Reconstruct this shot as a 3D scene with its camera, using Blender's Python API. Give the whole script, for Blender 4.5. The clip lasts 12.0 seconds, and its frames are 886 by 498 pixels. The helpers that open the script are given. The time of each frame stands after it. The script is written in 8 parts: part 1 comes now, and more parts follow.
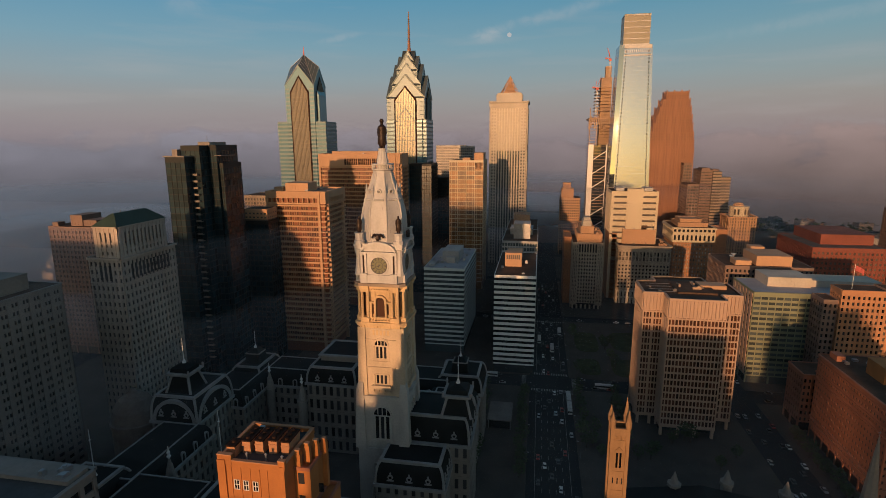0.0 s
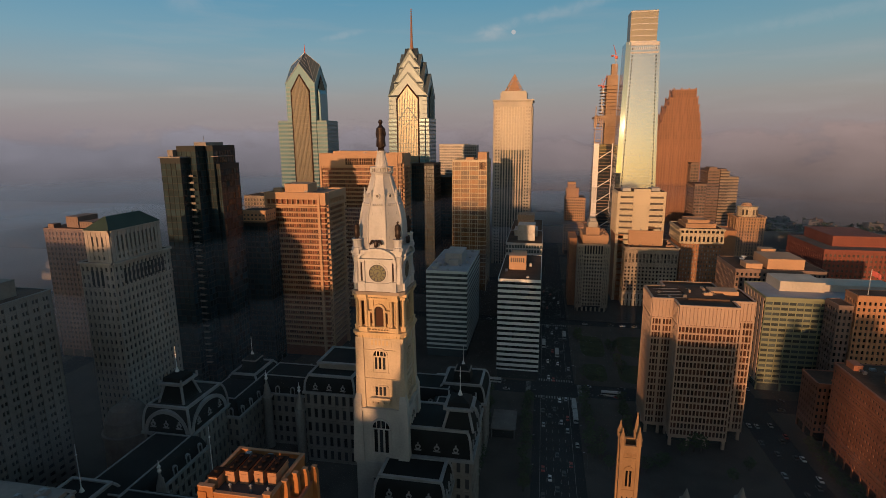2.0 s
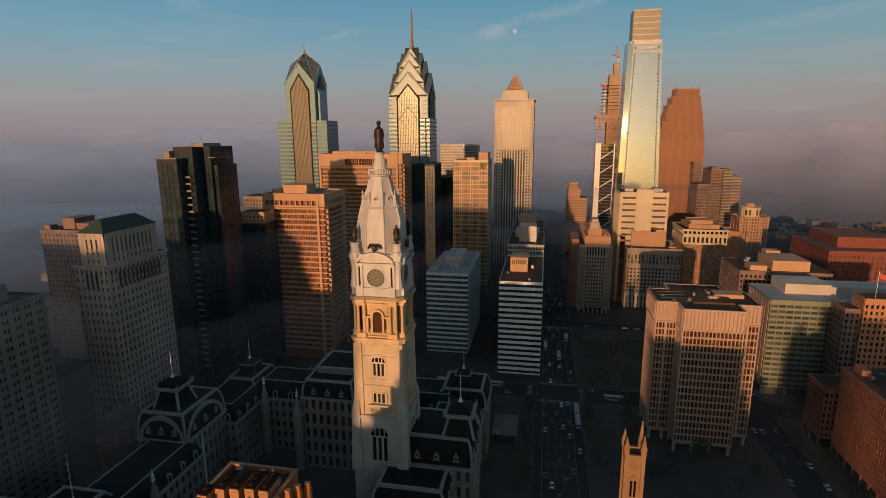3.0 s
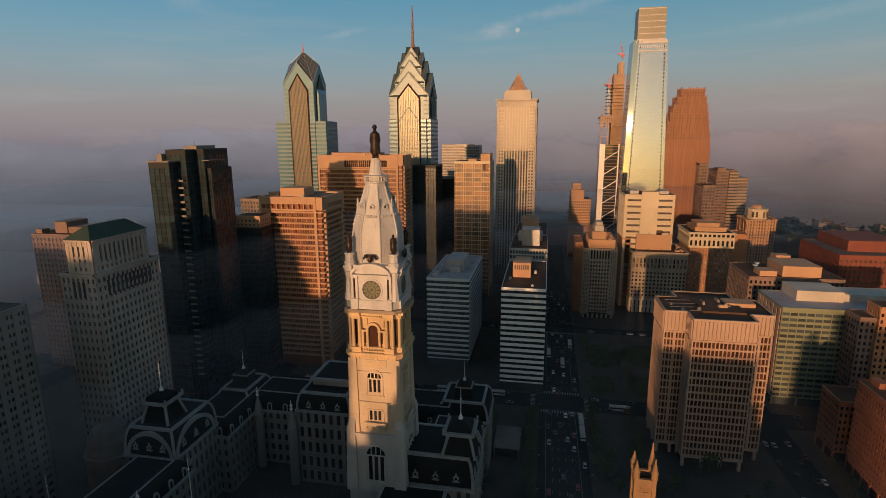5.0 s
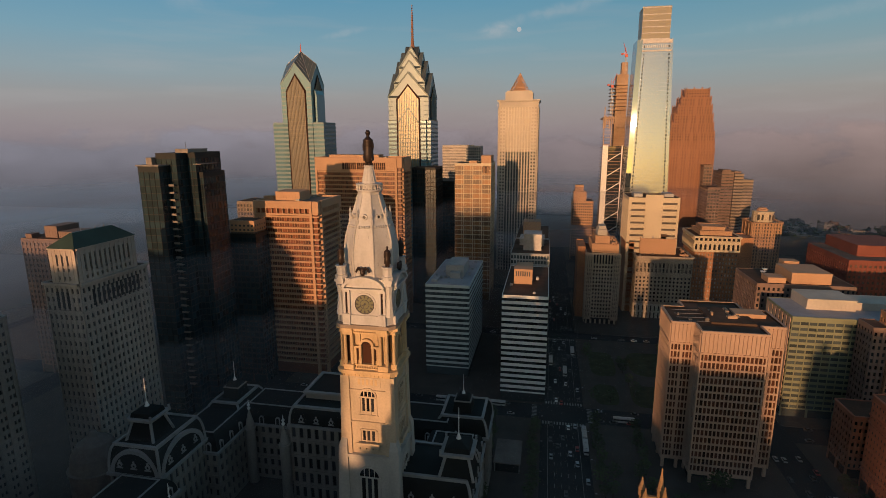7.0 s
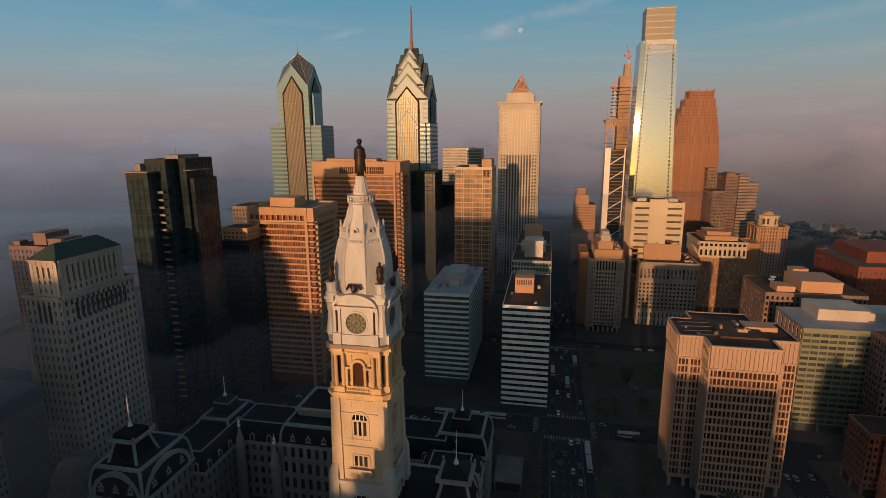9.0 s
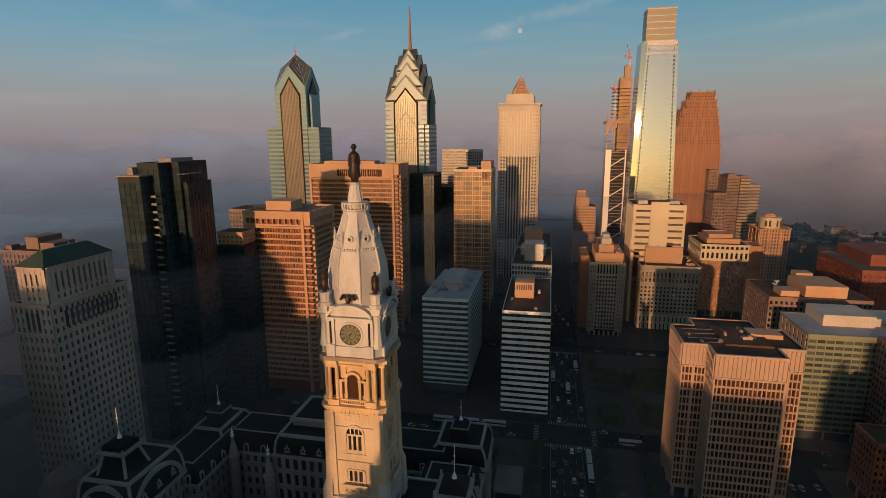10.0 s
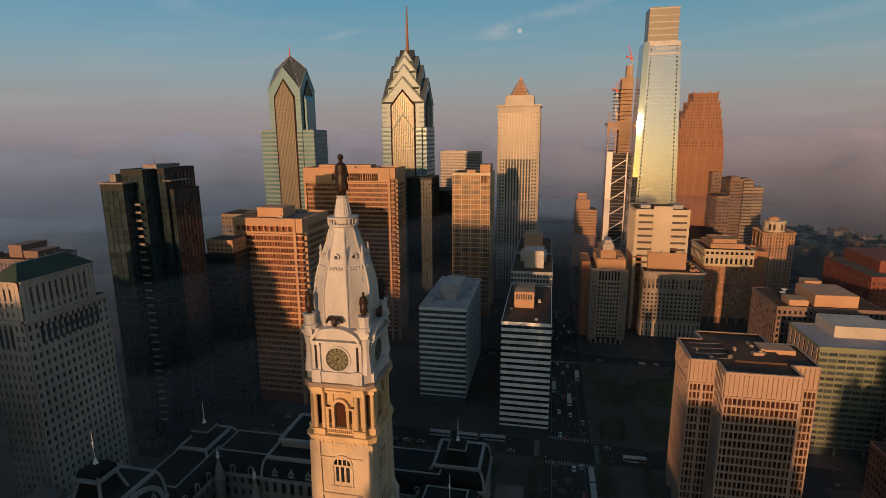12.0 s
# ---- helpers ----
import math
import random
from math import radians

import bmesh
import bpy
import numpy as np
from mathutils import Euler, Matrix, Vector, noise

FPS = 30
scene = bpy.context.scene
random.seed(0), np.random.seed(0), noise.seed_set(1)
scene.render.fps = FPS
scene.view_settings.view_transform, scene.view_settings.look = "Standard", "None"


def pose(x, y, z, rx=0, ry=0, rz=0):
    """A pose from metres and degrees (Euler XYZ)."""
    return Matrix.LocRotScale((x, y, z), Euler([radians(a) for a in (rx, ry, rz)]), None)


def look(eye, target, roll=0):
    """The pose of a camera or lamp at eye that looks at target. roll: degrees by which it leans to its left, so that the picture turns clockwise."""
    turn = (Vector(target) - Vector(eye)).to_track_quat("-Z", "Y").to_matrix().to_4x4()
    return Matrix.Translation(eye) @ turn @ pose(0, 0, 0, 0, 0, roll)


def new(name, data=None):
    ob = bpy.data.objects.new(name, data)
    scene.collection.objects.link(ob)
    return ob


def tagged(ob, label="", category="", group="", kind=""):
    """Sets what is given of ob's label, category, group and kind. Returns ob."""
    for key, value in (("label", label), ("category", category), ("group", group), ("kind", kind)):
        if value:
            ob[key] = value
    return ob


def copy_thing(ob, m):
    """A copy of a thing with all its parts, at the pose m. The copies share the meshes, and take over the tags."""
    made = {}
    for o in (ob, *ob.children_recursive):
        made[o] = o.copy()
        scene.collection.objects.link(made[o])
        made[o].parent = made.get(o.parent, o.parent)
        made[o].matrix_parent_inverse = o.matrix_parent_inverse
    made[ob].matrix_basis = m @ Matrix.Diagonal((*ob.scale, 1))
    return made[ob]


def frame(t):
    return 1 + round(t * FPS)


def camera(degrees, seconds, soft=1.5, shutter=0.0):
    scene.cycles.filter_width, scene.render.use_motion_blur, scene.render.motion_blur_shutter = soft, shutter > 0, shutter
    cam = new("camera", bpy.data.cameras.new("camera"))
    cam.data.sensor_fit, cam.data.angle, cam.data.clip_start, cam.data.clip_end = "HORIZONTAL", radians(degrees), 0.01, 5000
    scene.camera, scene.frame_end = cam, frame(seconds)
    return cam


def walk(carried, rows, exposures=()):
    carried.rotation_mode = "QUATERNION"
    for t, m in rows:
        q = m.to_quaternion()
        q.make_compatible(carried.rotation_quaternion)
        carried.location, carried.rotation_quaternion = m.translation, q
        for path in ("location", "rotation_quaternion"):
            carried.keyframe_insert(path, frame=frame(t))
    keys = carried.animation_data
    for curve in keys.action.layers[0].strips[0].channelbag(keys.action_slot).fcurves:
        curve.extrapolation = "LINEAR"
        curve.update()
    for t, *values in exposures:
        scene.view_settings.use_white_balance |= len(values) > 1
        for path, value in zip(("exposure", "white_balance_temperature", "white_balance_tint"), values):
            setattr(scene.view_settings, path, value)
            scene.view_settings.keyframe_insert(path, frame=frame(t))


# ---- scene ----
cam = camera(79.4, 12.0, soft=0.85)
METRES, EYE, TILT, LEAN, TURN = 65.5, 159.6, 0.0, 0.0, 10.2
ROWS = [
    (0.0, 0.0, 0.0, 0.0, -0.06, -11.55, 0.27),
    (0.5, 0.0025, 0.0348, 0.0058, 0.05, -11.62, 0.28),
    (1.0, 0.0055, 0.0702, 0.0107, 0.15, -11.66, 0.27),
    (1.5, 0.0095, 0.1065, 0.0168, 0.24, -11.73, 0.29),
    (2.0, 0.0128, 0.1445, 0.0229, 0.34, -11.78, 0.28),
    (2.5, 0.0168, 0.1806, 0.0285, 0.41, -11.81, 0.29),
    (3.0, 0.02, 0.2182, 0.0343, 0.46, -11.85, 0.32),
    (5.0, 0.0341, 0.3765, 0.0633, 0.7, -11.95, 0.32),
    (5.5, 0.0387, 0.416, 0.0713, 0.77, -11.98, 0.31),
    (6.0, 0.0431, 0.4556, 0.0794, 0.8, -11.99, 0.34),
    (6.5, 0.0492, 0.4949, 0.0877, 0.81, -12.02, 0.3),
    (7.0, 0.0552, 0.5353, 0.0971, 0.87, -12.03, 0.28),
    (9.0, 0.0771, 0.7004, 0.1339, 1.01, -11.96, 0.31),
    (9.5, 0.0821, 0.7447, 0.1444, 1.0, -11.96, 0.34),
    (10.0, 0.0869, 0.7891, 0.1543, 0.98, -11.92, 0.34),
    (10.5, 0.0923, 0.8342, 0.1643, 0.97, -11.93, 0.34),
    (11.0, 0.0981, 0.8803, 0.1746, 0.97, -11.91, 0.35),
    (11.5, 0.1031, 0.927, 0.1838, 0.94, -11.91, 0.35),
    (12.0, 0.1085, 0.9743, 0.1941, 0.94, -11.93, 0.37),
]
walk(cam, [(t, pose(0, 0, EYE, TILT, LEAN, TURN) @ pose(METRES * x, METRES * y, METRES * z, 90 + pitch, roll, yaw)) for t, x, y, z, yaw, pitch, roll in ROWS])

# ---- world, sun ----
SUN_AZ, SUN_EL = 8.7, 6.0          # degrees south of the street's east, and above the horizon
SUN_DIR = Vector((-math.sin(radians(SUN_AZ)) * math.cos(radians(SUN_EL)),
                  -math.cos(radians(SUN_AZ)) * math.cos(radians(SUN_EL)), math.sin(radians(SUN_EL))))
world = bpy.data.worlds.new("dawn_sky")
scene.world = world
world.use_nodes = True
wn = world.node_tree.nodes
sky = wn.new("ShaderNodeTexSky")
sky.sky_type, sky.sun_disc = "NISHITA", False
sky.sun_elevation, sky.sun_rotation = radians(SUN_EL), radians(180 + SUN_AZ)
sky.air_density, sky.dust_density, sky.ozone_density = 1.0, 0.5, 1.2
world.node_tree.links.new(sky.outputs[0], wn["Background"].inputs[0])
wn["Background"].inputs[1].default_value = 0.116
sun = new("sun", bpy.data.lights.new("sun", "SUN"))
sun.data.energy, sun.data.angle, sun.data.color = 3.9, radians(0.6), (1.0, 0.515, 0.24)
sun.matrix_world = look(SUN_DIR * 100, (0, 0, 0))

# ---- materials ----
def nodes_of(name):
    m = bpy.data.materials.new(name)
    m.use_nodes = True
    return m, m.node_tree.nodes, m.node_tree.links


def surface(name, base, rough=0.8, metal=0.0, vary=0.25, coarse=0.05, fine=0.9, bump=0.15, streak=0.0, spec=0.5, pieces=0.0):
    """A worn opaque surface: two scales of noise in colour and roughness, fine relief, vertical streaks, and a tone per piece."""
    m, n, l = nodes_of(name)
    b = n["Principled BSDF"]
    geo = n.new("ShaderNodeNewGeometry")
    big, small = n.new("ShaderNodeTexNoise"), n.new("ShaderNodeTexNoise")
    big.inputs["Scale"].default_value, small.inputs["Scale"].default_value = coarse, fine
    big.inputs["Detail"].default_value, small.inputs["Detail"].default_value = 5, 6
    squash = n.new("ShaderNodeVectorMath")
    squash.operation = "MULTIPLY"
    squash.inputs[1].default_value = (1, 1, 1.0 - 0.9 * streak)
    l.new(geo.outputs["Position"], squash.inputs[0])
    l.new(squash.outputs[0], big.inputs["Vector"])
    l.new(geo.outputs["Position"], small.inputs["Vector"])
    add = n.new("ShaderNodeMath")
    add.operation = "MULTIPLY_ADD"
    add.inputs[1].default_value = 0.45
    l.new(small.outputs[0], add.inputs[0])
    l.new(big.outputs[0], add.inputs[2])
    tone = n.new("ShaderNodeMapRange")
    tone.inputs["From Min"].default_value, tone.inputs["From Max"].default_value = 0.4, 1.05
    tone.inputs["To Min"].default_value, tone.inputs["To Max"].default_value = 1 - vary, 1 + vary
    l.new(add.outputs[0], tone.inputs["Value"])
    last = tone.outputs[0]
    if pieces:
        info = n.new("ShaderNodeObjectInfo")
        both = n.new("ShaderNodeMath")
        l.new(info.outputs["Random"], both.inputs[0])
        l.new(geo.outputs["Random Per Island"], both.inputs[1])
        part_tone = n.new("ShaderNodeMapRange")
        part_tone.inputs["From Max"].default_value = 2
        part_tone.inputs["To Min"].default_value, part_tone.inputs["To Max"].default_value = 1 - pieces, 1 + pieces
        l.new(both.outputs[0], part_tone.inputs["Value"])
        times = n.new("ShaderNodeMath")
        times.operation = "MULTIPLY"
        l.new(last, times.inputs[0])
        l.new(part_tone.outputs[0], times.inputs[1])
        last = times.outputs[0]
    scale = n.new("ShaderNodeVectorMath")
    scale.operation = "SCALE"
    scale.inputs[0].default_value = base
    l.new(last, scale.inputs["Scale"])
    l.new(scale.outputs[0], b.inputs["Base Color"])
    rr = n.new("ShaderNodeMapRange")
    rr.inputs["To Min"].default_value, rr.inputs["To Max"].default_value = max(0.03, rough - 0.12), min(1, rough + 0.12)
    l.new(small.outputs[0], rr.inputs["Value"])
    l.new(rr.outputs[0], b.inputs["Roughness"])
    b.inputs["Metallic"].default_value = metal
    b.inputs["Specular IOR Level"].default_value = spec
    if bump:
        bp = n.new("ShaderNodeBump")
        bp.inputs["Strength"].default_value, bp.inputs["Distance"].default_value = bump, 0.2
        l.new(small.outputs[0], bp.inputs["Height"])
        l.new(bp.outputs[0], b.inputs["Normal"])
    return m


def glazing(name, base, rough=0.06, metal=0.0, wave=0.02, spec=0.8, spread=0.6):
    """Window glass: each pane its own tint and tilt, a slow waviness in what it mirrors."""
    m, n, l = nodes_of(name)
    b = n["Principled BSDF"]
    geo, info = n.new("ShaderNodeNewGeometry"), n.new("ShaderNodeObjectInfo")
    both, frac = n.new("ShaderNodeMath"), n.new("ShaderNodeMath")
    frac.operation = "FRACT"
    l.new(info.outputs["Random"], both.inputs[0])
    l.new(geo.outputs["Random Per Island"], both.inputs[1])
    l.new(both.outputs[0], frac.inputs[0])
    tone = n.new("ShaderNodeMapRange")
    tone.inputs["To Min"].default_value, tone.inputs["To Max"].default_value = 1 - spread, 1 + spread
    l.new(frac.outputs[0], tone.inputs["Value"])
    scale = n.new("ShaderNodeVectorMath")
    scale.operation = "SCALE"
    scale.inputs[0].default_value = base
    l.new(tone.outputs[0], scale.inputs["Scale"])
    l.new(scale.outputs[0], b.inputs["Base Color"])
    noise_tex = n.new("ShaderNodeTexNoise")
    noise_tex.inputs["Scale"].default_value, noise_tex.inputs["Detail"].default_value = 0.22, 2
    l.new(geo.outputs["Position"], noise_tex.inputs["Vector"])
    bp = n.new("ShaderNodeBump")
    bp.inputs["Strength"].default_value, bp.inputs["Distance"].default_value = 1.0, wave
    l.new(noise_tex.outputs[0], bp.inputs["Height"])
    l.new(bp.outputs[0], b.inputs["Normal"])
    b.inputs["Roughness"].default_value, b.inputs["Metallic"].default_value = rough, metal
    b.inputs["Specular IOR Level"].default_value = spec
    return m


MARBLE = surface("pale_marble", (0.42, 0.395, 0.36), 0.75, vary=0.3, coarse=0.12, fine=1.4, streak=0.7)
# same marble for the tower's sunlit stages, the sun's yellow put into its colour
MARBLE_SUN_TINTED = surface("sun_tinted_marble", (0.52, 0.42, 0.30), 0.75, vary=0.3, coarse=0.15, fine=1.5, streak=0.6)
MARBLE_SUN_GOLD = surface("sun_gold_marble", (0.57, 0.41, 0.23), 0.75, vary=0.3, coarse=0.15, fine=1.5, streak=0.6)
IRON_WHITE = surface("painted_iron", (0.46, 0.455, 0.45), 0.55, vary=0.24, coarse=0.2, fine=1.2, streak=0.8)
SLATE = surface("slate_roof", (0.017, 0.019, 0.019), 0.75, spec=0.2, vary=0.4, coarse=0.1, fine=1.6)
TRIM = surface("stone_trim", (0.27, 0.268, 0.265), 0.7, vary=0.25, coarse=0.2, fine=1.5, streak=0.5)
COPPER = surface("green_copper", (0.028, 0.05, 0.034), 0.6, vary=0.35, coarse=0.1, fine=1.0)
BRONZE = surface("dark_bronze", (0.034, 0.022, 0.018), 0.5, metal=0.4, vary=0.3, coarse=0.4, fine=2.0)
TAN = surface("tan_concrete", (0.385, 0.275, 0.21), 0.8, vary=0.16, coarse=0.06, fine=0.8, streak=0.5)
BUFF = surface("buff_concrete", (0.46, 0.28, 0.168), 0.8, vary=0.16, coarse=0.05, fine=0.7, streak=0.5)
LIMESTONE = surface("limestone", (0.46, 0.42, 0.36), 0.8, vary=0.22, coarse=0.06, fine=0.7, streak=0.6)
GREYSTONE = surface("grey_stone", (0.36, 0.35, 0.34), 0.8, vary=0.25, coarse=0.07, fine=0.8, streak=0.6)
DIM_BRICK = surface("dim_brick", (0.20, 0.135, 0.11), 0.85, vary=0.25, coarse=0.08, fine=0.8, streak=0.5)
PALE = surface("pale_panel", (0.74, 0.74, 0.72), 0.6, vary=0.12, coarse=0.05, fine=0.6, streak=0.4)
ORANGE_BRICK = surface("buff_brick", (0.40, 0.155, 0.045), 0.85, vary=0.2, coarse=0.2, fine=2.5, streak=0.3)
TEMPLE_GRANITE = surface("temple_granite", (0.27, 0.165, 0.085), 0.85, vary=0.35, coarse=0.2, fine=2.0, streak=0.7)
RED_BRICK = surface("red_brick", (0.31, 0.125, 0.075), 0.85, vary=0.25, coarse=0.1, fine=1.5, streak=0.3)
RED_GRANITE = surface("red_granite", (0.265, 0.122, 0.068), 0.6, vary=0.15, coarse=0.04, fine=0.6)
ROOF_GREY = surface("roof_membrane", (0.17, 0.15, 0.135), 0.95, spec=0.1, vary=0.4, coarse=0.08, fine=0.7)
ROOF_DARK = surface("tar_roof", (0.105, 0.068, 0.05), 0.95, spec=0.1, vary=0.45, coarse=0.08, fine=0.7)
ROOF_SLATE = surface("grey_felt_roof", (0.075, 0.08, 0.083), 0.95, spec=0.1, vary=0.4, coarse=0.08, fine=0.7)
ROOF_BLUE = surface("pale_roof", (0.33, 0.33, 0.36), 0.8, vary=0.25, coarse=0.06, fine=0.6)
METAL = surface("grey_metal", (0.30, 0.30, 0.31), 0.5, metal=0.6, vary=0.25, coarse=0.3, fine=1.5)
ASPHALT = surface("asphalt", (0.027, 0.029, 0.031), 0.9, spec=0.2, vary=0.35, coarse=0.06, fine=1.2)
PAVING = surface("paving", (0.07, 0.06, 0.053), 0.9, spec=0.2, vary=0.3, coarse=0.08, fine=1.0)
GROUND = surface("city_ground", (0.06, 0.06, 0.058), 0.95, vary=0.4, coarse=0.01, fine=0.1)
LINE_PAINT = surface("road_paint", (0.22, 0.22, 0.215), 0.8, vary=0.3, coarse=0.3, fine=2.0)
LEAF = surface("leaf_clumps", (0.05, 0.07, 0.025), 0.8, vary=0.5, coarse=0.2, fine=1.5, bump=0.4, pieces=0.5)
BARK = surface("bark", (0.08, 0.06, 0.045), 0.9, vary=0.3, coarse=0.6, fine=4.0)
CRANE_RED = surface("red_crane_paint", (0.5, 0.10, 0.07), 0.6, vary=0.2, coarse=0.2, fine=1.0)
RAW_CONCRETE = surface("raw_concrete", (0.36, 0.25, 0.17), 0.9, vary=0.3, coarse=0.08, fine=0.6)
DIAL = surface("clock_dial", (0.145, 0.15, 0.085), 0.5, vary=0.15, coarse=0.4, fine=2.0)
WHITE_PAINT = surface("white_paint", (0.72, 0.71, 0.69), 0.5, vary=0.12, coarse=0.4, fine=2.0)
DARK_PAINT = surface("dark_paint", (0.05, 0.05, 0.055), 0.35, vary=0.3, coarse=0.4, fine=2.0)
FLAG_CLOTH = surface("flag_cloth", (0.45, 0.10, 0.09), 0.9, vary=0.3, coarse=0.8, fine=3.0)
PANE = glazing("window_glass", (0.022, 0.024, 0.028), 0.08, spread=0.7)
PANE_WARM = glazing("bronze_glass", (0.055, 0.022, 0.013), 0.3, spread=0.7, spec=0.35)
GLASS_TEAL = glazing("teal_glass", (0.085, 0.19, 0.235), 0.25, metal=0.05, wave=0.03, spread=0.25, spec=0.45)
GLASS_SILVER = glazing("silver_glass", (0.40, 0.445, 0.49), 0.17, metal=0.85, wave=0.015, spread=0.06)
GLASS_EDGE = glazing("edge_glass", (0.24, 0.27, 0.27), 0.02, metal=0.85, wave=0.0, spread=0.02)
PANE_FAR = glazing("hazy_glass", (0.085, 0.07, 0.06), 0.35, spread=0.5, spec=0.4)
GLASS_PALE = glazing("pale_glass", (0.19, 0.16, 0.115), 0.42, metal=0.04, wave=0.03, spread=0.4)
GREEN_PANEL = surface("olive_panel", (0.20, 0.22, 0.14), 0.45, vary=0.15, coarse=0.05, fine=0.6)
GLASS_BRONZE = glazing("bronze_bay_glass", (0.16, 0.15, 0.125), 0.24, metal=0.0, spec=0.3, wave=0.03, spread=0.3)
GLASS_GOLD = glazing("gold_tinted_glass", (0.235, 0.205, 0.12), 0.3, metal=0.1, spec=0.5, wave=0.03, spread=0.3)
PANE_DIM = glazing("dim_window_glass", (0.034, 0.035, 0.038), 0.35, spread=0.6, spec=0.4)
GLASS_NIGHT = glazing("teal_black_glass", (0.016, 0.034, 0.044), 0.25, wave=0.02, spread=0.45, spec=0.45)
DARK_STONE = surface("dark_grey_stone", (0.225, 0.198, 0.178), 0.85, vary=0.3, coarse=0.06, fine=0.8, streak=0.6)
MID_STONE = surface("weathered_stone", (0.36, 0.305, 0.265), 0.85, vary=0.3, coarse=0.06, fine=0.8, streak=0.7)
BROWNSTONE = surface("brown_stone", (0.30, 0.235, 0.18), 0.85, vary=0.3, coarse=0.08, fine=0.9, streak=0.6)
CREAM_STONE = surface("cream_stone", (0.58, 0.49, 0.35), 0.8, vary=0.15, coarse=0.06, fine=0.8, streak=0.5)
DEEP_RED = surface("deep_red_brick", (0.24, 0.078, 0.055), 0.85, vary=0.25, coarse=0.1, fine=1.5, streak=0.3)
PINK_BRICK = surface("pinkish_brick", (0.40, 0.20, 0.105), 0.85, vary=0.25, coarse=0.1, fine=1.2, streak=0.4)
BAY_BAR = surface("bay_mullions", (0.25, 0.215, 0.16), 0.7, spec=0.15, vary=0.2, coarse=0.1, fine=1.0)
LAWN = surface("winter_lawn", (0.055, 0.06, 0.03), 0.95, spec=0.1, vary=0.45, coarse=0.15, fine=1.5)
# city hall walls: a darker grey marble than the clock tower's
HALL_STONE = surface("grey_hall_marble", (0.25, 0.225, 0.20), 0.85, vary=0.3, coarse=0.08, fine=0.9, streak=0.7)
WARM_STONE = surface("warm_grey_stone", (0.37, 0.31, 0.245), 0.85, vary=0.25, coarse=0.08, fine=0.9, streak=0.7)
PALE_TEAL = surface("pale_teal_panel", (0.52, 0.58, 0.57), 0.6, vary=0.12, coarse=0.05, fine=0.6, streak=0.4)
PANE_AMBER = glazing("amber_glass", (0.19, 0.085, 0.02), 0.4, spread=0.6, spec=0.4)
GLASS_SHEEN = glazing("polished_pale_glass", (0.165, 0.25, 0.28), 0.36, metal=0.03, wave=0.02, spread=0.1, spec=0.4)
GLASS_TURQUOISE = glazing("turquoise_glass", (0.13, 0.275, 0.33), 0.32, metal=0.05, wave=0.02, spread=0.15, spec=0.45)
LANTERN_GLASS = glazing("tan_lantern_glass", (0.21, 0.20, 0.16), 0.4, metal=0.05, wave=0.02, spread=0.1, spec=0.4)
PANE_RUDDY = glazing("ruddy_glass", (0.14, 0.048, 0.022), 0.35, spread=0.6, spec=0.35)
GLASS_RUST = glazing("rust_tinted_glass", (0.125, 0.058, 0.036), 0.3, spread=0.6, spec=0.4)
PANE_HOTEL = glazing("pale_curtained_glass", (0.30, 0.27, 0.24), 0.3, spread=0.8, spec=0.4)
NIGHT_METAL = surface("night_metal", (0.016, 0.019, 0.021), 0.55, spec=0.3, vary=0.3, coarse=0.05, fine=0.6)
DULL_DARK = surface("louvre_shade", (0.032, 0.018, 0.014), 0.95, spec=0.1, vary=0.3, coarse=0.2, fine=1.0)
GLASS_DARK = glazing("dark_glass", (0.03, 0.034, 0.036), 0.05, metal=0.0, wave=0.03, spread=0.6, spec=0.9)
GLASS_BLUE = glazing("blue_glass", (0.09, 0.115, 0.125), 0.08, metal=0.3, wave=0.03, spread=0.4)


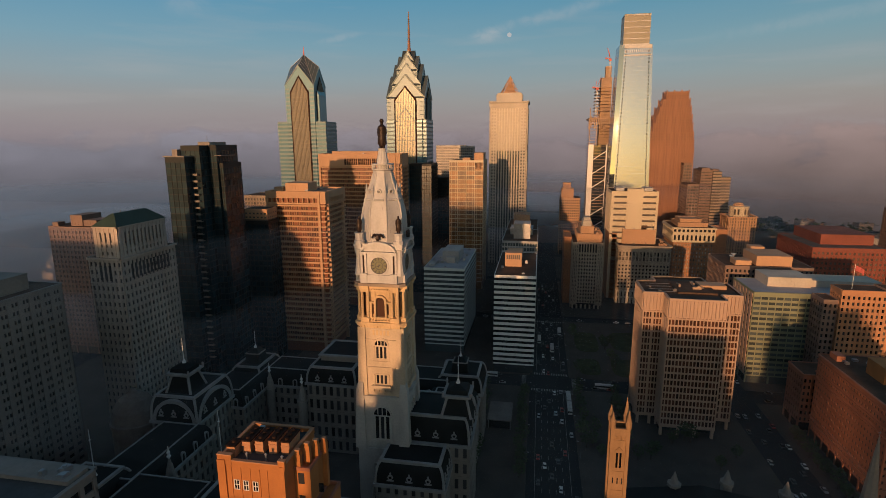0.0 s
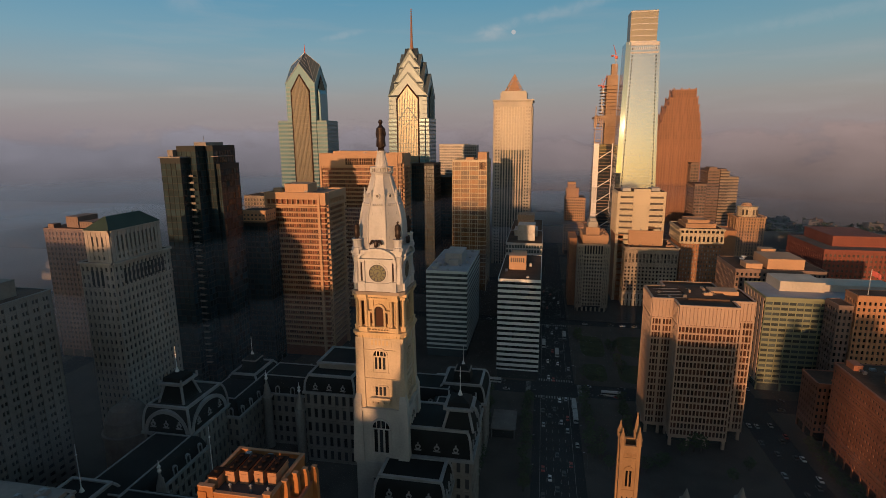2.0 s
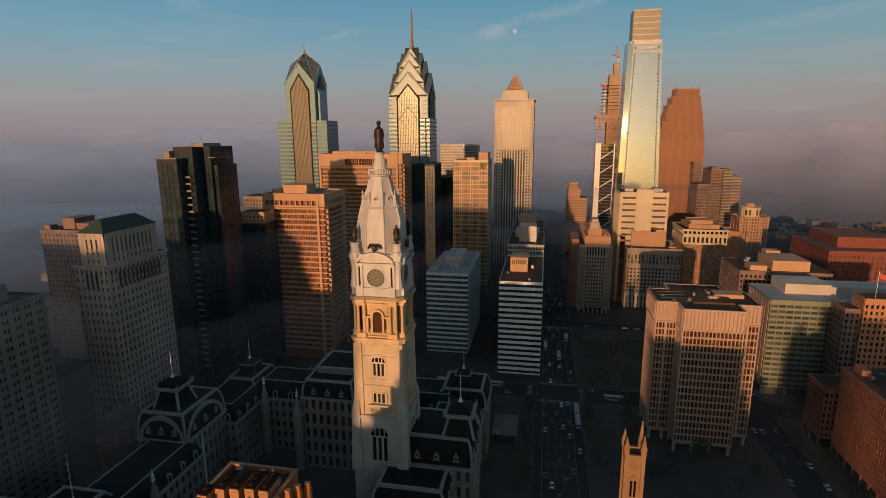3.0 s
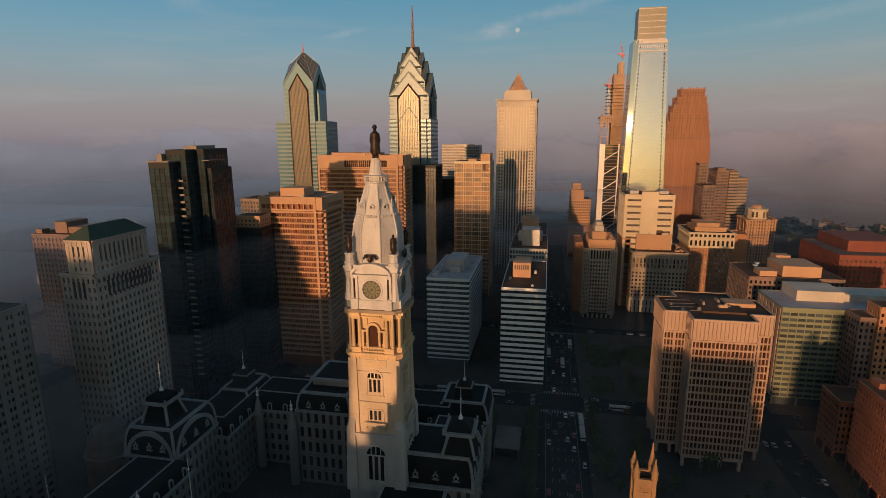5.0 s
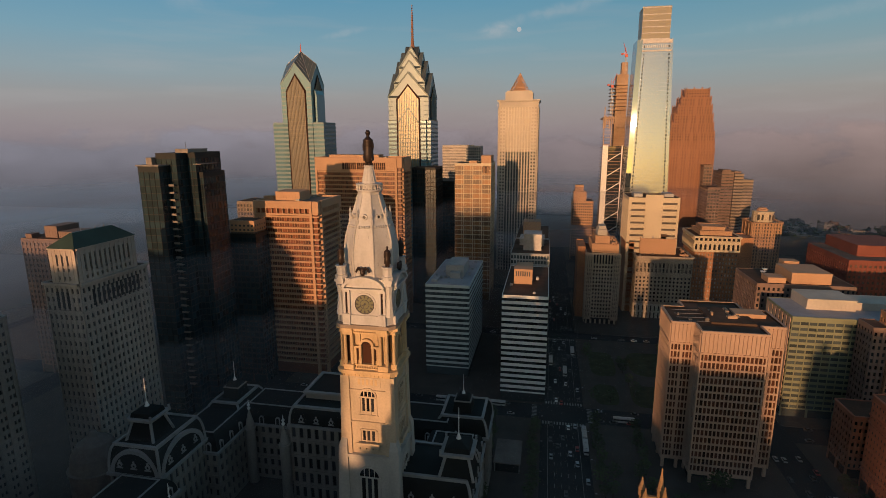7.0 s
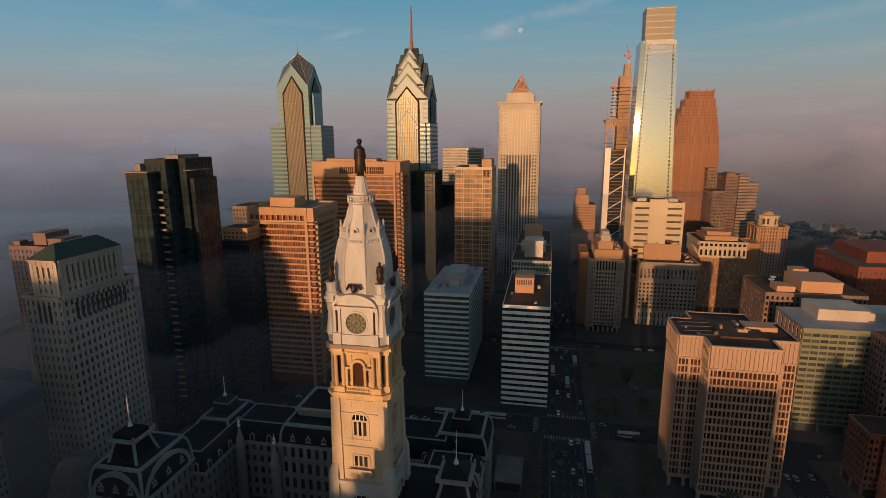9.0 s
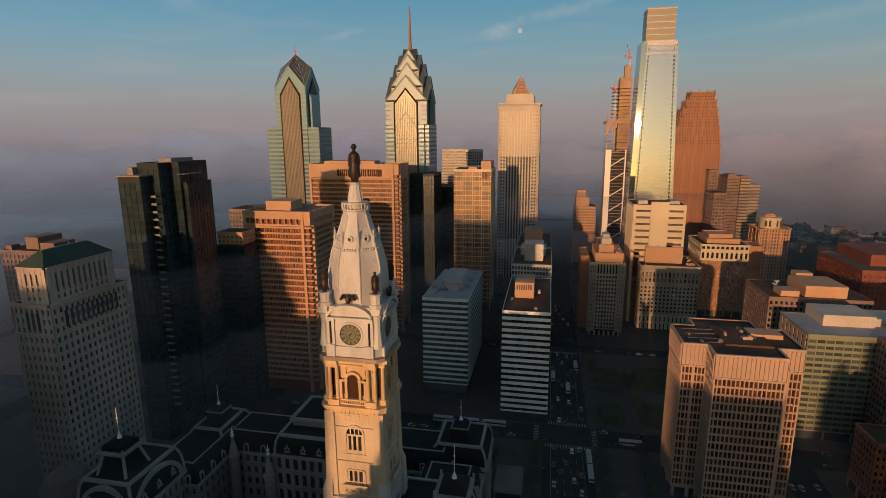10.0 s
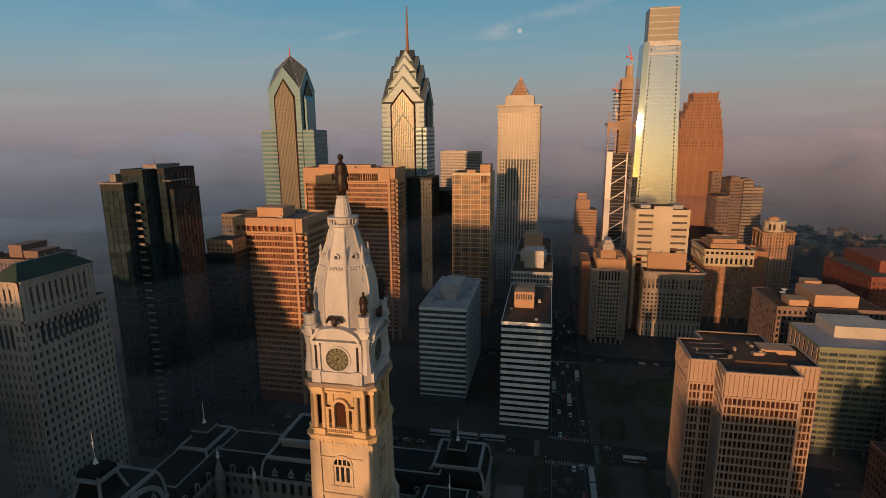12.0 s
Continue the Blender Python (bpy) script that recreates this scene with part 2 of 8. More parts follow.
# ---- mesh helpers ----
class Shape:
    """Collects faces; each box, prism or lathe is an island of its own."""

    def __init__(self):
        self.v, self.f = [], []

    def add(self, verts, faces):
        k = len(self.v)
        self.v += verts
        self.f += [tuple(i + k for i in q) for q in faces]

    def box(self, x0, x1, y0, y1, z0, z1):
        self.add([(x0, y0, z0), (x1, y0, z0), (x1, y1, z0), (x0, y1, z0), (x0, y0, z1), (x1, y0, z1), (x1, y1, z1), (x0, y1, z1)],
                 [(3, 2, 1, 0), (4, 5, 6, 7), (0, 1, 5, 4), (1, 2, 6, 5), (2, 3, 7, 6), (3, 0, 4, 7)])

    def taper(self, lo, hi, z0, z1):
        """A box between two rectangles (x0, x1, y0, y1) at two heights."""
        a, b = lo, hi
        self.add([(a[0], a[2], z0), (a[1], a[2], z0), (a[1], a[3], z0), (a[0], a[3], z0), (b[0], b[2], z1), (b[1], b[2], z1), (b[1], b[3], z1), (b[0], b[3], z1)],
                 [(3, 2, 1, 0), (4, 5, 6, 7), (0, 1, 5, 4), (1, 2, 6, 5), (2, 3, 7, 6), (3, 0, 4, 7)])

    def loft(self, levels):
        """One closed skin through rectangles ((x0, x1, y0, y1), z), from bottom to top."""
        verts = [p for r, z in levels for p in ((r[0], r[2], z), (r[1], r[2], z), (r[1], r[3], z), (r[0], r[3], z))]
        n = len(levels)
        faces = [(3, 2, 1, 0), tuple(4 * (n - 1) + i for i in range(4))]
        faces += [(4 * j + i, 4 * j + (i + 1) % 4, 4 * j + 4 + (i + 1) % 4, 4 * j + 4 + i) for j in range(n - 1) for i in range(4)]
        self.add(verts, faces)

    def border(self, x0, x1, y0, y1, inside, z0, z1):
        """A rectangular rim, in one piece."""
        o, i = (x0, x1, y0, y1), (x0 + inside, x1 - inside, y0 + inside, y1 - inside)
        verts = [p for r, z in ((o, z0), (o, z1), (i, z1), (i, z0)) for p in ((r[0], r[2], z), (r[1], r[2], z), (r[1], r[3], z), (r[0], r[3], z))]
        self.add(verts, [(4 * j + k, 4 * j + (k + 1) % 4, 4 * ((j + 1) % 4) + (k + 1) % 4, 4 * ((j + 1) % 4) + k) for j in range(4) for k in range(4)])

    def ring(self, cx, cy, profile, n=16, turn=0.0, round_up=True):
        """A turned solid: profile of (radius, z) from bottom to top."""
        k = 1 / math.cos(math.pi / n) if n <= 8 and round_up else 1
        verts, faces = [], []
        for r, z in profile:
            for i in range(n):
                a = turn + 2 * math.pi * i / n
                verts.append((cx + r * k * math.cos(a), cy + r * k * math.sin(a), z))
        for j in range(len(profile) - 1):
            for i in range(n):
                p, q = j * n + i, j * n + (i + 1) % n
                faces.append((p, q, q + n, p + n))
        faces.append(tuple(range(n - 1, -1, -1)))
        faces.append(tuple((len(profile) - 1) * n + i for i in range(n)))
        self.add(verts, faces)

    def prism(self, pts, axis, a, b):
        """A polygon drawn in (u, z), pushed along an axis from a to b. axis y: u is x; axis x: u is y."""
        n = len(pts)
        put = (lambda u, z, t: (u, t, z)) if axis == "y" else (lambda u, z, t: (t, u, z))
        verts = [put(u, z, a) for u, z in pts] + [put(u, z, b) for u, z in pts]
        faces = [tuple(range(n)), tuple(range(2 * n - 1, n - 1, -1))] + [((i + 1) % n, i, i + n, (i + 1) % n + n) for i in range(n)]
        if axis == "x":
            faces = [q[::-1] for q in faces]
        self.add(verts, faces)

    def arch(self, side, a, plane, z, r_in, r_out, d0, d1, n=12, squeeze=1.0):
        """A half ring standing on a face."""
        for i in range(n):
            t0, t1 = math.pi * i / n, math.pi * (i + 1) / n
            pts = [(a + r * math.cos(t), z + squeeze * r * math.sin(t)) for r, t in ((r_in, t0), (r_out, t0), (r_out, t1), (r_in, t1))]
            self.prism(pts, "y" if side in "FB" else "x", *reach(side, plane, d0, d1))

    def hoop(self, side, a, plane, z, r_in, r_out, d0, d1, n=36):
        """A flat ring standing on a face, in one piece."""
        verts = []
        for r, d in ((r_in, d0), (r_out, d0), (r_out, d1), (r_in, d1)):
            p = plane - d if side in "FL" else plane + d
            for k in range(n):
                t = 2 * math.pi * k / n
                u, w = a + r * math.cos(t), z + r * math.sin(t)
                verts.append((u, p, w) if side in "FB" else (p, u, w))
        self.add(verts, [(j * n + k, j * n + (k + 1) % n, (j + 1) % 4 * n + (k + 1) % n, (j + 1) % 4 * n + k) for j in range(4) for k in range(n)])

    def on(self, side, plane, a0, a1, d0, d1, z0, z1):
        """A box on a face: a along it, d outwards from it."""
        p, q = reach(side, plane, d0, d1)
        self.box(a0, a1, p, q, z0, z1) if side in "FB" else self.box(p, q, a0, a1, z0, z1)

    def rod(self, p, q, r, n=6):
        p, q = Vector(p), Vector(q)
        w = (q - p).normalized()
        u = w.orthogonal().normalized()
        s = w.cross(u)
        verts = [tuple(c + r * (math.cos(2 * math.pi * i / n) * u + math.sin(2 * math.pi * i / n) * s)) for c in (p, q) for i in range(n)]
        self.add(verts, [(i, (i + 1) % n, (i + 1) % n + n, i + n) for i in range(n)] + [tuple(range(n - 1, -1, -1)), tuple(range(n, 2 * n))])


def reach(side, plane, d0, d1):
    s = -1 if side in "FL" else 1
    return sorted((plane + s * d0, plane + s * d1))


def mesh_of(name, shape, offset, material):
    me = bpy.data.meshes.new(name)
    me.from_pydata([(x - offset[0], y - offset[1], z - offset[2]) for x, y, z in shape.v], [], shape.f)
    me.materials.append(material)
    return me


def thing(name, x, y, label, category, z=0.0, group="", kind=""):
    ob = new(name)
    ob.empty_display_size = 2
    ob.location = (x, y, z)
    return tagged(ob, label, category, group, kind)


def base_of(ob):
    return ob.location + base_of(ob.parent) if ob.parent else ob.location.copy()


def part(name, shape, material, parent, label="", kind=""):
    """One mesh, drawn in world places, under a thing or a part."""
    ob = new(name, mesh_of(name, shape, base_of(parent), material))
    ob.parent = parent
    return tagged(ob, label, kind=kind)


def single(name, shape, material, label, category, at=(0, 0, 0), kind="", group=""):
    ob = new(name, mesh_of(name, shape, at, material))
    ob.location = at
    return tagged(ob, label, category, group, kind)


def faces_of(x0, x1, y0, y1):
    return {"F": (y0, x0, x1), "B": (y1, x0, x1), "L": (x0, y0, y1), "R": (x1, y0, y1)}


class Panes:
    """Window panes of one building: the nearest are objects that share meshes, the rest one joined part."""

    def __init__(self, root, material, limit, name="window"):
        self.root, self.material, self.limit, self.name = root, material, limit, name
        self.all = []

    def pane(self, side, plane, a, z, w, h, d):
        self.all.append((side, plane, a, z, w, h, d))

    def finish(self):
        self.all.sort(key=lambda p: (p[0] != "F", -round(p[3], 1)))
        shared, rest, base = {}, Shape(), base_of(self.root)
        for k, (side, plane, a, z, w, h, d) in enumerate(self.all):
            if k >= self.limit:
                rest.on(side, plane, a - w / 2, a + w / 2, d, d + 0.06, z, z + h)
                continue
            key = (side in "FB", round(w, 2), round(h, 2))
            if key not in shared:
                s = Shape()
                s.box(-w / 2, w / 2, -0.03, 0.03, 0, h) if key[0] else s.box(-0.03, 0.03, -w / 2, w / 2, 0, h)
                shared[key] = mesh_of(self.name, s, (0, 0, 0), self.material)
            ob = new(self.name, shared[key])
            ob.parent = self.root
            c = sum(reach(side, plane, d, d + 0.06)) / 2
            ob.location = Vector((a, c, z) if key[0] else (c, a, z)) - base
        if rest.v:
            part(self.name + "_field", rest, self.material, self.root, kind="stuff")


def grid(bars, panes, side, plane, a0, a1, z0, z1, floors, bays, pier, span, depth=0.45, proud=0.12, glass=True, sill=0.0):
    """A face of piers and spandrels in front of panes."""
    h, w = (z1 - z0) / floors, (a1 - a0) / bays
    for i in range(floors + 1):
        lo, hi = z0 + i * h - span / 2, z0 + i * h + span / 2
        bars.on(side, plane, a0, a1, -depth, 0, max(lo, z0), min(hi, z1))
        if sill:
            bars.on(side, plane, a0, a1, 0, sill, min(hi, z1) - 0.15, min(hi, z1))
    if pier:
        for j in range(bays + 1):
            lo, hi = a0 + j * w - pier / 2, a0 + j * w + pier / 2
            bars.on(side, plane, max(lo, a0), min(hi, a1), -depth, proud, z0, z1)
    if glass and panes is not None:
        for i in range(floors):
            for j in range(bays):
                panes.pane(side, plane, a0 + (j + 0.5) * w, z0 + i * h + span / 2, w - max(pier, 0.12), h - span, -depth + 0.02)


def block(name, label, category, x0, x1, y0, y1, top, floors, bay, wall, pier, span, glass=PANE, roof=ROOF_DARK, limit=0, depth=0.45, foot=4.0,
          head=2.0, sides="FR", proud=0.12, core=None, group="", sill=0.0, ledge=0.0, bottom=0.0, feet=True):
    """A tower block: core, gridded faces, plinth, parapet and roof. Returns its root."""
    root = thing(name, (x0 + x1) / 2, (y0 + y1) / 2, label, category, group=group)
    inner = Shape()
    inner.box(x0 + depth, x1 - depth, y0 + depth, y1 - depth, bottom, top - 0.6)
    part("core", inner, core or glass, root)
    bars, panes = Shape(), Panes(root, glass, limit)
    for side, (plane, a0, a1) in faces_of(x0, x1, y0, y1).items():
        inset = depth if side in "LR" else 0.0
        a0, a1 = a0 + inset, a1 - inset
        n = max(1, round((a1 - a0) / bay))
        grid(bars, panes if side in sides else None, side, plane, a0, a1, bottom + foot, top - head, floors, n, pier, span, depth, proud, sill=sill)
        bars.on(side, plane, a0, a1, -depth, proud + 0.03, top - head, top)
        bars.on(side, plane, a0, a1, -depth, proud + 0.03 + ledge, top - 0.7, top + 0.02) if ledge else None
        if bottom == 0 and feet:
            m = max(1, round((a1 - a0) / (bay * 3)))
            for j in range(m + 1):
                c = a0 + (a1 - a0) * j / m
                bars.on(side, plane, max(a0, c - 0.6), min(a1, c + 0.6), -depth, proud + 0.02, 0, foot)
    part("wall", bars, wall, root)
    lid = Shape()
    lid.box(x0 + depth + 0.02, x1 - depth - 0.02, y0 + depth + 0.02, y1 - depth - 0.02, top - 0.6, top - 0.25)
    part("roof", lid, roof, root)
    panes.finish()
    return root


def rooftop(root, boxes, material, name="penthouse", label=""):
    """Plant rooms and machines on a roof, each a part of its building."""
    for x0, x1, y0, y1, z0, z1 in boxes:
        s = Shape()
        s.box(x0, x1, y0, y1, z0, z1)
        s.box(x0 - 0.15, x1 + 0.15, y0 - 0.15, y1 + 0.15, z1, z1 + 0.25)
        n = max(1, int((x1 - x0) / 2.2))
        for i in range(n):
            c = x0 + (i + 0.5) * (x1 - x0) / n
            s.box(c - 0.12, c + 0.12, y0 - 0.08, y0, z0 + 0.3, z1 - 0.3)
        part(name, s, material, root, label)


def clutter(root, rng, x0, x1, y0, y1, z, count, material=METAL):
    """Small roof machines, pipes and vents."""
    for _ in range(count):
        s = Shape()
        x, y = rng.uniform(x0, x1), rng.uniform(y0, y1)
        w, d, h = rng.uniform(0.8, 2.6), rng.uniform(0.8, 3.0), rng.uniform(0.6, 1.8)
        s.box(x - w / 2, x + w / 2, y - d / 2, y + d / 2, z, z + h)
        s.box(x - w / 2 + 0.15, x + w / 2 - 0.15, y - d / 2 + 0.15, y + d / 2 - 0.15, z + h, z + h + 0.2)
        if rng.random() < 0.5:
            s.ring(x, y, [(w * 0.3, z + h + 0.2), (w * 0.3, z + h + 0.6)], 10)
        part("roof_unit", s, material, root)

# ---- sky, fog and ground ----
def sky_wall():
    """The western sky, a far curved wall with a glowing gradient from the fog bank to the blue."""
    m, n, l = nodes_of("western_sky")
    n.remove(n["Principled BSDF"])
    geo = n.new("ShaderNodeNewGeometry")
    split = n.new("ShaderNodeSeparateXYZ")
    l.new(geo.outputs["Position"], split.inputs[0])
    stretch = n.new("ShaderNodeVectorMath")
    stretch.operation = "MULTIPLY"
    stretch.inputs[1].default_value = (0.0032, 0.0032, 0.016)
    l.new(geo.outputs["Position"], stretch.inputs[0])
    wisps = n.new("ShaderNodeTexNoise")
    wisps.inputs["Scale"].default_value, wisps.inputs["Detail"].default_value, wisps.inputs["Distortion"].default_value = 1.0, 7, 0.6
    l.new(stretch.outputs[0], wisps.inputs["Vector"])
    lift = n.new("ShaderNodeMath")
    lift.operation = "MULTIPLY_ADD"
    lift.inputs[1].default_value = 26
    l.new(wisps.outputs[0], lift.inputs[0])
    l.new(split.outputs["Z"], lift.inputs[2])
    level = n.new("ShaderNodeMapRange")
    level.inputs["From Min"].default_value, level.inputs["From Max"].default_value = 8, 520
    l.new(lift.outputs[0], level.inputs["Value"])
    ramp = n.new("ShaderNodeValToRGB")
    stops = [(0.0, (0.095, 0.082, 0.088)), (0.12, (0.125, 0.11, 0.125)), (0.22, (0.165, 0.148, 0.17)), (0.30, (0.235, 0.205, 0.222)), (0.36, (0.30, 0.255, 0.262)), (0.43, (0.325, 0.29, 0.285)),
             (0.51, (0.325, 0.325, 0.318)), (0.60, (0.285, 0.36, 0.382)), (0.74, (0.205, 0.36, 0.435)), (1.0, (0.095, 0.30, 0.45))]
    ramp.color_ramp.elements[0].position, ramp.color_ramp.elements[0].color = stops[0][0], (*stops[0][1], 1)
    ramp.color_ramp.elements[1].position, ramp.color_ramp.elements[1].color = stops[-1][0], (*stops[-1][1], 1)
    for at, colour in stops[1:-1]:
        ramp.color_ramp.elements.new(at).color = (*colour, 1)
    l.new(level.outputs[0], ramp.inputs[0])
    side = n.new("ShaderNodeMapRange")
    side.inputs["From Min"].default_value, side.inputs["From Max"].default_value = -950, 850
    l.new(split.outputs["X"], side.inputs["Value"])
    warm = n.new("ShaderNodeValToRGB")
    warm.color_ramp.elements[0].color, warm.color_ramp.elements[1].color = (0.95, 0.955, 0.985, 1), (0.97, 0.915, 0.87, 1)
    l.new(side.outputs[0], warm.inputs[0])
    tint = n.new("ShaderNodeMix")
    tint.data_type, tint.blend_type = "RGBA", "MULTIPLY"
    tint.inputs[0].default_value = 1
    l.new(ramp.outputs[0], tint.inputs[6])
    l.new(warm.outputs[0], tint.inputs[7])
    # thin streaks of high cloud
    streak_map = n.new("ShaderNodeMapping")
    streak_map.inputs["Rotation"].default_value, streak_map.inputs["Scale"].default_value = (0, radians(-14), 0), (0.0025, 0.0025, 0.021)
    l.new(geo.outputs["Position"], streak_map.inputs[0])
    streaks = n.new("ShaderNodeTexNoise")
    streaks.inputs["Detail"].default_value, streaks.inputs["Scale"].default_value = 6, 1.2
    l.new(streak_map.outputs[0], streaks.inputs["Vector"])
    cloud = n.new("ShaderNodeMapRange")
    cloud.inputs["From Min"].default_value, cloud.inputs["From Max"].default_value, cloud.inputs["To Max"].default_value = 0.55, 0.8, 0.22
    l.new(streaks.outputs[0], cloud.inputs["Value"])
    over = n.new("ShaderNodeMix")
    over.data_type = "RGBA"
    l.new(cloud.outputs[0], over.inputs[0])
    l.new(tint.outputs[2], over.inputs[6])
    over.inputs[7].default_value = (0.44, 0.42, 0.42, 1)
    # a torn wisp beside the moon and two thin streaks, each a soft stretched spot broken up by noise
    torn = n.new("ShaderNodeTexNoise")
    torn.inputs["Scale"].default_value, torn.inputs["Detail"].default_value, torn.inputs["Distortion"].default_value = 0.028, 6, 1.2
    l.new(geo.outputs["Position"], torn.inputs["Vector"])
    last = over
    for (cx, cz), (wide, high), lean, strength in (((-132, 404), (58, 24), -8, 0.42), ((40, 448), (260, 22), -12, 0.2), ((-470, 396), (80, 12), -14, 0.2), ((560, 396), (320, 22), -6, 0.12), ((-760, 450), (60, 40), 0, 0.14)):
        place = n.new("ShaderNodeMapping")
        place.vector_type = "TEXTURE"
        place.inputs["Location"].default_value, place.inputs["Rotation"].default_value = (cx, 0, cz), (0, radians(lean), 0)
        place.inputs["Scale"].default_value = (wide, 1e6, high)
        l.new(geo.outputs["Position"], place.inputs[0])
        spot = n.new("ShaderNodeTexGradient")
        spot.gradient_type = "SPHERICAL"
        l.new(place.outputs[0], spot.inputs[0])
        broken = n.new("ShaderNodeMath")
        broken.operation = "MULTIPLY"
        l.new(spot.outputs["Fac"], broken.inputs[0])
        l.new(torn.outputs[0], broken.inputs[1])
        soft = n.new("ShaderNodeMapRange")
        soft.interpolation_type = "SMOOTHSTEP"
        soft.inputs["From Min"].default_value, soft.inputs["From Max"].default_value, soft.inputs["To Max"].default_value = 0.04, 0.5, strength
        l.new(broken.outputs[0], soft.inputs["Value"])
        wisp = n.new("ShaderNodeMix")
        wisp.data_type = "RGBA"
        l.new(soft.outputs[0], wisp.inputs[0])
        l.new(last.outputs[2], wisp.inputs[6])
        wisp.inputs[7].default_value = (0.50, 0.49, 0.49, 1)
        last = wisp
    em = n.new("ShaderNodeEmission")
    l.new(last.outputs[2], em.inputs[0])
    em.inputs[1].default_value = 1.0
    l.new(em.outputs[0], n["Material Output"].inputs[0])
    s, steps, r = Shape(), 72, 1350
    verts, faces = [], []
    for i in range(steps + 1):
        a = radians(-82 + 164 * i / steps)
        verts += [(r * math.sin(a), r * math.cos(a), -40), (r * math.sin(a), r * math.cos(a), 900)]
    faces = [(2 * i, 2 * i + 1, 2 * i + 3, 2 * i + 2) for i in range(steps)]
    s.add(verts, faces)
    single("backdrop", s, m, "pale blue and pink dawn sky over a bank of violet fog", "sky", kind="structure")


sky_wall()
moon_mat, mnodes, mlinks = nodes_of("moonlight")
mnodes.remove(mnodes["Principled BSDF"])
moon_em = mnodes.new("ShaderNodeEmission")
moon_em.inputs[0].default_value, moon_em.inputs[1].default_value = (0.80, 0.82, 0.84, 1), 0.56
mlinks.new(moon_em.outputs[0], mnodes["Material Output"].inputs[0])
s = Shape()
s.ring(0, 0, [(4.9 * math.cos(a), 4.9 * math.sin(a)) for a in [math.pi * (k / 12 - 0.5) for k in range(1, 12)]], 24)
MOON = single("moon", s, moon_mat, "small pale full moon hanging in the morning sky", "moon")
MOON.location = (-75, 1262, 387.5)


def fog_sheet(z, thins, root):
    """One level layer of fog; the upper one thins out again towards the fog front."""
    m, n, l = nodes_of("low_fog")
    n.remove(n["Principled BSDF"])
    geo = n.new("ShaderNodeNewGeometry")
    flat = n.new("ShaderNodeVectorMath")
    flat.operation = "MULTIPLY"
    flat.inputs[1].default_value = (1, 1, 0)
    l.new(geo.outputs["Position"], flat.inputs[0])
    away = n.new("ShaderNodeVectorMath")
    away.operation = "DISTANCE"
    away.inputs[1].default_value = (330, 60, 0)
    l.new(flat.outputs[0], away.inputs[0])
    far = n.new("ShaderNodeMapRange")
    far.interpolation_type = "SMOOTHSTEP"
    far.inputs["From Min"].default_value, far.inputs["From Max"].default_value, far.inputs["To Max"].default_value = 420, 1150, 0.6 if thins else 0.8
    l.new(away.outputs["Value"], far.inputs["Value"])
    puffs = n.new("ShaderNodeTexNoise")
    puffs.inputs["Scale"].default_value, puffs.inputs["Detail"].default_value = 0.004, 6
    l.new(geo.outputs["Position"], puffs.inputs["Vector"])
    thick = n.new("ShaderNodeMapRange")
    thick.inputs["From Min"].default_value, thick.inputs["From Max"].default_value = 0.33, 0.62
    thick.inputs["To Min"].default_value = 0.7
    l.new(puffs.outputs[0], thick.inputs["Value"])
    dense = n.new("ShaderNodeMath")
    dense.operation = "MULTIPLY"
    l.new(far.outputs[0], dense.inputs[0])
    l.new(thick.outputs[0], dense.inputs[1])
    split = n.new("ShaderNodeSeparateXYZ")
    l.new(geo.outputs["Position"], split.inputs[0])
    north = n.new("ShaderNodeMapRange")    # the fog lies to the south and west
    north.interpolation_type = "SMOOTHSTEP"
    north.inputs["From Min"].default_value, north.inputs["From Max"].default_value = 60, 480
    north.inputs["To Min"].default_value, north.inputs["To Max"].default_value = 1, 0.3
    l.new(split.outputs["X"], north.inputs["Value"])
    fewer = n.new("ShaderNodeMath")
    fewer.operation = "MULTIPLY"
    l.new(dense.outputs[0], fewer.inputs[0])
    l.new(north.outputs[0], fewer.inputs[1])
    dense = fewer
    if thins:
        reach_out = n.new("ShaderNodeVectorMath")
        reach_out.operation = "LENGTH"
        l.new(flat.outputs[0], reach_out.inputs[0])
        gone = n.new("ShaderNodeMapRange")
        gone.interpolation_type = "SMOOTHSTEP"
        gone.inputs["From Min"].default_value, gone.inputs["From Max"].default_value = 780, 1180
        gone.inputs["To Min"].default_value, gone.inputs["To Max"].default_value = 1, 0
        l.new(reach_out.outputs["Value"], gone.inputs["Value"])
        less = n.new("ShaderNodeMath")
        less.operation = "MULTIPLY"
        l.new(dense.outputs[0], less.inputs[0])
        l.new(gone.outputs[0], less.inputs[1])
        dense = less
    clear, white, mix = n.new("ShaderNodeBsdfTransparent"), n.new("ShaderNodeBsdfDiffuse"), n.new("ShaderNodeMixShader")
    white.inputs[0].default_value = (0.92, 0.78, 0.76, 1)
    lean = n.new("ShaderNodeCombineXYZ")    # the level sun only grazes the sheet, which scatters the sky's light
    lean.inputs[0].default_value, lean.inputs[1].default_value, lean.inputs[2].default_value = 0.0, 0.085, 1.0
    l.new(lean.outputs[0], white.inputs["Normal"])
    l.new(dense.outputs[0], mix.inputs[0])
    l.new(clear.outputs[0], mix.inputs[1])
    l.new(white.outputs[0], mix.inputs[2])
    l.new(mix.outputs[0], n["Material Output"].inputs[0])
    s = Shape()
    nx, ny = 8, 5
    verts = [(-1300 + 2600 * i / nx, 150 + 1130 * j / ny, z) for j in range(ny + 1) for i in range(nx + 1)]
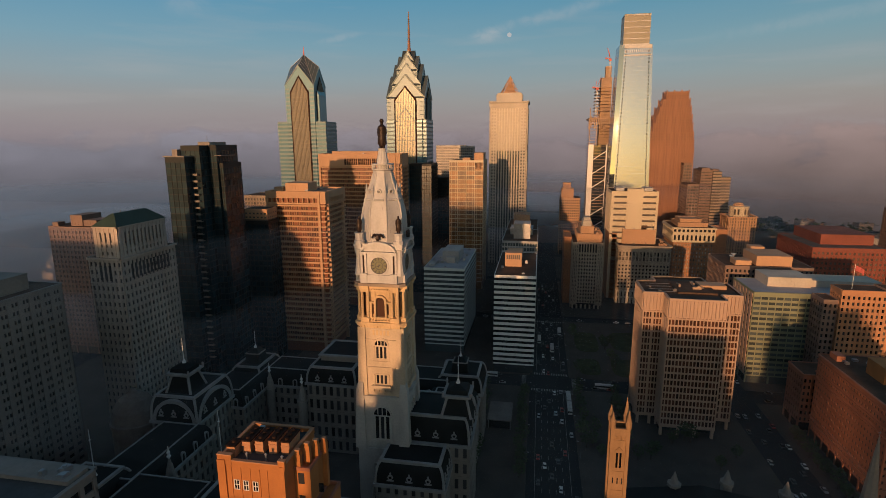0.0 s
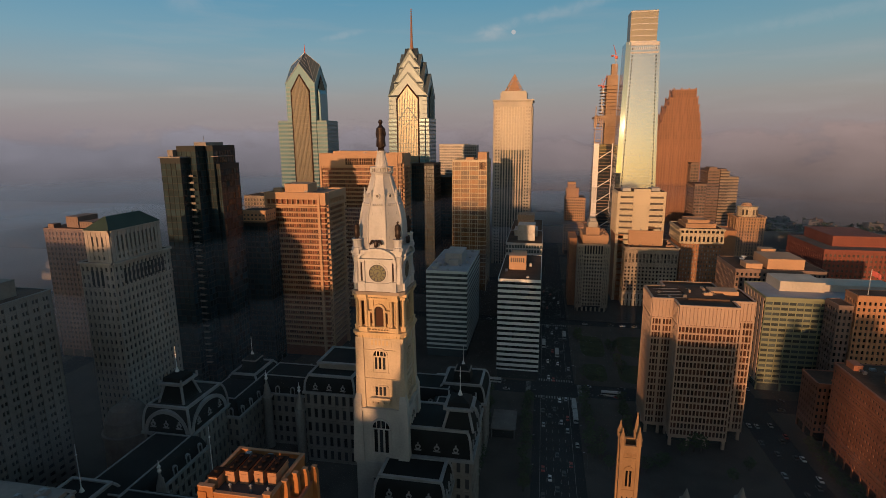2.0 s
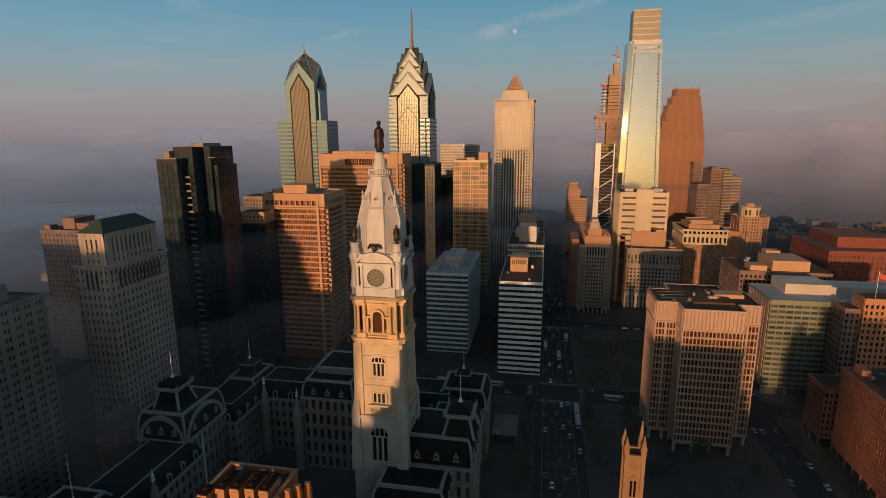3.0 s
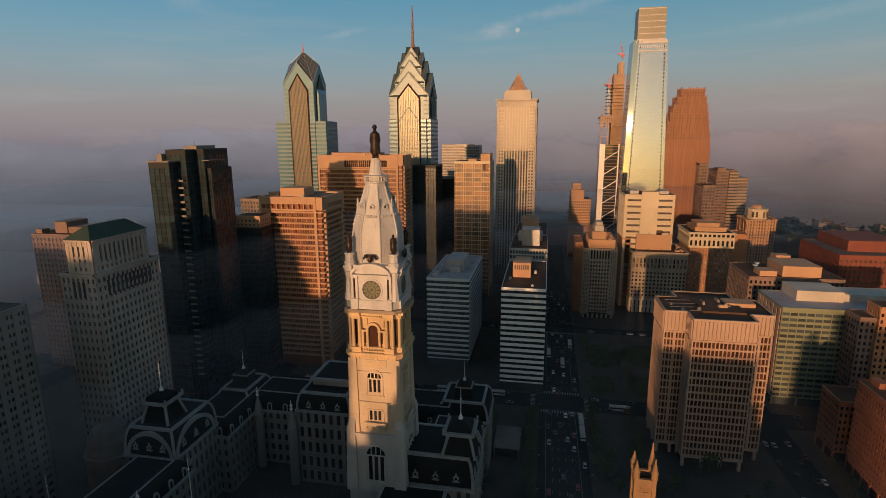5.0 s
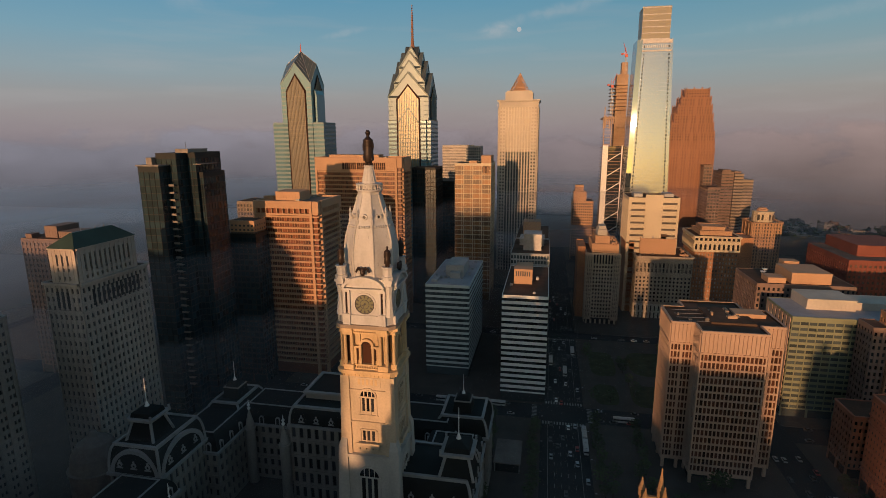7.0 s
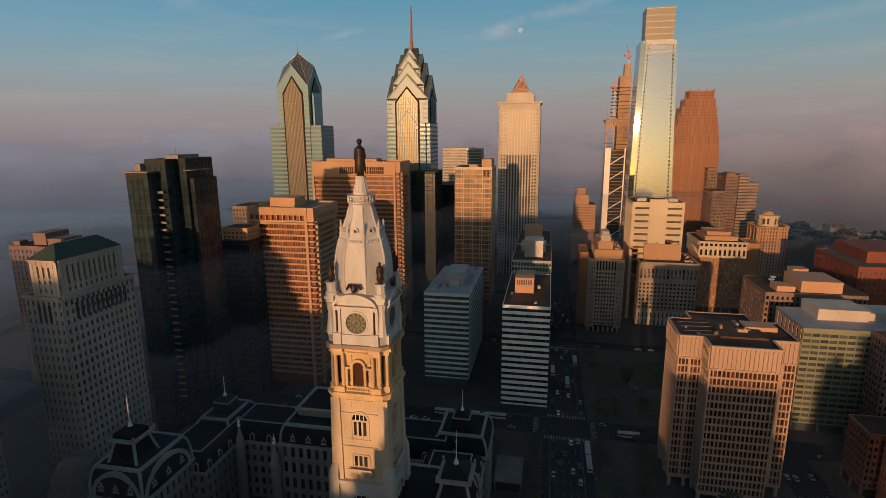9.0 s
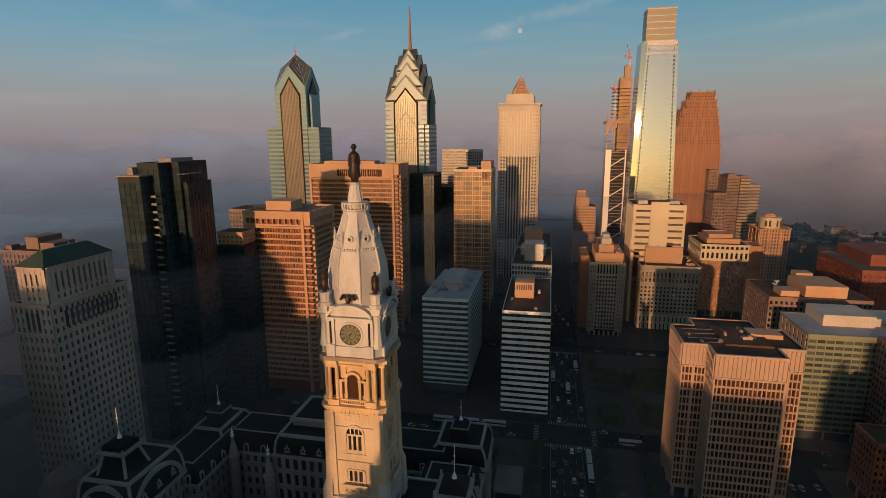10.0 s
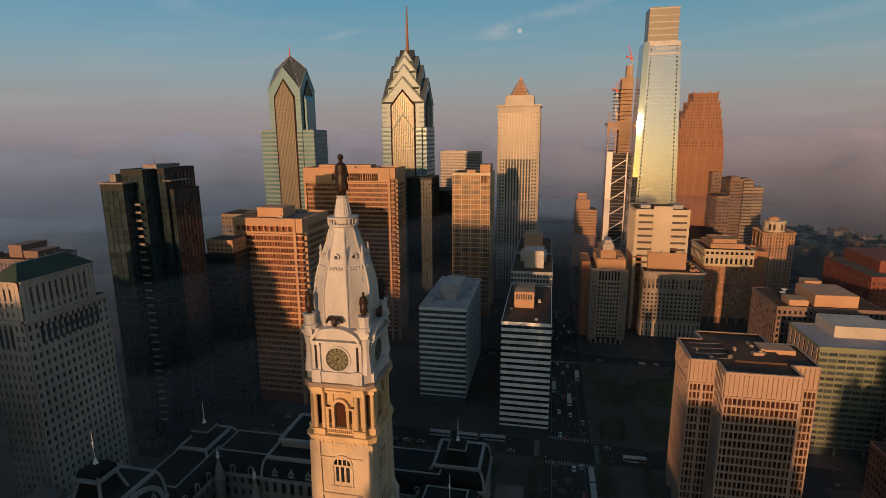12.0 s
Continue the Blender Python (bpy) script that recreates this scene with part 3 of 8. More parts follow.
    faces = [(j * (nx + 1) + i, j * (nx + 1) + i + 1, (j + 1) * (nx + 1) + i + 1, (j + 1) * (nx + 1) + i) for j in range(ny) for i in range(nx)]
    s.add(verts, faces)
    part("fog_layer", s, m, root, kind="stuff")


FOG = thing("fog_bank", 0, 900, "low violet-grey morning fog lying over the far city", "fog", kind="stuff")
fog_sheet(48, False, FOG)
fog_sheet(98, True, FOG)


def haze_veil(y, z0, z1, strength, tint, wide):
    """A thin upright sheet of haze across the city, thicker to the south."""
    m, n, l = nodes_of("thin_haze")
    n.remove(n["Principled BSDF"])
    geo, split = n.new("ShaderNodeNewGeometry"), n.new("ShaderNodeSeparateXYZ")
    l.new(geo.outputs["Position"], split.inputs[0])
    low = n.new("ShaderNodeMapRange")
    low.interpolation_type = "SMOOTHSTEP"
    low.inputs["From Min"].default_value, low.inputs["From Max"].default_value = z0, z1
    low.inputs["To Min"].default_value, low.inputs["To Max"].default_value = strength, 0.0
    l.new(split.outputs["Z"], low.inputs["Value"])
    south = n.new("ShaderNodeMapRange")
    south.interpolation_type = "SMOOTHSTEP"
    south.inputs["From Min"].default_value, south.inputs["From Max"].default_value = -420, -150
    south.inputs["To Min"].default_value, south.inputs["To Max"].default_value = 1.7, 1.0
    l.new(split.outputs["X"], south.inputs["Value"])
    amount = n.new("ShaderNodeMath")
    amount.operation = "MULTIPLY"
    l.new(low.outputs[0], amount.inputs[0])
    l.new(south.outputs[0], amount.inputs[1])
    ends = n.new("ShaderNodeMapRange")    # thins out towards its south end
    ends.interpolation_type = "SMOOTHSTEP"
    ends.inputs["From Min"].default_value, ends.inputs["From Max"].default_value = -wide * 0.86, -wide * 0.4
    l.new(split.outputs["X"], ends.inputs["Value"])
    thinned = n.new("ShaderNodeMath")
    thinned.operation = "MULTIPLY"
    l.new(amount.outputs[0], thinned.inputs[0])
    l.new(ends.outputs[0], thinned.inputs[1])
    amount = thinned
    clear, white, mix = n.new("ShaderNodeBsdfTransparent"), n.new("ShaderNodeBsdfDiffuse"), n.new("ShaderNodeMixShader")
    white.inputs[0].default_value = (*tint, 1)
    lean = n.new("ShaderNodeCombineXYZ")
    lean.inputs[0].default_value, lean.inputs[1].default_value, lean.inputs[2].default_value = 0.0, 0.03, 1.0
    l.new(lean.outputs[0], white.inputs["Normal"])
    l.new(amount.outputs[0], mix.inputs[0])
    l.new(clear.outputs[0], mix.inputs[1])
    l.new(white.outputs[0], mix.inputs[2])
    l.new(mix.outputs[0], n["Material Output"].inputs[0])
    s = Shape()
    s.add([(-wide, y, 0.1), (wide, y, 0.1), (wide, y, z1 + 5), (-wide, y, z1 + 5)], [(0, 1, 2, 3)])
    part("haze_layer", s, m, FOG, kind="stuff")



haze_veil(476, 60, 190, 0.13, (0.85, 0.72, 0.68), 1000)
haze_veil(843, 10, 135, 0.36, (0.80, 0.60, 0.52), 950)


def ground_haze():
    """A thin level sheet of mist over the streets between the towers."""
    m, n, l = nodes_of("street_mist")
    n.remove(n["Principled BSDF"])
    geo, puffs = n.new("ShaderNodeNewGeometry"), n.new("ShaderNodeTexNoise")
    puffs.inputs["Scale"].default_value, puffs.inputs["Detail"].default_value = 0.012, 5
    l.new(geo.outputs["Position"], puffs.inputs["Vector"])
    thick = n.new("ShaderNodeMapRange")
    thick.inputs["From Min"].default_value, thick.inputs["From Max"].default_value = 0.3, 0.7
    thick.inputs["To Min"].default_value, thick.inputs["To Max"].default_value = 0.012, 0.045
    l.new(puffs.outputs[0], thick.inputs["Value"])
    clear, white, mix = n.new("ShaderNodeBsdfTransparent"), n.new("ShaderNodeBsdfDiffuse"), n.new("ShaderNodeMixShader")
    white.inputs[0].default_value = (0.85, 0.74, 0.68, 1)
    l.new(thick.outputs[0], mix.inputs[0])
    l.new(clear.outputs[0], mix.inputs[1])
    l.new(white.outputs[0], mix.inputs[2])
    l.new(mix.outputs[0], n["Material Output"].inputs[0])
    s = Shape()
    s.add([(-420, 110, 14), (420, 110, 14), (420, 700, 14), (-420, 700, 14)], [(0, 1, 2, 3)])
    part("mist_layer", s, m, FOG, kind="stuff")


ground_haze()


def fog_front():
    """The upright front of the fog bank, closed below and torn into soft lumps at its top; its light is emitted."""
    m, n, l = nodes_of("fog_front")
    n.remove(n["Principled BSDF"])
    geo, split = n.new("ShaderNodeNewGeometry"), n.new("ShaderNodeSeparateXYZ")
    l.new(geo.outputs["Position"], split.inputs[0])
    flatten = n.new("ShaderNodeVectorMath")
    flatten.operation = "MULTIPLY"
    flatten.inputs[1].default_value = (1, 1, 2.1)
    l.new(geo.outputs["Position"], flatten.inputs[0])
    lumps = n.new("ShaderNodeTexNoise")
    lumps.inputs["Scale"].default_value, lumps.inputs["Detail"].default_value, lumps.inputs["Roughness"].default_value = 0.0078, 7, 0.5
    l.new(flatten.outputs[0], lumps.inputs["Vector"])
    drop = n.new("ShaderNodeMath")
    drop.operation = "MULTIPLY_ADD"
    drop.inputs[1].default_value = -210
    l.new(lumps.outputs[0], drop.inputs[0])
    l.new(split.outputs["Z"], drop.inputs[2])
    dense = n.new("ShaderNodeMapRange")
    dense.interpolation_type = "SMOOTHSTEP"
    dense.inputs["From Min"].default_value, dense.inputs["From Max"].default_value = 38, 74
    dense.inputs["To Min"].default_value, dense.inputs["To Max"].default_value = 1, 0
    l.new(drop.outputs[0], dense.inputs["Value"])
    # emission stands in for the light that falls on the fog
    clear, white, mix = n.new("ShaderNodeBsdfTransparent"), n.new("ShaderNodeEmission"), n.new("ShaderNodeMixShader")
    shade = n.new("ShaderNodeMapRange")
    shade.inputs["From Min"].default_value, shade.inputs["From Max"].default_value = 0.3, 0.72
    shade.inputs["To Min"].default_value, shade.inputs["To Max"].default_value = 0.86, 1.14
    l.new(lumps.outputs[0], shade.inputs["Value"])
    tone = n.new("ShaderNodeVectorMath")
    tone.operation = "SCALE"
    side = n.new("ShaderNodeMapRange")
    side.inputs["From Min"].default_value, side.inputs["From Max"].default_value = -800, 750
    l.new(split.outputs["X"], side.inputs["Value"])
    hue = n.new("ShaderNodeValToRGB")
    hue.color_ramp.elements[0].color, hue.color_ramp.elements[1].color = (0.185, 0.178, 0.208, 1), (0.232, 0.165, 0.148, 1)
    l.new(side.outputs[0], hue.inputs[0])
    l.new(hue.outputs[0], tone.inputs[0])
    rise = n.new("ShaderNodeMapRange")    # emitted light painted dimmer towards the ground
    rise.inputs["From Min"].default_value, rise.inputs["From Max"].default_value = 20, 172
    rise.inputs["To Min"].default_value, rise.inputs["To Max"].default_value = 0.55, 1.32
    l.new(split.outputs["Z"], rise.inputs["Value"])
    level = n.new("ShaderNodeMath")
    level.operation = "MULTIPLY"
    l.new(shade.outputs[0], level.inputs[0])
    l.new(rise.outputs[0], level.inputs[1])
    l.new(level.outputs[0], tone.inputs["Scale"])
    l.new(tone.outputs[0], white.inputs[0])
    l.new(dense.outputs[0], mix.inputs[0])
    l.new(clear.outputs[0], mix.inputs[1])
    l.new(white.outputs[0], mix.inputs[2])
    l.new(mix.outputs[0], n["Material Output"].inputs[0])
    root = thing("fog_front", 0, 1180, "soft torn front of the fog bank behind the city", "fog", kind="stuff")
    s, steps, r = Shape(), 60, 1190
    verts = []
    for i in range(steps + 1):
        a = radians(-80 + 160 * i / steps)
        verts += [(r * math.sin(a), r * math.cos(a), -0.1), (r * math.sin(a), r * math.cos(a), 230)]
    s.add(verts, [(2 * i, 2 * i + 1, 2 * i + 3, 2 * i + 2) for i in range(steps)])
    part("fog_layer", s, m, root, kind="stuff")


fog_front()

s = Shape()
s.box(-4600, 4600, -4600, 4600, -6.0, -0.15)
single("ground", s, GROUND, "dark city ground reaching the horizon", "ground", kind="structure")

# streets along y (x0, x1) and across them (y0, y1); blocks of pavement between
STREETS_Y = [(-196, -176), (-2, 24), (117, 135), (-345, -325), (-480, -466), (300, 312), (455, 467)]
STREETS_X = [(104, 122), (288, 300) , (331, 349), (466, 480), (606, 620), (742, 756), (880, 892), (1020, 1032), (1160, 1172), (-110, -96), (-40, -26)]
STREETS_X = [q for q in STREETS_X if q[0] != 288]
for a, b in STREETS_Y:
    s = Shape()
    s.box(a, b, -700, 1500, -0.13, 0.0)
    single("road", s, ASPHALT, "dark asphalt street in morning shade", "road", ((a + b) / 2, 400, 0), kind="structure")
for a, b in STREETS_X:
    s = Shape()
    s.box(-700, 700, a, b, -0.12, 0.004)
    single("road", s, ASPHALT, "dark asphalt cross street in morning shade", "road", (0, (a + b) / 2, 0), kind="structure")
xs = sorted(STREETS_Y)
ys = sorted(STREETS_X)
for i in range(len(xs) - 1):
    for j in range(len(ys) - 1):
        s = Shape()
        s.box(xs[i][1], xs[i + 1][0], ys[j][1], ys[j + 1][0], -0.12, 0.17)
        at = ((xs[i][1] + xs[i + 1][0]) / 2, (ys[j][1] + ys[j + 1][0]) / 2, 0)
        single("pavement", s, PAVING, "grey paved city block with raised kerb", "pavement", at, kind="structure")
# lane lines and crosswalks
for x, dash in [(2.2, 0), (5.6, 1), (9.0, 1), (12.4, 1), (15.8, 1), (19.2, 0)]:
    s = Shape()
    y = 124
    while y < 600:
        if not any(a - 6 < y < b + 4 for a, b in STREETS_X):
            s.box(x - 0.09, x + 0.09, y, y + (3 if dash else 8.6), 0.004, 0.012)
        y += 9
    single("lane_line", s, LINE_PAINT, "worn white painted lane line on asphalt", "road marking", (x, 350, 0), kind="structure")
for y in (326.5, 351.0, 461.0, 100):
    s = Shape()
    for k in range(15):
        s.box(-1 + k * 1.65, -0.2 + k * 1.65, y, y + 3.2, 0.006, 0.014)
    single("crosswalk", s, LINE_PAINT, "white barred pedestrian crossing over the boulevard", "crosswalk", (11, y, 0), kind="structure")
for x in (-7.5, 25.5):
    s = Shape()
    for k in range(10):
        s.box(x, x + 3.0, 332 + k * 1.7, 332.8 + k * 1.7, 0.006, 0.014)
    single("crosswalk", s, LINE_PAINT, "white barred pedestrian crossing at the corner", "crosswalk", (x, 340, 0), kind="structure")

# ---- unseen blocks behind the camera, added to cast long shadows over the city ----
for x0, x1, top in [(-470, -340, 147), (-340, -278, 157), (-278, -270, 158), (-270, -264, 152), (-264, -258, 130), (-258, -236, 116), (-214, -137, 172), (-137, -127, 97),
                    (-127, -117, 104), (-117, -95, 117), (-95, -41, 143), (-41, -23, 72), (-23, 20, 113), (20, 24, 88), (24, 48, 75), (48, 58, 60), (58, 60, 68), (60, 62, 90), (62, 66, 104), (66, 70, 110),
                    (78, 92, 122), (92, 105, 119), (105, 112, 110), (112, 150, 92), (150, 210, 58)]:
    block("office_block", "plain stone office block east of the square", "building", x0, x1 - 0.5, -252 if x0 < 58 else -232, -220, top, int(top / 4), 4.0, LIMESTONE, 1.4, 1.8, sides="")

# ---- tower blocks ----
rng = random.Random(7)


def municipal_block():
    """Cross-shaped office slab on stilts with a ribbed blank attic."""
    root = thing("municipal_office", 83, 307, "tan concrete office slab with dark windows, standing on stilts", "building")
    top, foot, head = 78.0, 6.5, 10.8
    wings = [(58.2, 108.2, 295, 320), (68.8, 97.2, 283.6, 331.2)]
    core, bars, panes = Shape(), Shape(), Panes(root, PANE_WARM, 300)
    for x0, x1, y0, y1 in wings:
        core.box(x0 + 0.7, x1 - 0.7, y0 + 0.7, y1 - 0.7, foot, top - 1.5)
    spans = [("F", 283.6, 68.8, 97.2), ("F", 295, 58.2, 68.8), ("F", 295, 97.2, 108.2), ("L", 58.2, 295, 320), ("L", 68.8, 283.6, 295), ("R", 97.2, 283.6, 295),
             ("R", 108.2, 295, 320), ("B", 331.2, 68.8, 97.2), ("B", 320, 58.2, 68.8), ("B", 320, 97.2, 108.2), ("L", 68.8, 320, 331.2), ("R", 97.2, 320, 331.2)]
    for side, plane, a0, a1 in spans:
        inset = 0.62 if side in "LR" else 0.0
        a0, a1 = a0 + inset, a1 - inset
        n = 16 if a1 - a0 > 20 else 6
        w = (a1 - a0) / n
        for j in range(n + 1):
            wide = 1.25 if (n == 6 and j == 3) or j in (0, n) else 0.42
            c = a0 + j * w
            bars.on(side, plane, max(a0, c - wide / 2), min(a1, c + wide / 2), -0.6, 0.16, foot, top - head)
            bars.on(side, plane, max(a0, c - 0.2), min(a1, c + 0.2), 0.03, 0.6, top - head + 0.6, top - 1.0)
        floors = 16
        h = (top - head - foot) / floors
        for i in range(floors + 1):
            z = foot + i * h
            bars.on(side, plane, a0, a1, -0.6, 0.04, max(foot, z - 0.46), min(top - head, z + 0.42))
            if i < floors:
                for j in range(n):
                    panes.pane(side, plane, a0 + (j + 0.5) * w, z + 0.42, w - 0.42, h - 0.88, -0.58)
        bars.on(side, plane, a0, a1, -0.6, 0.03, top - head + 0.002, top)
        bars.on(side, plane, a0, a1, -0.6, 0.2, foot - 1.2, foot)
        bars.on(side, plane, a0, a1, -0.6, 0.36, top - 0.8, top + 0.3)
        bars.on(side, plane, a0, a1, -0.6, 0.5, top - head - 0.2, top - head + 0.6)
    part("core", core, PANE, root)
    part("wall", bars, TAN, root)
    panes.finish()
    for k, (x0, x1, y0, y1) in enumerate(wings):
        lid = Shape()
        lid.box(x0 + 0.65, x1 - 0.65, y0 + 0.65, y1 - 0.65, top - 1.5, top - 0.6 + 0.01 * k)
        part("roof", lid, ROOF_DARK, root, "dark brown gravel roof")
    lobby = Shape()
    lobby.box(70, 96, 290, 325, 0.17, foot - 1.2)
    part("lobby", lobby, GLASS_DARK, root)
    for x in (59.5, 66, 69.8, 78.8, 87.2, 96.2, 100, 107):
        for y in (284.6, 296, 307.5, 319, 330.2):
            if (68 < x < 98) or (294 < y < 321):
                s = Shape()
                s.box(x - 0.7, x + 0.7, y - 0.7, y + 0.7, 0.17, foot - 1.15)
                part("column", s, TAN, root)
    s = Shape()
    s.box(76, 96, 296, 320, top - 0.5, top + 0.5)
    part("plant_deck", s, ROOF_DARK, root)
    s = Shape()
    s.box(90, 104, 308, 317, top - 0.5, top + 1.5)
    part("plant_room", s, BUFF, root)
    for y in (297.5, 303, 309, 315):
        s = Shape()
        s.rod((62, y, top - 0.2), (76, y + 1.2, top - 0.2), 0.12)
        part("pipe", s, METAL, root)
    clutter(root, rng, 61, 105, 297, 318, top - 0.55, 7, ROOF_GREY)
    clutter(root, rng, 77, 90, 297, 318, top + 0.5, 5, RAW_CONCRETE)


municipal_block()


def banded_tower(x0, x1, y0, y1, top, floors, label, limit, vents, slots=True, head=10.5):
    """Concrete tower with deep balcony-like floor bands, notched corners and a blank parapet."""
    root = thing("banded_tower", (x0 + x1) / 2, (y0 + y1) / 2, label, "building", group="banded office towers")
    c = 5.6
    core = Shape()
    core.box(x0 + 1.8, x1 - 1.8, y0 + 1.8, y1 - 1.8, 0, top - 3)
    part("core", core, PANE_RUDDY, root)
    bars, panes = Shape(), Panes(root, PANE_RUDDY, limit)
    z1, z0 = top - head, 9.0
    h = (z1 - z0) / floors
    for side, (plane, a0, a1) in faces_of(x0, x1, y0, y1).items():
        b0, b1 = a0 + (1.2 if side == "F" else c), a1 - c
        n = max(6, int((b1 - b0) / 1.75))
        for i in range(floors + 1):
            z = z0 + i * h
            bars.on(side, plane, b0, b1, -1.9, 0.0, z - 0.62, z + 0.62)
            for j in range(n):
                u = b0 + (j + 0.5) * (b1 - b0) / n
                bars.on(side, plane, u - 0.5, u + 0.5, 0.0, 0.14, z - 0.62, z - 0.1) if side in "FR" else None
            bars.on(side, plane, b0, b1, 0.0, 0.22, z + 0.34, z + 0.62)
            bars.on(side, plane, a0 + 0.5, b0, -1.9, -0.05, z - 0.5, z + 0.55)
            bars.on(side, plane, b1, a1 - 0.5, -1.9, -0.05, z - 0.5, z + 0.55)
            if i < floors and side in "FR":
                for j in range(n):
                    panes.pane(side, plane, b0 + (j + 0.5) * (b1 - b0) / n, z + 0.62, (b1 - b0) / n - 0.32, h - 1.24, -1.72)
        for j in range(n + 1):
            u = b0 + j * (b1 - b0) / n
            bars.on(side, plane, u - 0.08, u + 0.08, -1.75, -1.55, z0, z1)
        for u in (b0, b1):
            bars.on(side, plane, u - 0.9, u + 0.9, -1.9, 0.26, 0, top - 4.6)
        bars.on(side, plane, b0 - 0.88, b1 + 0.88, -1.9, 0.30, z1 + 0.9, top - (8.3 if slots else 7.9))
        bars.on(side, plane, b0 - 0.88, b1 + 0.88, -1.9, 0.33, top - (5.0 if slots else 7.9), top)
        m = 10
        for j in range(m + 1 if slots else 0):
            u = b0 + j * (b1 - b0) / m
            bars.on(side, plane, u - 0.32, u + 0.32, -1.9, 0.28, top - 8.3, top - 5.0)
        e = 0.3 if side in "FB" else 0.34
        for u0, u1 in ((a0 + e, b0 - 0.88), (b1 + 0.88, a1 - e)):
            bars.on(side, plane, u0, u1, -1.9, -e, top - 9, top - 0.02 - e * 0.2)
    part("wall", bars, BUFF, root)
    panes.finish()
    lid = Shape()
    lid.box(x0 + 1.9, x1 - 1.9, y0 + 1.9, y1 - 1.9, top - 3, top - 1.2)
    part("roof", lid, ROOF_GREY, root)
    rooftop(root, vents, BUFF)
    clutter(root, rng, x0 + 5, x1 - 5, y0 + 5, y1 - 5, top - 1.2, 8)
    return root


banded_tower(-198, -151, 363, 404, 123.6, 27, "buff concrete office tower with banded floors half in shadow", 300,
             [(-187, -169, 374, 390, 122.2, 128.4), (-195, -188, 372, 380, 122.2, 125.4)])
SLAB = banded_tower(-206, -126, 482, 514, 147.5, 33, "taller buff concrete office slab with louvred top floor", 120, [(-196, -150, 492, 506, 146, 149.2)], False, 12.4)
s = Shape()
for k in range(3):
    s = Shape()
    s.box(-180 + k * 13.4, -167.6 + k * 13.4, 481.5, 481.66, 137.2, 143.0)
    panel = part("louvre", s, DULL_DARK, SLAB, "dark louvred panel")
    fins = Shape()
    for j in range(6):
        fins.box(-178.2 + k * 13.4 + j * 1.8, -177.8 + k * 13.4 + j * 1.8, 481.3, 481.49, 137.3, 142.9)
    fins.box(-179.9 + k * 13.4, -167.7 + k * 13.4, 481.34, 481.45, 140.0, 140.25)
    part("fin", fins, BUFF, panel)


def dark_tower():
    root = thing("dark_glass_tower", -205, 315, "near-black glass condominium tower with stacked balconies", "building")
    vols = [(-223, -210, 292, 318, 150.2, 36), (-217.6, -205, 300, 332, 157.0, 38), (-205, -199.5, 309, 333, 157.2, 38), (-199.5, -196.8, 311, 332, 146, 35)]
    for x0, x1, y0, y1, top, floors in vols:
        core, bars, panes = Shape(), Shape(), Panes(root, GLASS_NIGHT, 70)
        core.box(x0 + 0.3, x1 - 0.3, y0 + 0.3, y1 - 0.3, 0, top - 0.4)
        part("core", core, GLASS_NIGHT, root)
        for side, (plane, a0, a1) in faces_of(x0, x1, y0, y1).items():
            if side in "LR":
                a0, a1 = a0 + 0.3, a1 - 0.3
            grid(bars, panes if side in "FR" else None, side, plane, a0, a1, 6, top - 3, floors, max(2, round((a1 - a0) / 3.0)), 0.14, 0.5, 0.28, 0.05)
            bars.on(side, plane, a0, a1, -0.28, 0.08, top - 3, top)
        part("wall", bars, NIGHT_METAL, root)
        panes.finish()
    for k in range(30):
        s = Shape()
        z = 20 + k * 4.1
        s.box(-209.9, -206.4, 297.6, 299.9, z, z + 0.25)
        s.box(-209.9, -206.4, 297.6, 297.75, z + 0.25, z + 1.2)
        part("balcony", s, DARK_STONE, root)
    rooftop(root, [(-211, -203, 308, 326, 157.0, 158.8), (-221.5, -218, 297, 312, 150, 154.4)], DARK_STONE)
    s = Shape()
    s.rod((-207, 312, 159.5), (-207, 312, 163), 0.12)
    part("mast", s, METAL, root)
    s = Shape()
    s.box(-224, -209.6, 291.5, 303, 150.2, 150.9)
    s.box(-201, -196.4, 308.8, 325, 150.4, 150.8)
    part("canopy", s, DARK_STONE, root)


dark_tower()


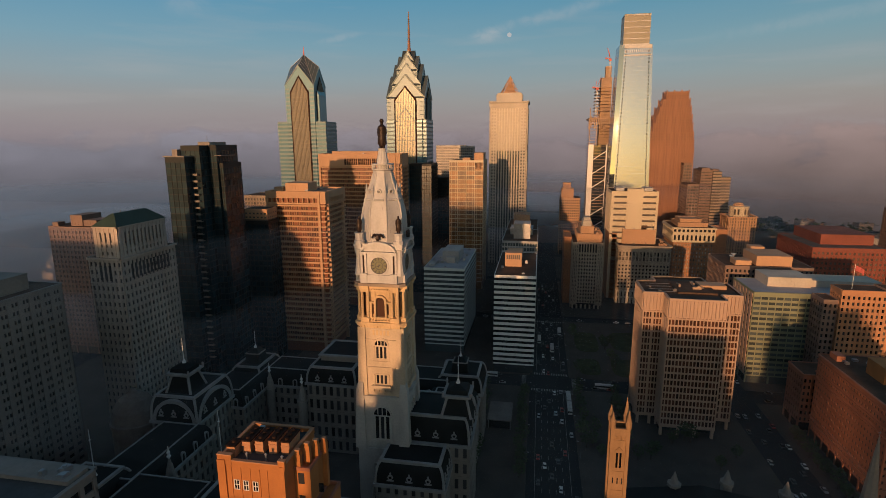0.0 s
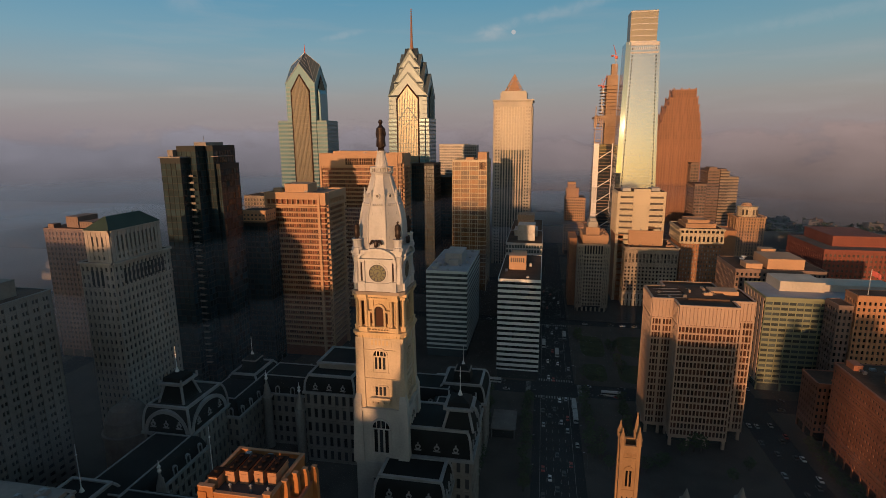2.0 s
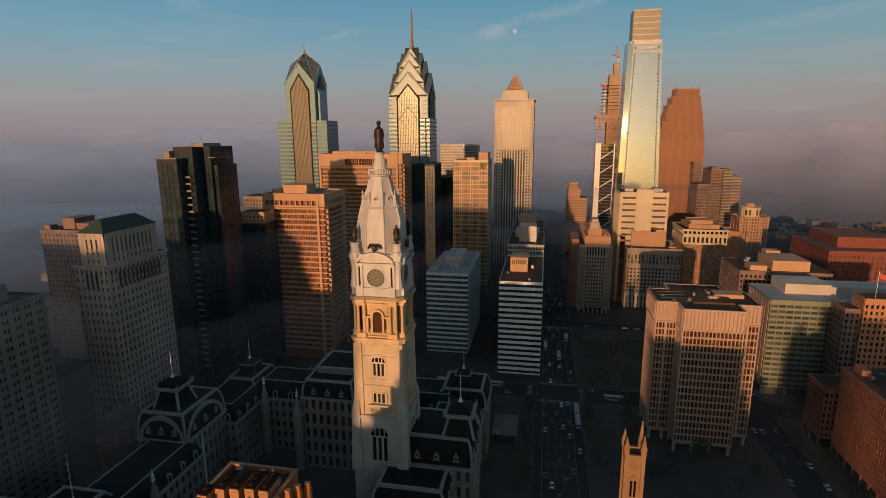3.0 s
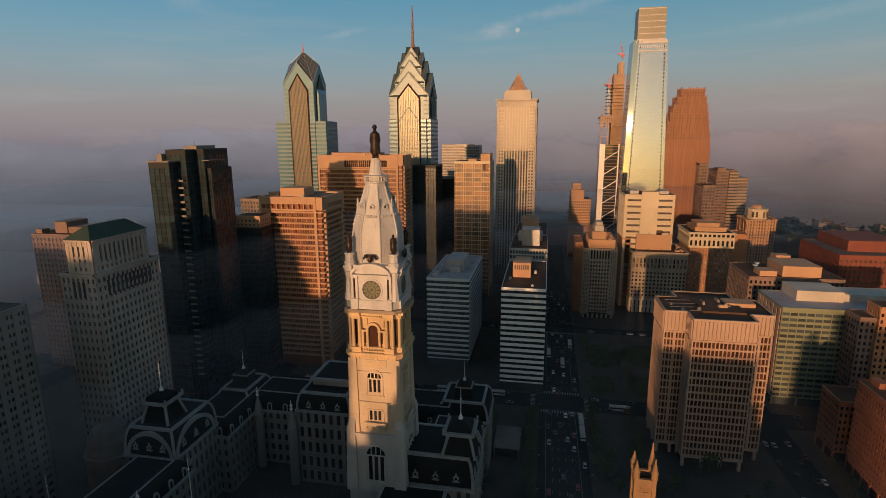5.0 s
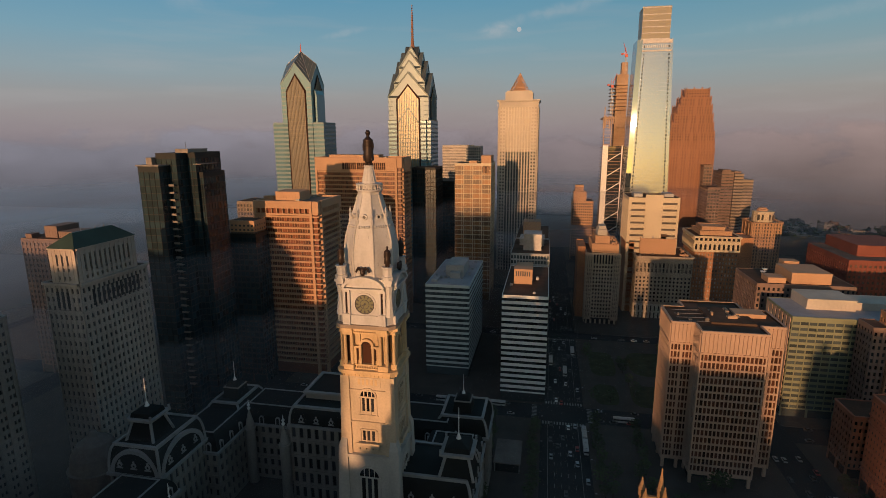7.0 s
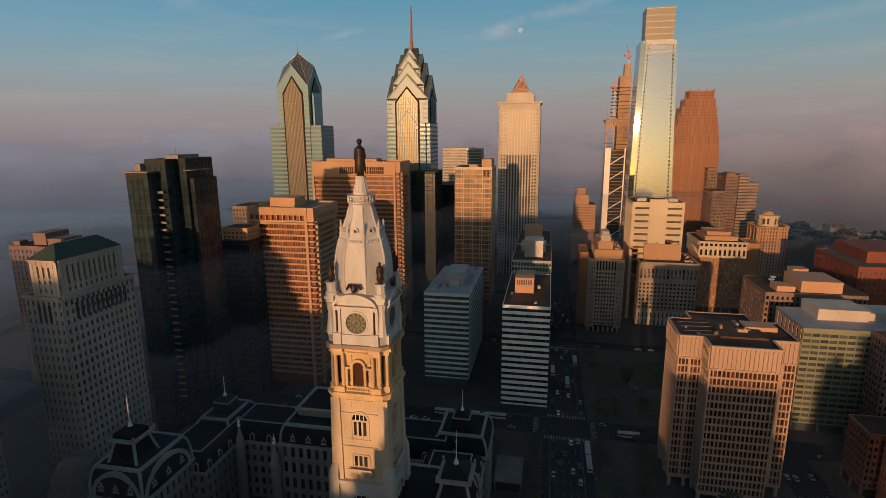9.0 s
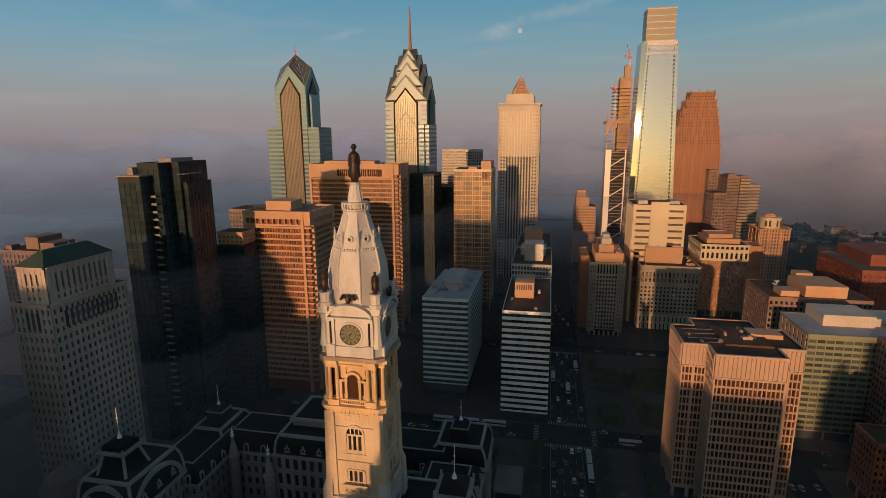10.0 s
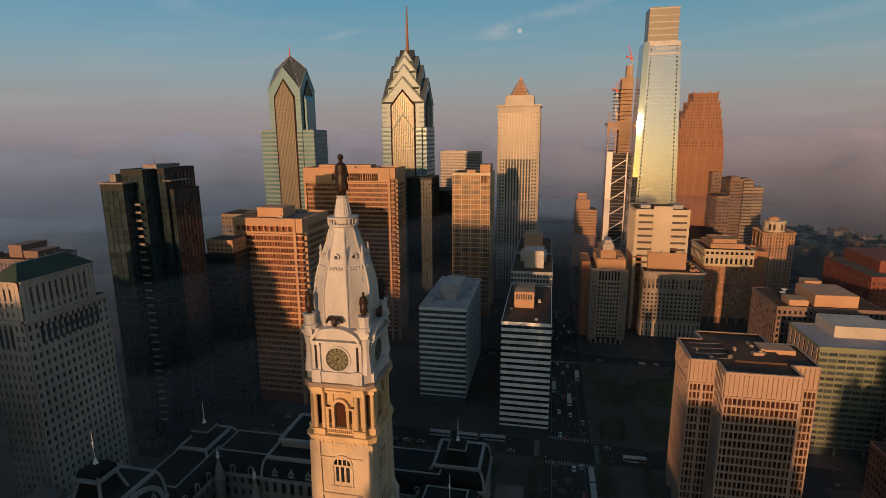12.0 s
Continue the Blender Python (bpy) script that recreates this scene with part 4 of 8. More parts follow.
def hip_roof_tower():
    """Limestone shaft with tall attic windows and a green hipped roof."""
    x0, x1, y0, y1 = -222, -203.4, 226.4, 267
    root = block("limestone_tower", "grey limestone office tower with a green copper hipped roof", "building", x0, x1, y0, y1, 102.6, 23, 2.75, MID_STONE, 1.5, 1.9, PANE_DIM,
                 limit=300, depth=0.5, foot=6, head=1.4, ledge=0.9)
    x0, x1, y0, y1 = -217.6, -204.0, 227.0, 261.6
    core, bars = Shape(), Shape()
    core.box(x0 + 0.6, x1 - 0.6, y0 + 0.6, y1 - 0.6, 102.3, 118)
    part("attic_core", core, PANE_DIM, root)
    for side, (plane, a0, a1) in faces_of(x0, x1, y0, y1).items():
        if side in "LR":
            a0, a1 = a0 + 0.55, a1 - 0.55
        n = max(4, round((a1 - a0) / 2.9))
        for z, h in ((102.3, 1.6), (105.6, 2.2), (109.4, 1.0) if side in "FB" else (107.0, 1.0), (115.2, 2.8)):
            bars.on(side, plane, a0, a1, -0.55, 0.05, z, z + h)
        for j in range(n + 1):
            u = a0 + (a1 - a0) * j / n
            wide = 1.7 if j in (0, n) else 0.85
            bars.on(side, plane, max(a0, u - wide), min(a1, u + wide), -0.55, 0.2, 102.3, 117.6)
        bars.on(side, plane, a0, a1, -0.55, 0.75, 117.6, 118.3)
    # the tall narrow windows under the ledge, grouped between thin piers
    for side, (plane, a0, a1) in faces_of(-222, -203.4, 226.4, 267).items():
        m = round((a1 - a0) / 2.75)
        for j in range(2, m - 2):
            u = a0 + (j + 0.5) * (a1 - a0) / m
            s = Shape()
            s.on(side, plane, u - 0.7, u + 0.7, 0.0, 0.2, 91.0, 98.6)
            part("tall_window", s, PANE_DIM, root)
        for out, lo, hi in ((0.6, 89.4, 90.1), (1.3, 101.7, 102.7)):
            s = Shape()
            s.on(side, plane, a0, a1, 0.16, out, lo, hi)
            part("belt_course", s, MID_STONE, root)
    part("attic_wall", bars, MID_STONE, root, kind="stuff")
    s = Shape()
    s.taper((x0 - 0.6, x1 + 0.6, y0 - 0.6, y1 + 0.6), (-211.0, -209.6, 232.6, 255.2), 118.3, 124.2)
    part("hipped_roof", s, COPPER, root, "dark green copper hipped roof")
    s = Shape()
    s.rod((-210.3, 232.6, 124.2), (-210.3, 255.2, 124.2), 0.25)
    part("ridge_cap", s, TRIM, root)
    for y in (238, 246, 251):
        s = Shape()
        s.rod((-210.3, y, 124.2), (-210.3, y, 125.4), 0.15)
        part("roof_vent", s, METAL, root)


hip_roof_tower()

LEFT = block("stone_office", "dark grey stone office tower with paired windows", "building", -262, -210, 128, 198, 97.5, 24, 5.0, DARK_STONE, 2.3, 2.0, PANE_DIM, limit=220, depth=0.5, foot=7, head=1.5, ledge=0.5)
for side, (plane, a0, a1) in faces_of(-262, -210, 128, 198).items():
    if side in "FR":
        s = Shape()
        n = round((a1 - a0 - (1.0 if side == "R" else 0.0)) / 5.0)
        a0, a1 = (a0 + 0.5, a1 - 0.5) if side == "R" else (a0, a1)
        for j in range(n):
            u = a0 + (j + 0.5) * (a1 - a0) / n
            s.on(side, plane, u - 0.35, u + 0.35, -0.42, -0.04, 22, 96)
        part("mullion", s, DARK_STONE, LEFT, kind="stuff")
for piece in LEFT.children:
    if piece.name.startswith("wall"):
        tagged(piece, kind="stuff")
rooftop(LEFT, [(-258, -216, 132, 188, 97.2, 104), (-252, -224, 140, 176, 104.2, 112)], DARK_STONE)
FARL = block("masonry_hotel", "brown masonry tower with a lit stepped top fading into fog", "building", -356, -318, 332, 364, 98.5, 24, 3.2, DIM_BRICK, 1.5, 1.9, PANE_FAR, foot=6)
rooftop(FARL, [(-342, -332, 338, 356, 98.2, 106), (-331, -320, 338, 354, 98.2, 102.5), (-354, -349, 334, 340, 98.2, 101)], DIM_BRICK)

BAND_LABEL = "pale ribbon-window office block with dark glass bands"
G_ONE = block("ribbon_office", BAND_LABEL, "building", -83, -52.4, 380, 456, 66.2, 16, 1.42, PALE_TEAL, 0.0, 1.6, GLASS_BLUE, ROOF_BLUE, 230, 0.35, 6, 1.2, group="ribbon offices", proud=0.02, feet=False)
rooftop(G_ONE, [(-73, -60, 404, 430, 66, 74), (-69, -62, 398, 403.8, 66, 70), (-80, -76, 386, 396, 66, 67.6)], GREYSTONE)
clutter(G_ONE, rng, -80, -56, 384, 450, 65.95, 16)
G_TWO = block("ribbon_office", "white ribbon-window office block with a tan roof house", "building", -28, 0.1, 351, 428, 70.0, 17, 1.4, PALE, 0.0, 1.9, GLASS_DARK, ROOF_DARK, 240, 0.35, 6, 1.0,
              group="ribbon offices", proud=0.02, feet=False)
rooftop(G_TWO, [(-22.5, -10.6, 378, 388, 69.8, 79.6), (-22, -11, 388, 414, 69.8, 76)], BUFF)
s = Shape()
for k in range(7):
    s.box(-21.4 + k * 1.42, -20.5 + k * 1.42, 377.75, 377.9, 75.2, 78.4)
part("louvre", s, DARK_PAINT, G_TWO)
clutter(G_TWO, rng, -26, -2, 356, 424, 69.75, 12)
G_THREE = block("ribbon_office", "grey gridded office block behind the ribbon offices", "building", -29, 0.4, 440, 500, 77, 18, 2.2, GREYSTONE, 0.5, 1.3, GLASS_BLUE, ROOF_DARK, 100, 0.4, 6, 1.2)
rooftop(G_THREE, [(-20, -6, 452, 470, 76.8, 89.5), (-24, -4, 472, 494, 76.8, 82)], METAL)
G_FOUR = block("ribbon_office", "dim office block further along the boulevard", "building", -30, 0, 520, 590, 74, 17, 2.4, GREYSTONE, 0.6, 1.4, GLASS_BLUE, ROOF_DARK, 0, 0.4, 6, 1.2)
rooftop(G_FOUR, [(-24, -8, 535, 555, 73.8, 86)], BUFF)

T_THREE = block("gridded_tower", "buff concrete tower with four wide glazed bays", "building", -93.6, -57.6, 560, 600, 139, 28, 9.0, CREAM_STONE, 0.75, 0.7, PANE_AMBER, ROOF_DARK, 112, 0.6, 8, 2.2)
s = Shape()
for k in range(8):
    u = -93.6 + 4.5 * k + 2.25
    s.box(u - 0.14, u + 0.14, 560.2, 560.5, 8, 136.8)
part("mullion", s, CREAM_STONE, T_THREE, kind="stuff")
rooftop(T_THREE, [(-68, -58.4, 566, 590, 138.7, 146), (-80, -72, 564, 574, 138.7, 141)], BUFF)
s = Shape()
s.box(-66.2, -59.6, 559.6, 559.86, 129.6, 136.0)
louvre = part("louvre", s, DULL_DARK, T_THREE)
s = Shape()
for k in range(5):
    s.box(-65.4 + k * 1.3, -64.9 + k * 1.3, 559.4, 559.59, 129.8, 135.8)
part("fin", s, BUFF, louvre)
block("dark_office", "dark bronze glass office slab in shade", "building", -131, -108, 536, 570, 136, 32, 2.6, NIGHT_METAL, 0.3, 0.7, GLASS_NIGHT, ROOF_DARK, 60, 0.3, 6, 2)
block("dark_office", "dark bronze glass office slab in shade", "building", -122, -100, 600, 640, 118, 28, 2.6, NIGHT_METAL, 0.3, 0.7, GLASS_NIGHT, ROOF_DARK, 0, 0.3, 6, 2)
block("dark_office", "dark low office block between taller towers", "building", -206.5, -187, 345, 361, 104, 25, 3.0, NIGHT_METAL, 0.5, 1.0, GLASS_NIGHT, ROOF_DARK, 0, 0.3, 6, 2)
block("brick_house", "small brick top catching the sun between towers", "building", -205.4, -188, 345.6, 360, 112.6, 2, 3.0, BUFF, 1.2, 1.5, PANE_FAR, ROOF_DARK, 0, 0.3, 1.0, 2, bottom=104.05)
block("brick_house", "brown brick tower fading into haze between towers", "building", -284, -256, 480, 510, 107.5, 26, 3.0, BROWNSTONE, 1.2, 1.5, PANE_FAR, ROOF_DARK, 0, 0.3, 6, 2)
block("pale_office", "pale office tower far behind in haze", "building", -163, -118, 850, 880, 151, 34, 3.0, LIMESTONE, 0.2, 1.9, PANE_FAR, ROOF_DARK, 0, 0.3, 6, 2)
block("pale_office", "blue-grey office tower far behind in haze", "building", -126, -104, 846, 876, 150, 34, 3.0, METAL, 0.5, 1.0, GLASS_BLUE, ROOF_DARK, 0, 0.3, 6, 2)


# ---- the tall towers ----
def cross_gable(shape, cx, cy, half, z0, eave, apex):
    shape.prism([(cx - half, z0), (cx + half, z0), (cx + half, eave), (cx, apex), (cx - half, eave)], "y", cy - half, cy + half)
    k = half - 0.08
    shape.prism([(cy - k, z0), (cy + k, z0), (cy + k, eave - 0.05), (cy, apex - 0.05), (cy - k, eave - 0.05)], "x", cx - half + 0.04, cx + half - 0.04)


def gable_bay(root, cx, cy, half, w, z0, eave, apex, glass, bar=BAY_BAR, drops=()):
    """The tall pointed glazed bay in the middle of each face, with mullions and floor lines."""
    for side, plane, c in (("F", cy - half, cx), ("R", cx + half, cy), ("L", cx - half, cy)):
        axis = "y" if side == "F" else "x"
        frame_shape, pane_shape, bars = Shape(), Shape(), Shape()
        out = [(c - w, z0), (c + w, z0), (c + w, eave), (c, apex), (c - w, eave)]
        frame_shape.prism(out, axis, *reach(side, plane, 0.0, 0.30))
        k = w - 1.6
        pane_shape.prism([(c - k, z0), (c + k, z0), (c + k, eave - 0.9), (c, apex - 2.4), (c - k, eave - 0.9)], axis, *reach(side, plane, 0.0, 0.42))
        n = 12
        for i in range(n + 1):
            u = -k + 2 * k * i / n
            top = eave - 0.9 + (apex - 1.5 - eave) * (1 - abs(u) / k) - 0.6
            bars.on(side, plane, c + u - 0.24, c + u + 0.24, 0.42, 0.7, z0, top)
        z = z0 + 4
        while z < eave - 2:
            bars.on(side, plane, c - k, c + k, 0.42, 0.54, z, z + 0.35)
            z += 3.9
        part("bay_frame", frame_shape, DULL_DARK, root)
        part("bay_glass", pane_shape, glass, root, "gold-tinted glass")
        part("mullion_grid", bars, bar, root, kind="stuff")
        inner = Shape()
        for sx in (-1, 1):
            for drop in drops:
                pts = [(c, apex - drop), (c + sx * k, eave - drop), (c + sx * k, eave - drop - 1.4), (c, apex - drop - 1.4)]
                inner.prism(pts, axis, *reach(side, plane, 0.4, 0.78))
        if drops:
            part("inner_chevron", inner, bar, root)


def banded_shaft(root, x0, x1, y0, y1, z0, z1, floors, glass, band, band_mat, piers=0, limit=0, depth=0.25, pier_w=0.25):
    core, bars = Shape(), Shape()
    core.box(x0, x1, y0, y1, z0, z1)
    part("glass_shaft", core, glass, root)
    for side, (plane, a0, a1) in faces_of(x0, x1, y0, y1).items():
        h = (z1 - z0) / floors
        for i in range(floors + 1):
            z = z0 + i * h
            bars.on(side, plane, a0, a1, 0, depth, max(z0, z - band / 2), min(z1, z + band / 2))
        for j in range(piers + 1 if piers else 0):
            u = a0 + (a1 - a0) * j / piers
            bars.on(side, plane, max(a0, u - pier_w / 2), min(a1, u + pier_w / 2), 0, depth + 0.08, z0, z1)
    part("floor_banding", bars, band_mat, root, kind="stuff")


STEEL_BAND = surface("polished_band", (0.155, 0.21, 0.228), 0.6, spec=0.25, metal=0.0, vary=0.12, coarse=0.05, fine=0.5)
TEAL_BAND = surface("blue_grey_band", (0.19, 0.265, 0.28), 0.5, spec=0.25, metal=0.0, vary=0.12, coarse=0.05, fine=0.5)


def chevron_tower():
    """Stacked cross gables: pale metal walls, each under dark glass slopes."""
    cx, cy = -139.9, 580.5
    root = thing("chevron_tower", cx, cy, "blue glass skyscraper with nested lit chevron gables and a tall spire", "skyscraper", group="gabled skyscrapers")
    banded_shaft(root, cx - 21.6, cx + 21.6, cy - 17.6, cy + 17.6, 0, 181, 44, GLASS_TEAL, 1.7, STEEL_BAND, 0)
    banded_shaft(root, cx - 17.6, cx + 17.6, cy - 20.6, cy + 20.6, 0, 181, 44, GLASS_TEAL, 1.7, STEEL_BAND, 0)
    tiers = [(20.2, 181.0, 202.2, 225.0), (15.4, 204, 215.5, 236.6), (11.0, 222, 230.5, 245.0), (6.6, 236, 239.5, 250.6)]
    for half, z0, eave, apex in tiers:
        body, trim = Shape(), Shape()
        cross_gable(body, cx, cy, half, z0, eave, apex)
        part("gable_tier", body, GLASS_SHEEN, root, "pale polished metal and glass gable walls")
        for side, (plane, a0, a1) in faces_of(cx - half, cx + half, cy - half, cy + half).items():
            for i in range(1, 5):
                z = z0 + (eave - z0) * i / 5
                trim.on(side, plane, a0, a0 + half * 0.24, 0, 0.15, z, z + 0.9)
                trim.on(side, plane, a1 - half * 0.24, a1, 0, 0.15, z, z + 0.9)
        part("floor_banding", trim, STEEL_BAND, root, kind="stuff")
        roofs = Shape()
        for s1 in (-1, 1):
            t = [(cx, apex + 1.8), (cx, apex - 0.1), (cx + s1 * half, eave - 0.1), (cx + s1 * (half + 0.7), eave + 1.0)]
            roofs.prism(t if s1 > 0 else t[::-1], "y", cy - half - 0.45, cy + half + 0.45)
            t = [(cy, apex + 1.8), (cy, apex - 0.1), (cy + s1 * half, eave - 0.1), (cy + s1 * (half + 0.7), eave + 1.0)]
            roofs.prism(t if s1 > 0 else t[::-1], "x", cx - half - 0.4, cx + half + 0.4)
        part("gable_roof", roofs, GLASS_BLUE, root, "dark glass roof slopes")
    gable_bay(root, cx, cy, 20.7, 12.0, 120, 201, 215.2, GLASS_GOLD, STEEL_BAND, (22,))
    s = Shape()
    s.ring(cx, cy, [(2.4, 251), (1.5, 256), (1.0, 262), (0.85, 274), (0.5, 284), (0.14, 291.6)], 10)
    for k in range(16):
        z = 257 + k * 2.2
        s.ring(cx, cy, [(1.75 - k * 0.065, z), (1.75 - k * 0.065, z + 0.7)], 10)
    part("spire", s, RED_GRANITE, root, "red-brown ringed steel spire")


chevron_tower()


def gabled_tower():
    """Teal shaft with shoulders; each face rises to a gable, and four dark hips lead from the gables to the tip."""
    cx, cy, half = -246, 552, 15.7
    root = thing("gabled_tower", cx, cy, "teal glass skyscraper with a single gable and dark pyramid roof", "skyscraper", group="gabled skyscrapers")
    banded_shaft(root, cx - 26.6, cx + 26.6, cy - 15.0, cy + 15.0, 0, 178.2, 44, GLASS_TEAL, 1.9, TEAL_BAND, 0)
    banded_shaft(root, cx - 15.6, cx + 15.6, cy - 15.9, cy + 26.6, 0, 178.2, 44, GLASS_TEAL, 1.9, TEAL_BAND, 0)
    for x0, x1 in ((cx - 26.4, cx - 15.9), (cx + 15.9, cx + 26.4)):
        s = Shape()
        s.border(x0, x1, cy - 14.8, cy + 14.8, 0.5, 178.21, 179.0)
        part("shoulder_parapet", s, TEAL_BAND, root)
    eave, peak, tip = 215.5, 234.8, 247.4
    # walls of the gabled tier, one closed skin
    k = [(cx - half, cy - half), (cx + half, cy - half), (cx + half, cy + half), (cx - half, cy + half)]
    mids = [(cx, cy - half), (cx + half, cy), (cx, cy + half), (cx - half, cy)]
    verts = [(*p, 178.2) for p in k] + [(*p, eave) for p in k] + [(*p, peak) for p in mids]
    walls = Shape()
    walls.add(verts, [(i, (i + 1) % 4, 4 + (i + 1) % 4, 8 + i, 4 + i) for i in range(4)])
    part("gable_tier", walls, GLASS_TURQUOISE, root, "pale turquoise glass gable walls")
    for side, (plane, a0, a1) in faces_of(cx - half, cx + half, cy - half, cy + half).items():
        lines = Shape()
        for i in range(1, 9):
            z = 178.2 + 4.1 * i
            lines.on(side, plane, a0 + 0.3, a0 + 4.6, 0.0, 0.14, z, z + 1.3)
            lines.on(side, plane, a1 - 4.6, a1 - 0.3, 0.0, 0.14, z, z + 1.3)
        for sx in (-1, 1):
            mid = (a0 + a1) / 2
            pts = [(mid + sx * half, eave + 0.3), (mid + sx * half, eave - 0.8), (mid, peak - 0.9), (mid, peak + 0.3)]
            lines.prism(pts if sx > 0 else pts[::-1], "y" if side in "FB" else "x", *reach(side, plane, 0.0, 0.4))
        part("edge_banding", lines, TEAL_BAND, root, kind="stuff")
    # narrow flanks between shoulder and gable
    for x0, x1, y0, y1 in ((cx - 18.4, cx + 18.4, cy - 9.5, cy + 9.5), (cx - 9.5, cx + 9.5, cy - 15.6, cy + 18.4)):
        s = Shape()
        s.loft([((x0, x1, y0, y1), 178.2), ((x0, x1, y0, y1), 206), ((x0 + 2.8, x1 - 2.8, y0, y1), 212)])
        part("flank", s, GLASS_TURQUOISE, root)
    dark = Shape()
    for i in range(4):
        a, b, c = (*k[i], eave + 0.35), (*mids[i], peak + 0.35), (*k[(i + 1) % 4], eave + 0.35)
        top = (cx, cy, tip)
        low = (cx, cy, eave)
        dark.add([a, b, top, low], [(0, 1, 2), (0, 2, 3)])
        dark.add([b, c, top, low], [(0, 1, 2), (1, 3, 2)])
    part("pyramid_roof", dark, GLASS_BLUE, root, "dark blue-black glass pyramid roof")
    ribs = Shape()
    for i in range(4):
        for end in (k[i], k[(i + 1) % 4]):
            for f in (0.2, 0.4, 0.6, 0.8):
                p = Vector((*mids[i], peak + 0.45)).lerp(Vector((cx, cy, tip + 0.1)), f)
                q = Vector((*end, eave + 0.45)).lerp(Vector((cx, cy, tip + 0.1)), f)
                ribs.rod(p, q, 0.11, 4)
        ribs.rod((*mids[i], peak + 0.4), (cx, cy, tip + 0.1), 0.22, 4)
        ribs.rod((*k[i], eave + 0.4), (cx, cy, tip + 0.1), 0.22, 4)
    part("roof_ribs", ribs, METAL, root)
    gable_bay(root, cx, cy, 16.0, 10.4, 90, 209, 225.2, GLASS_BRONZE)
    s = Shape()
    s.ring(cx, cy, [(0.7, tip - 0.4), (0.45, tip + 3.2), (0.12, tip + 8.2)], 8)
    part("finial", s, CRANE_RED, root)


gabled_tower()


def pyramid_tower():
    x0, x1, y0, y1 = -63.6, -16.2, 690, 737
    cx, cy = (x0 + x1) / 2, (y0 + y1) / 2
    root = thing("pyramid_tower", cx, cy, "pale stone and glass skyscraper topped by an open lattice pyramid", "skyscraper")
    banded_shaft(root, x0 + 2, x1 - 2, y0, y1, 0, 146, 37, GLASS_BLUE, 0.3, LIMESTONE, 13, pier_w=1.5, depth=0.6)
    banded_shaft(root, x0 + 2, x1 - 2, y0, y1, 146, 198, 13, GLASS_PALE, 0.3, LIMESTONE, 13, pier_w=1.1, depth=0.6)
    banded_shaft(root, x0, x1, y0 + 2, y1 - 2, 0, 198, 50, GLASS_PALE, 1.0, LIMESTONE, 4, pier_w=2.2, depth=0.3)
    s = Shape()
    for k in range(49):
        for a in (x0 + 2.2, x1 - 8.7):
            s.box(a, a + 6.5, y0 - 0.95, y0 - 0.62, 4 + k * 3.96, 5.7 + k * 3.96)
    s.loft([((x0 + 0.6, x1 - 0.6, y0 - 0.1, y1 - 0.6), 198), ((x0 + 0.6, x1 - 0.6, y0 - 0.1, y1 - 0.6), 203.5), ((x0 - 1.4, x1 + 1.4, y0 - 1.4, y1 + 1.4), 205.4), ((x0 - 1.4, x1 + 1.4, y0 - 1.4, y1 + 1.4), 206.4)])
    s.box(x0 + 7.5, x1 - 7.5, y0 + 7.5, y1 - 7.5, 206, 215.5)
    s.box(x0 + 9, x1 - 9, y0 + 9, y1 - 9, 215.5, 217.3)
    for k in range(22):
        u = x0 - 0.6 + k * (x1 - x0) / 21
        s.box(u - 0.35, u + 0.35, y0 - 0.6, y0 - 0.05, 198.4, 204.4)
    part("stone_crown", s, LIMESTONE, root)
    s = Shape()
    h = 11.2
    for k in range(13):
        f = k / 12
        r = h * (1 - f)
        z = 217.5 + 21 * f
        for p, q in (((-r, -r), (r, -r)), ((r, -r), (r, r)), ((r, r), (-r, r)), ((-r, r), (-r, -r))):
            s.rod((cx + p[0], cy + p[1], z), (cx + q[0], cy + q[1], z), 0.3, 4)
    for k in range(-5, 6):
        u = h * k / 5
        for e in ((u, -h), (u, h), (-h, u), (h, u)):
            s.rod((cx + e[0], cy + e[1], 217.5), (cx, cy, 239), 0.25, 4)
    part("lattice_pyramid", s, BUFF, root, "open pyramid of brownish lattice")
    s = Shape()
    s.taper((cx - 8.4, cx + 8.4, cy - 8.4, cy + 8.4), (cx - 0.5, cx + 0.5, cy - 0.5, cy + 0.5), 217.2, 232)
    part("cooling_house", s, BUFF, root)


pyramid_tower()


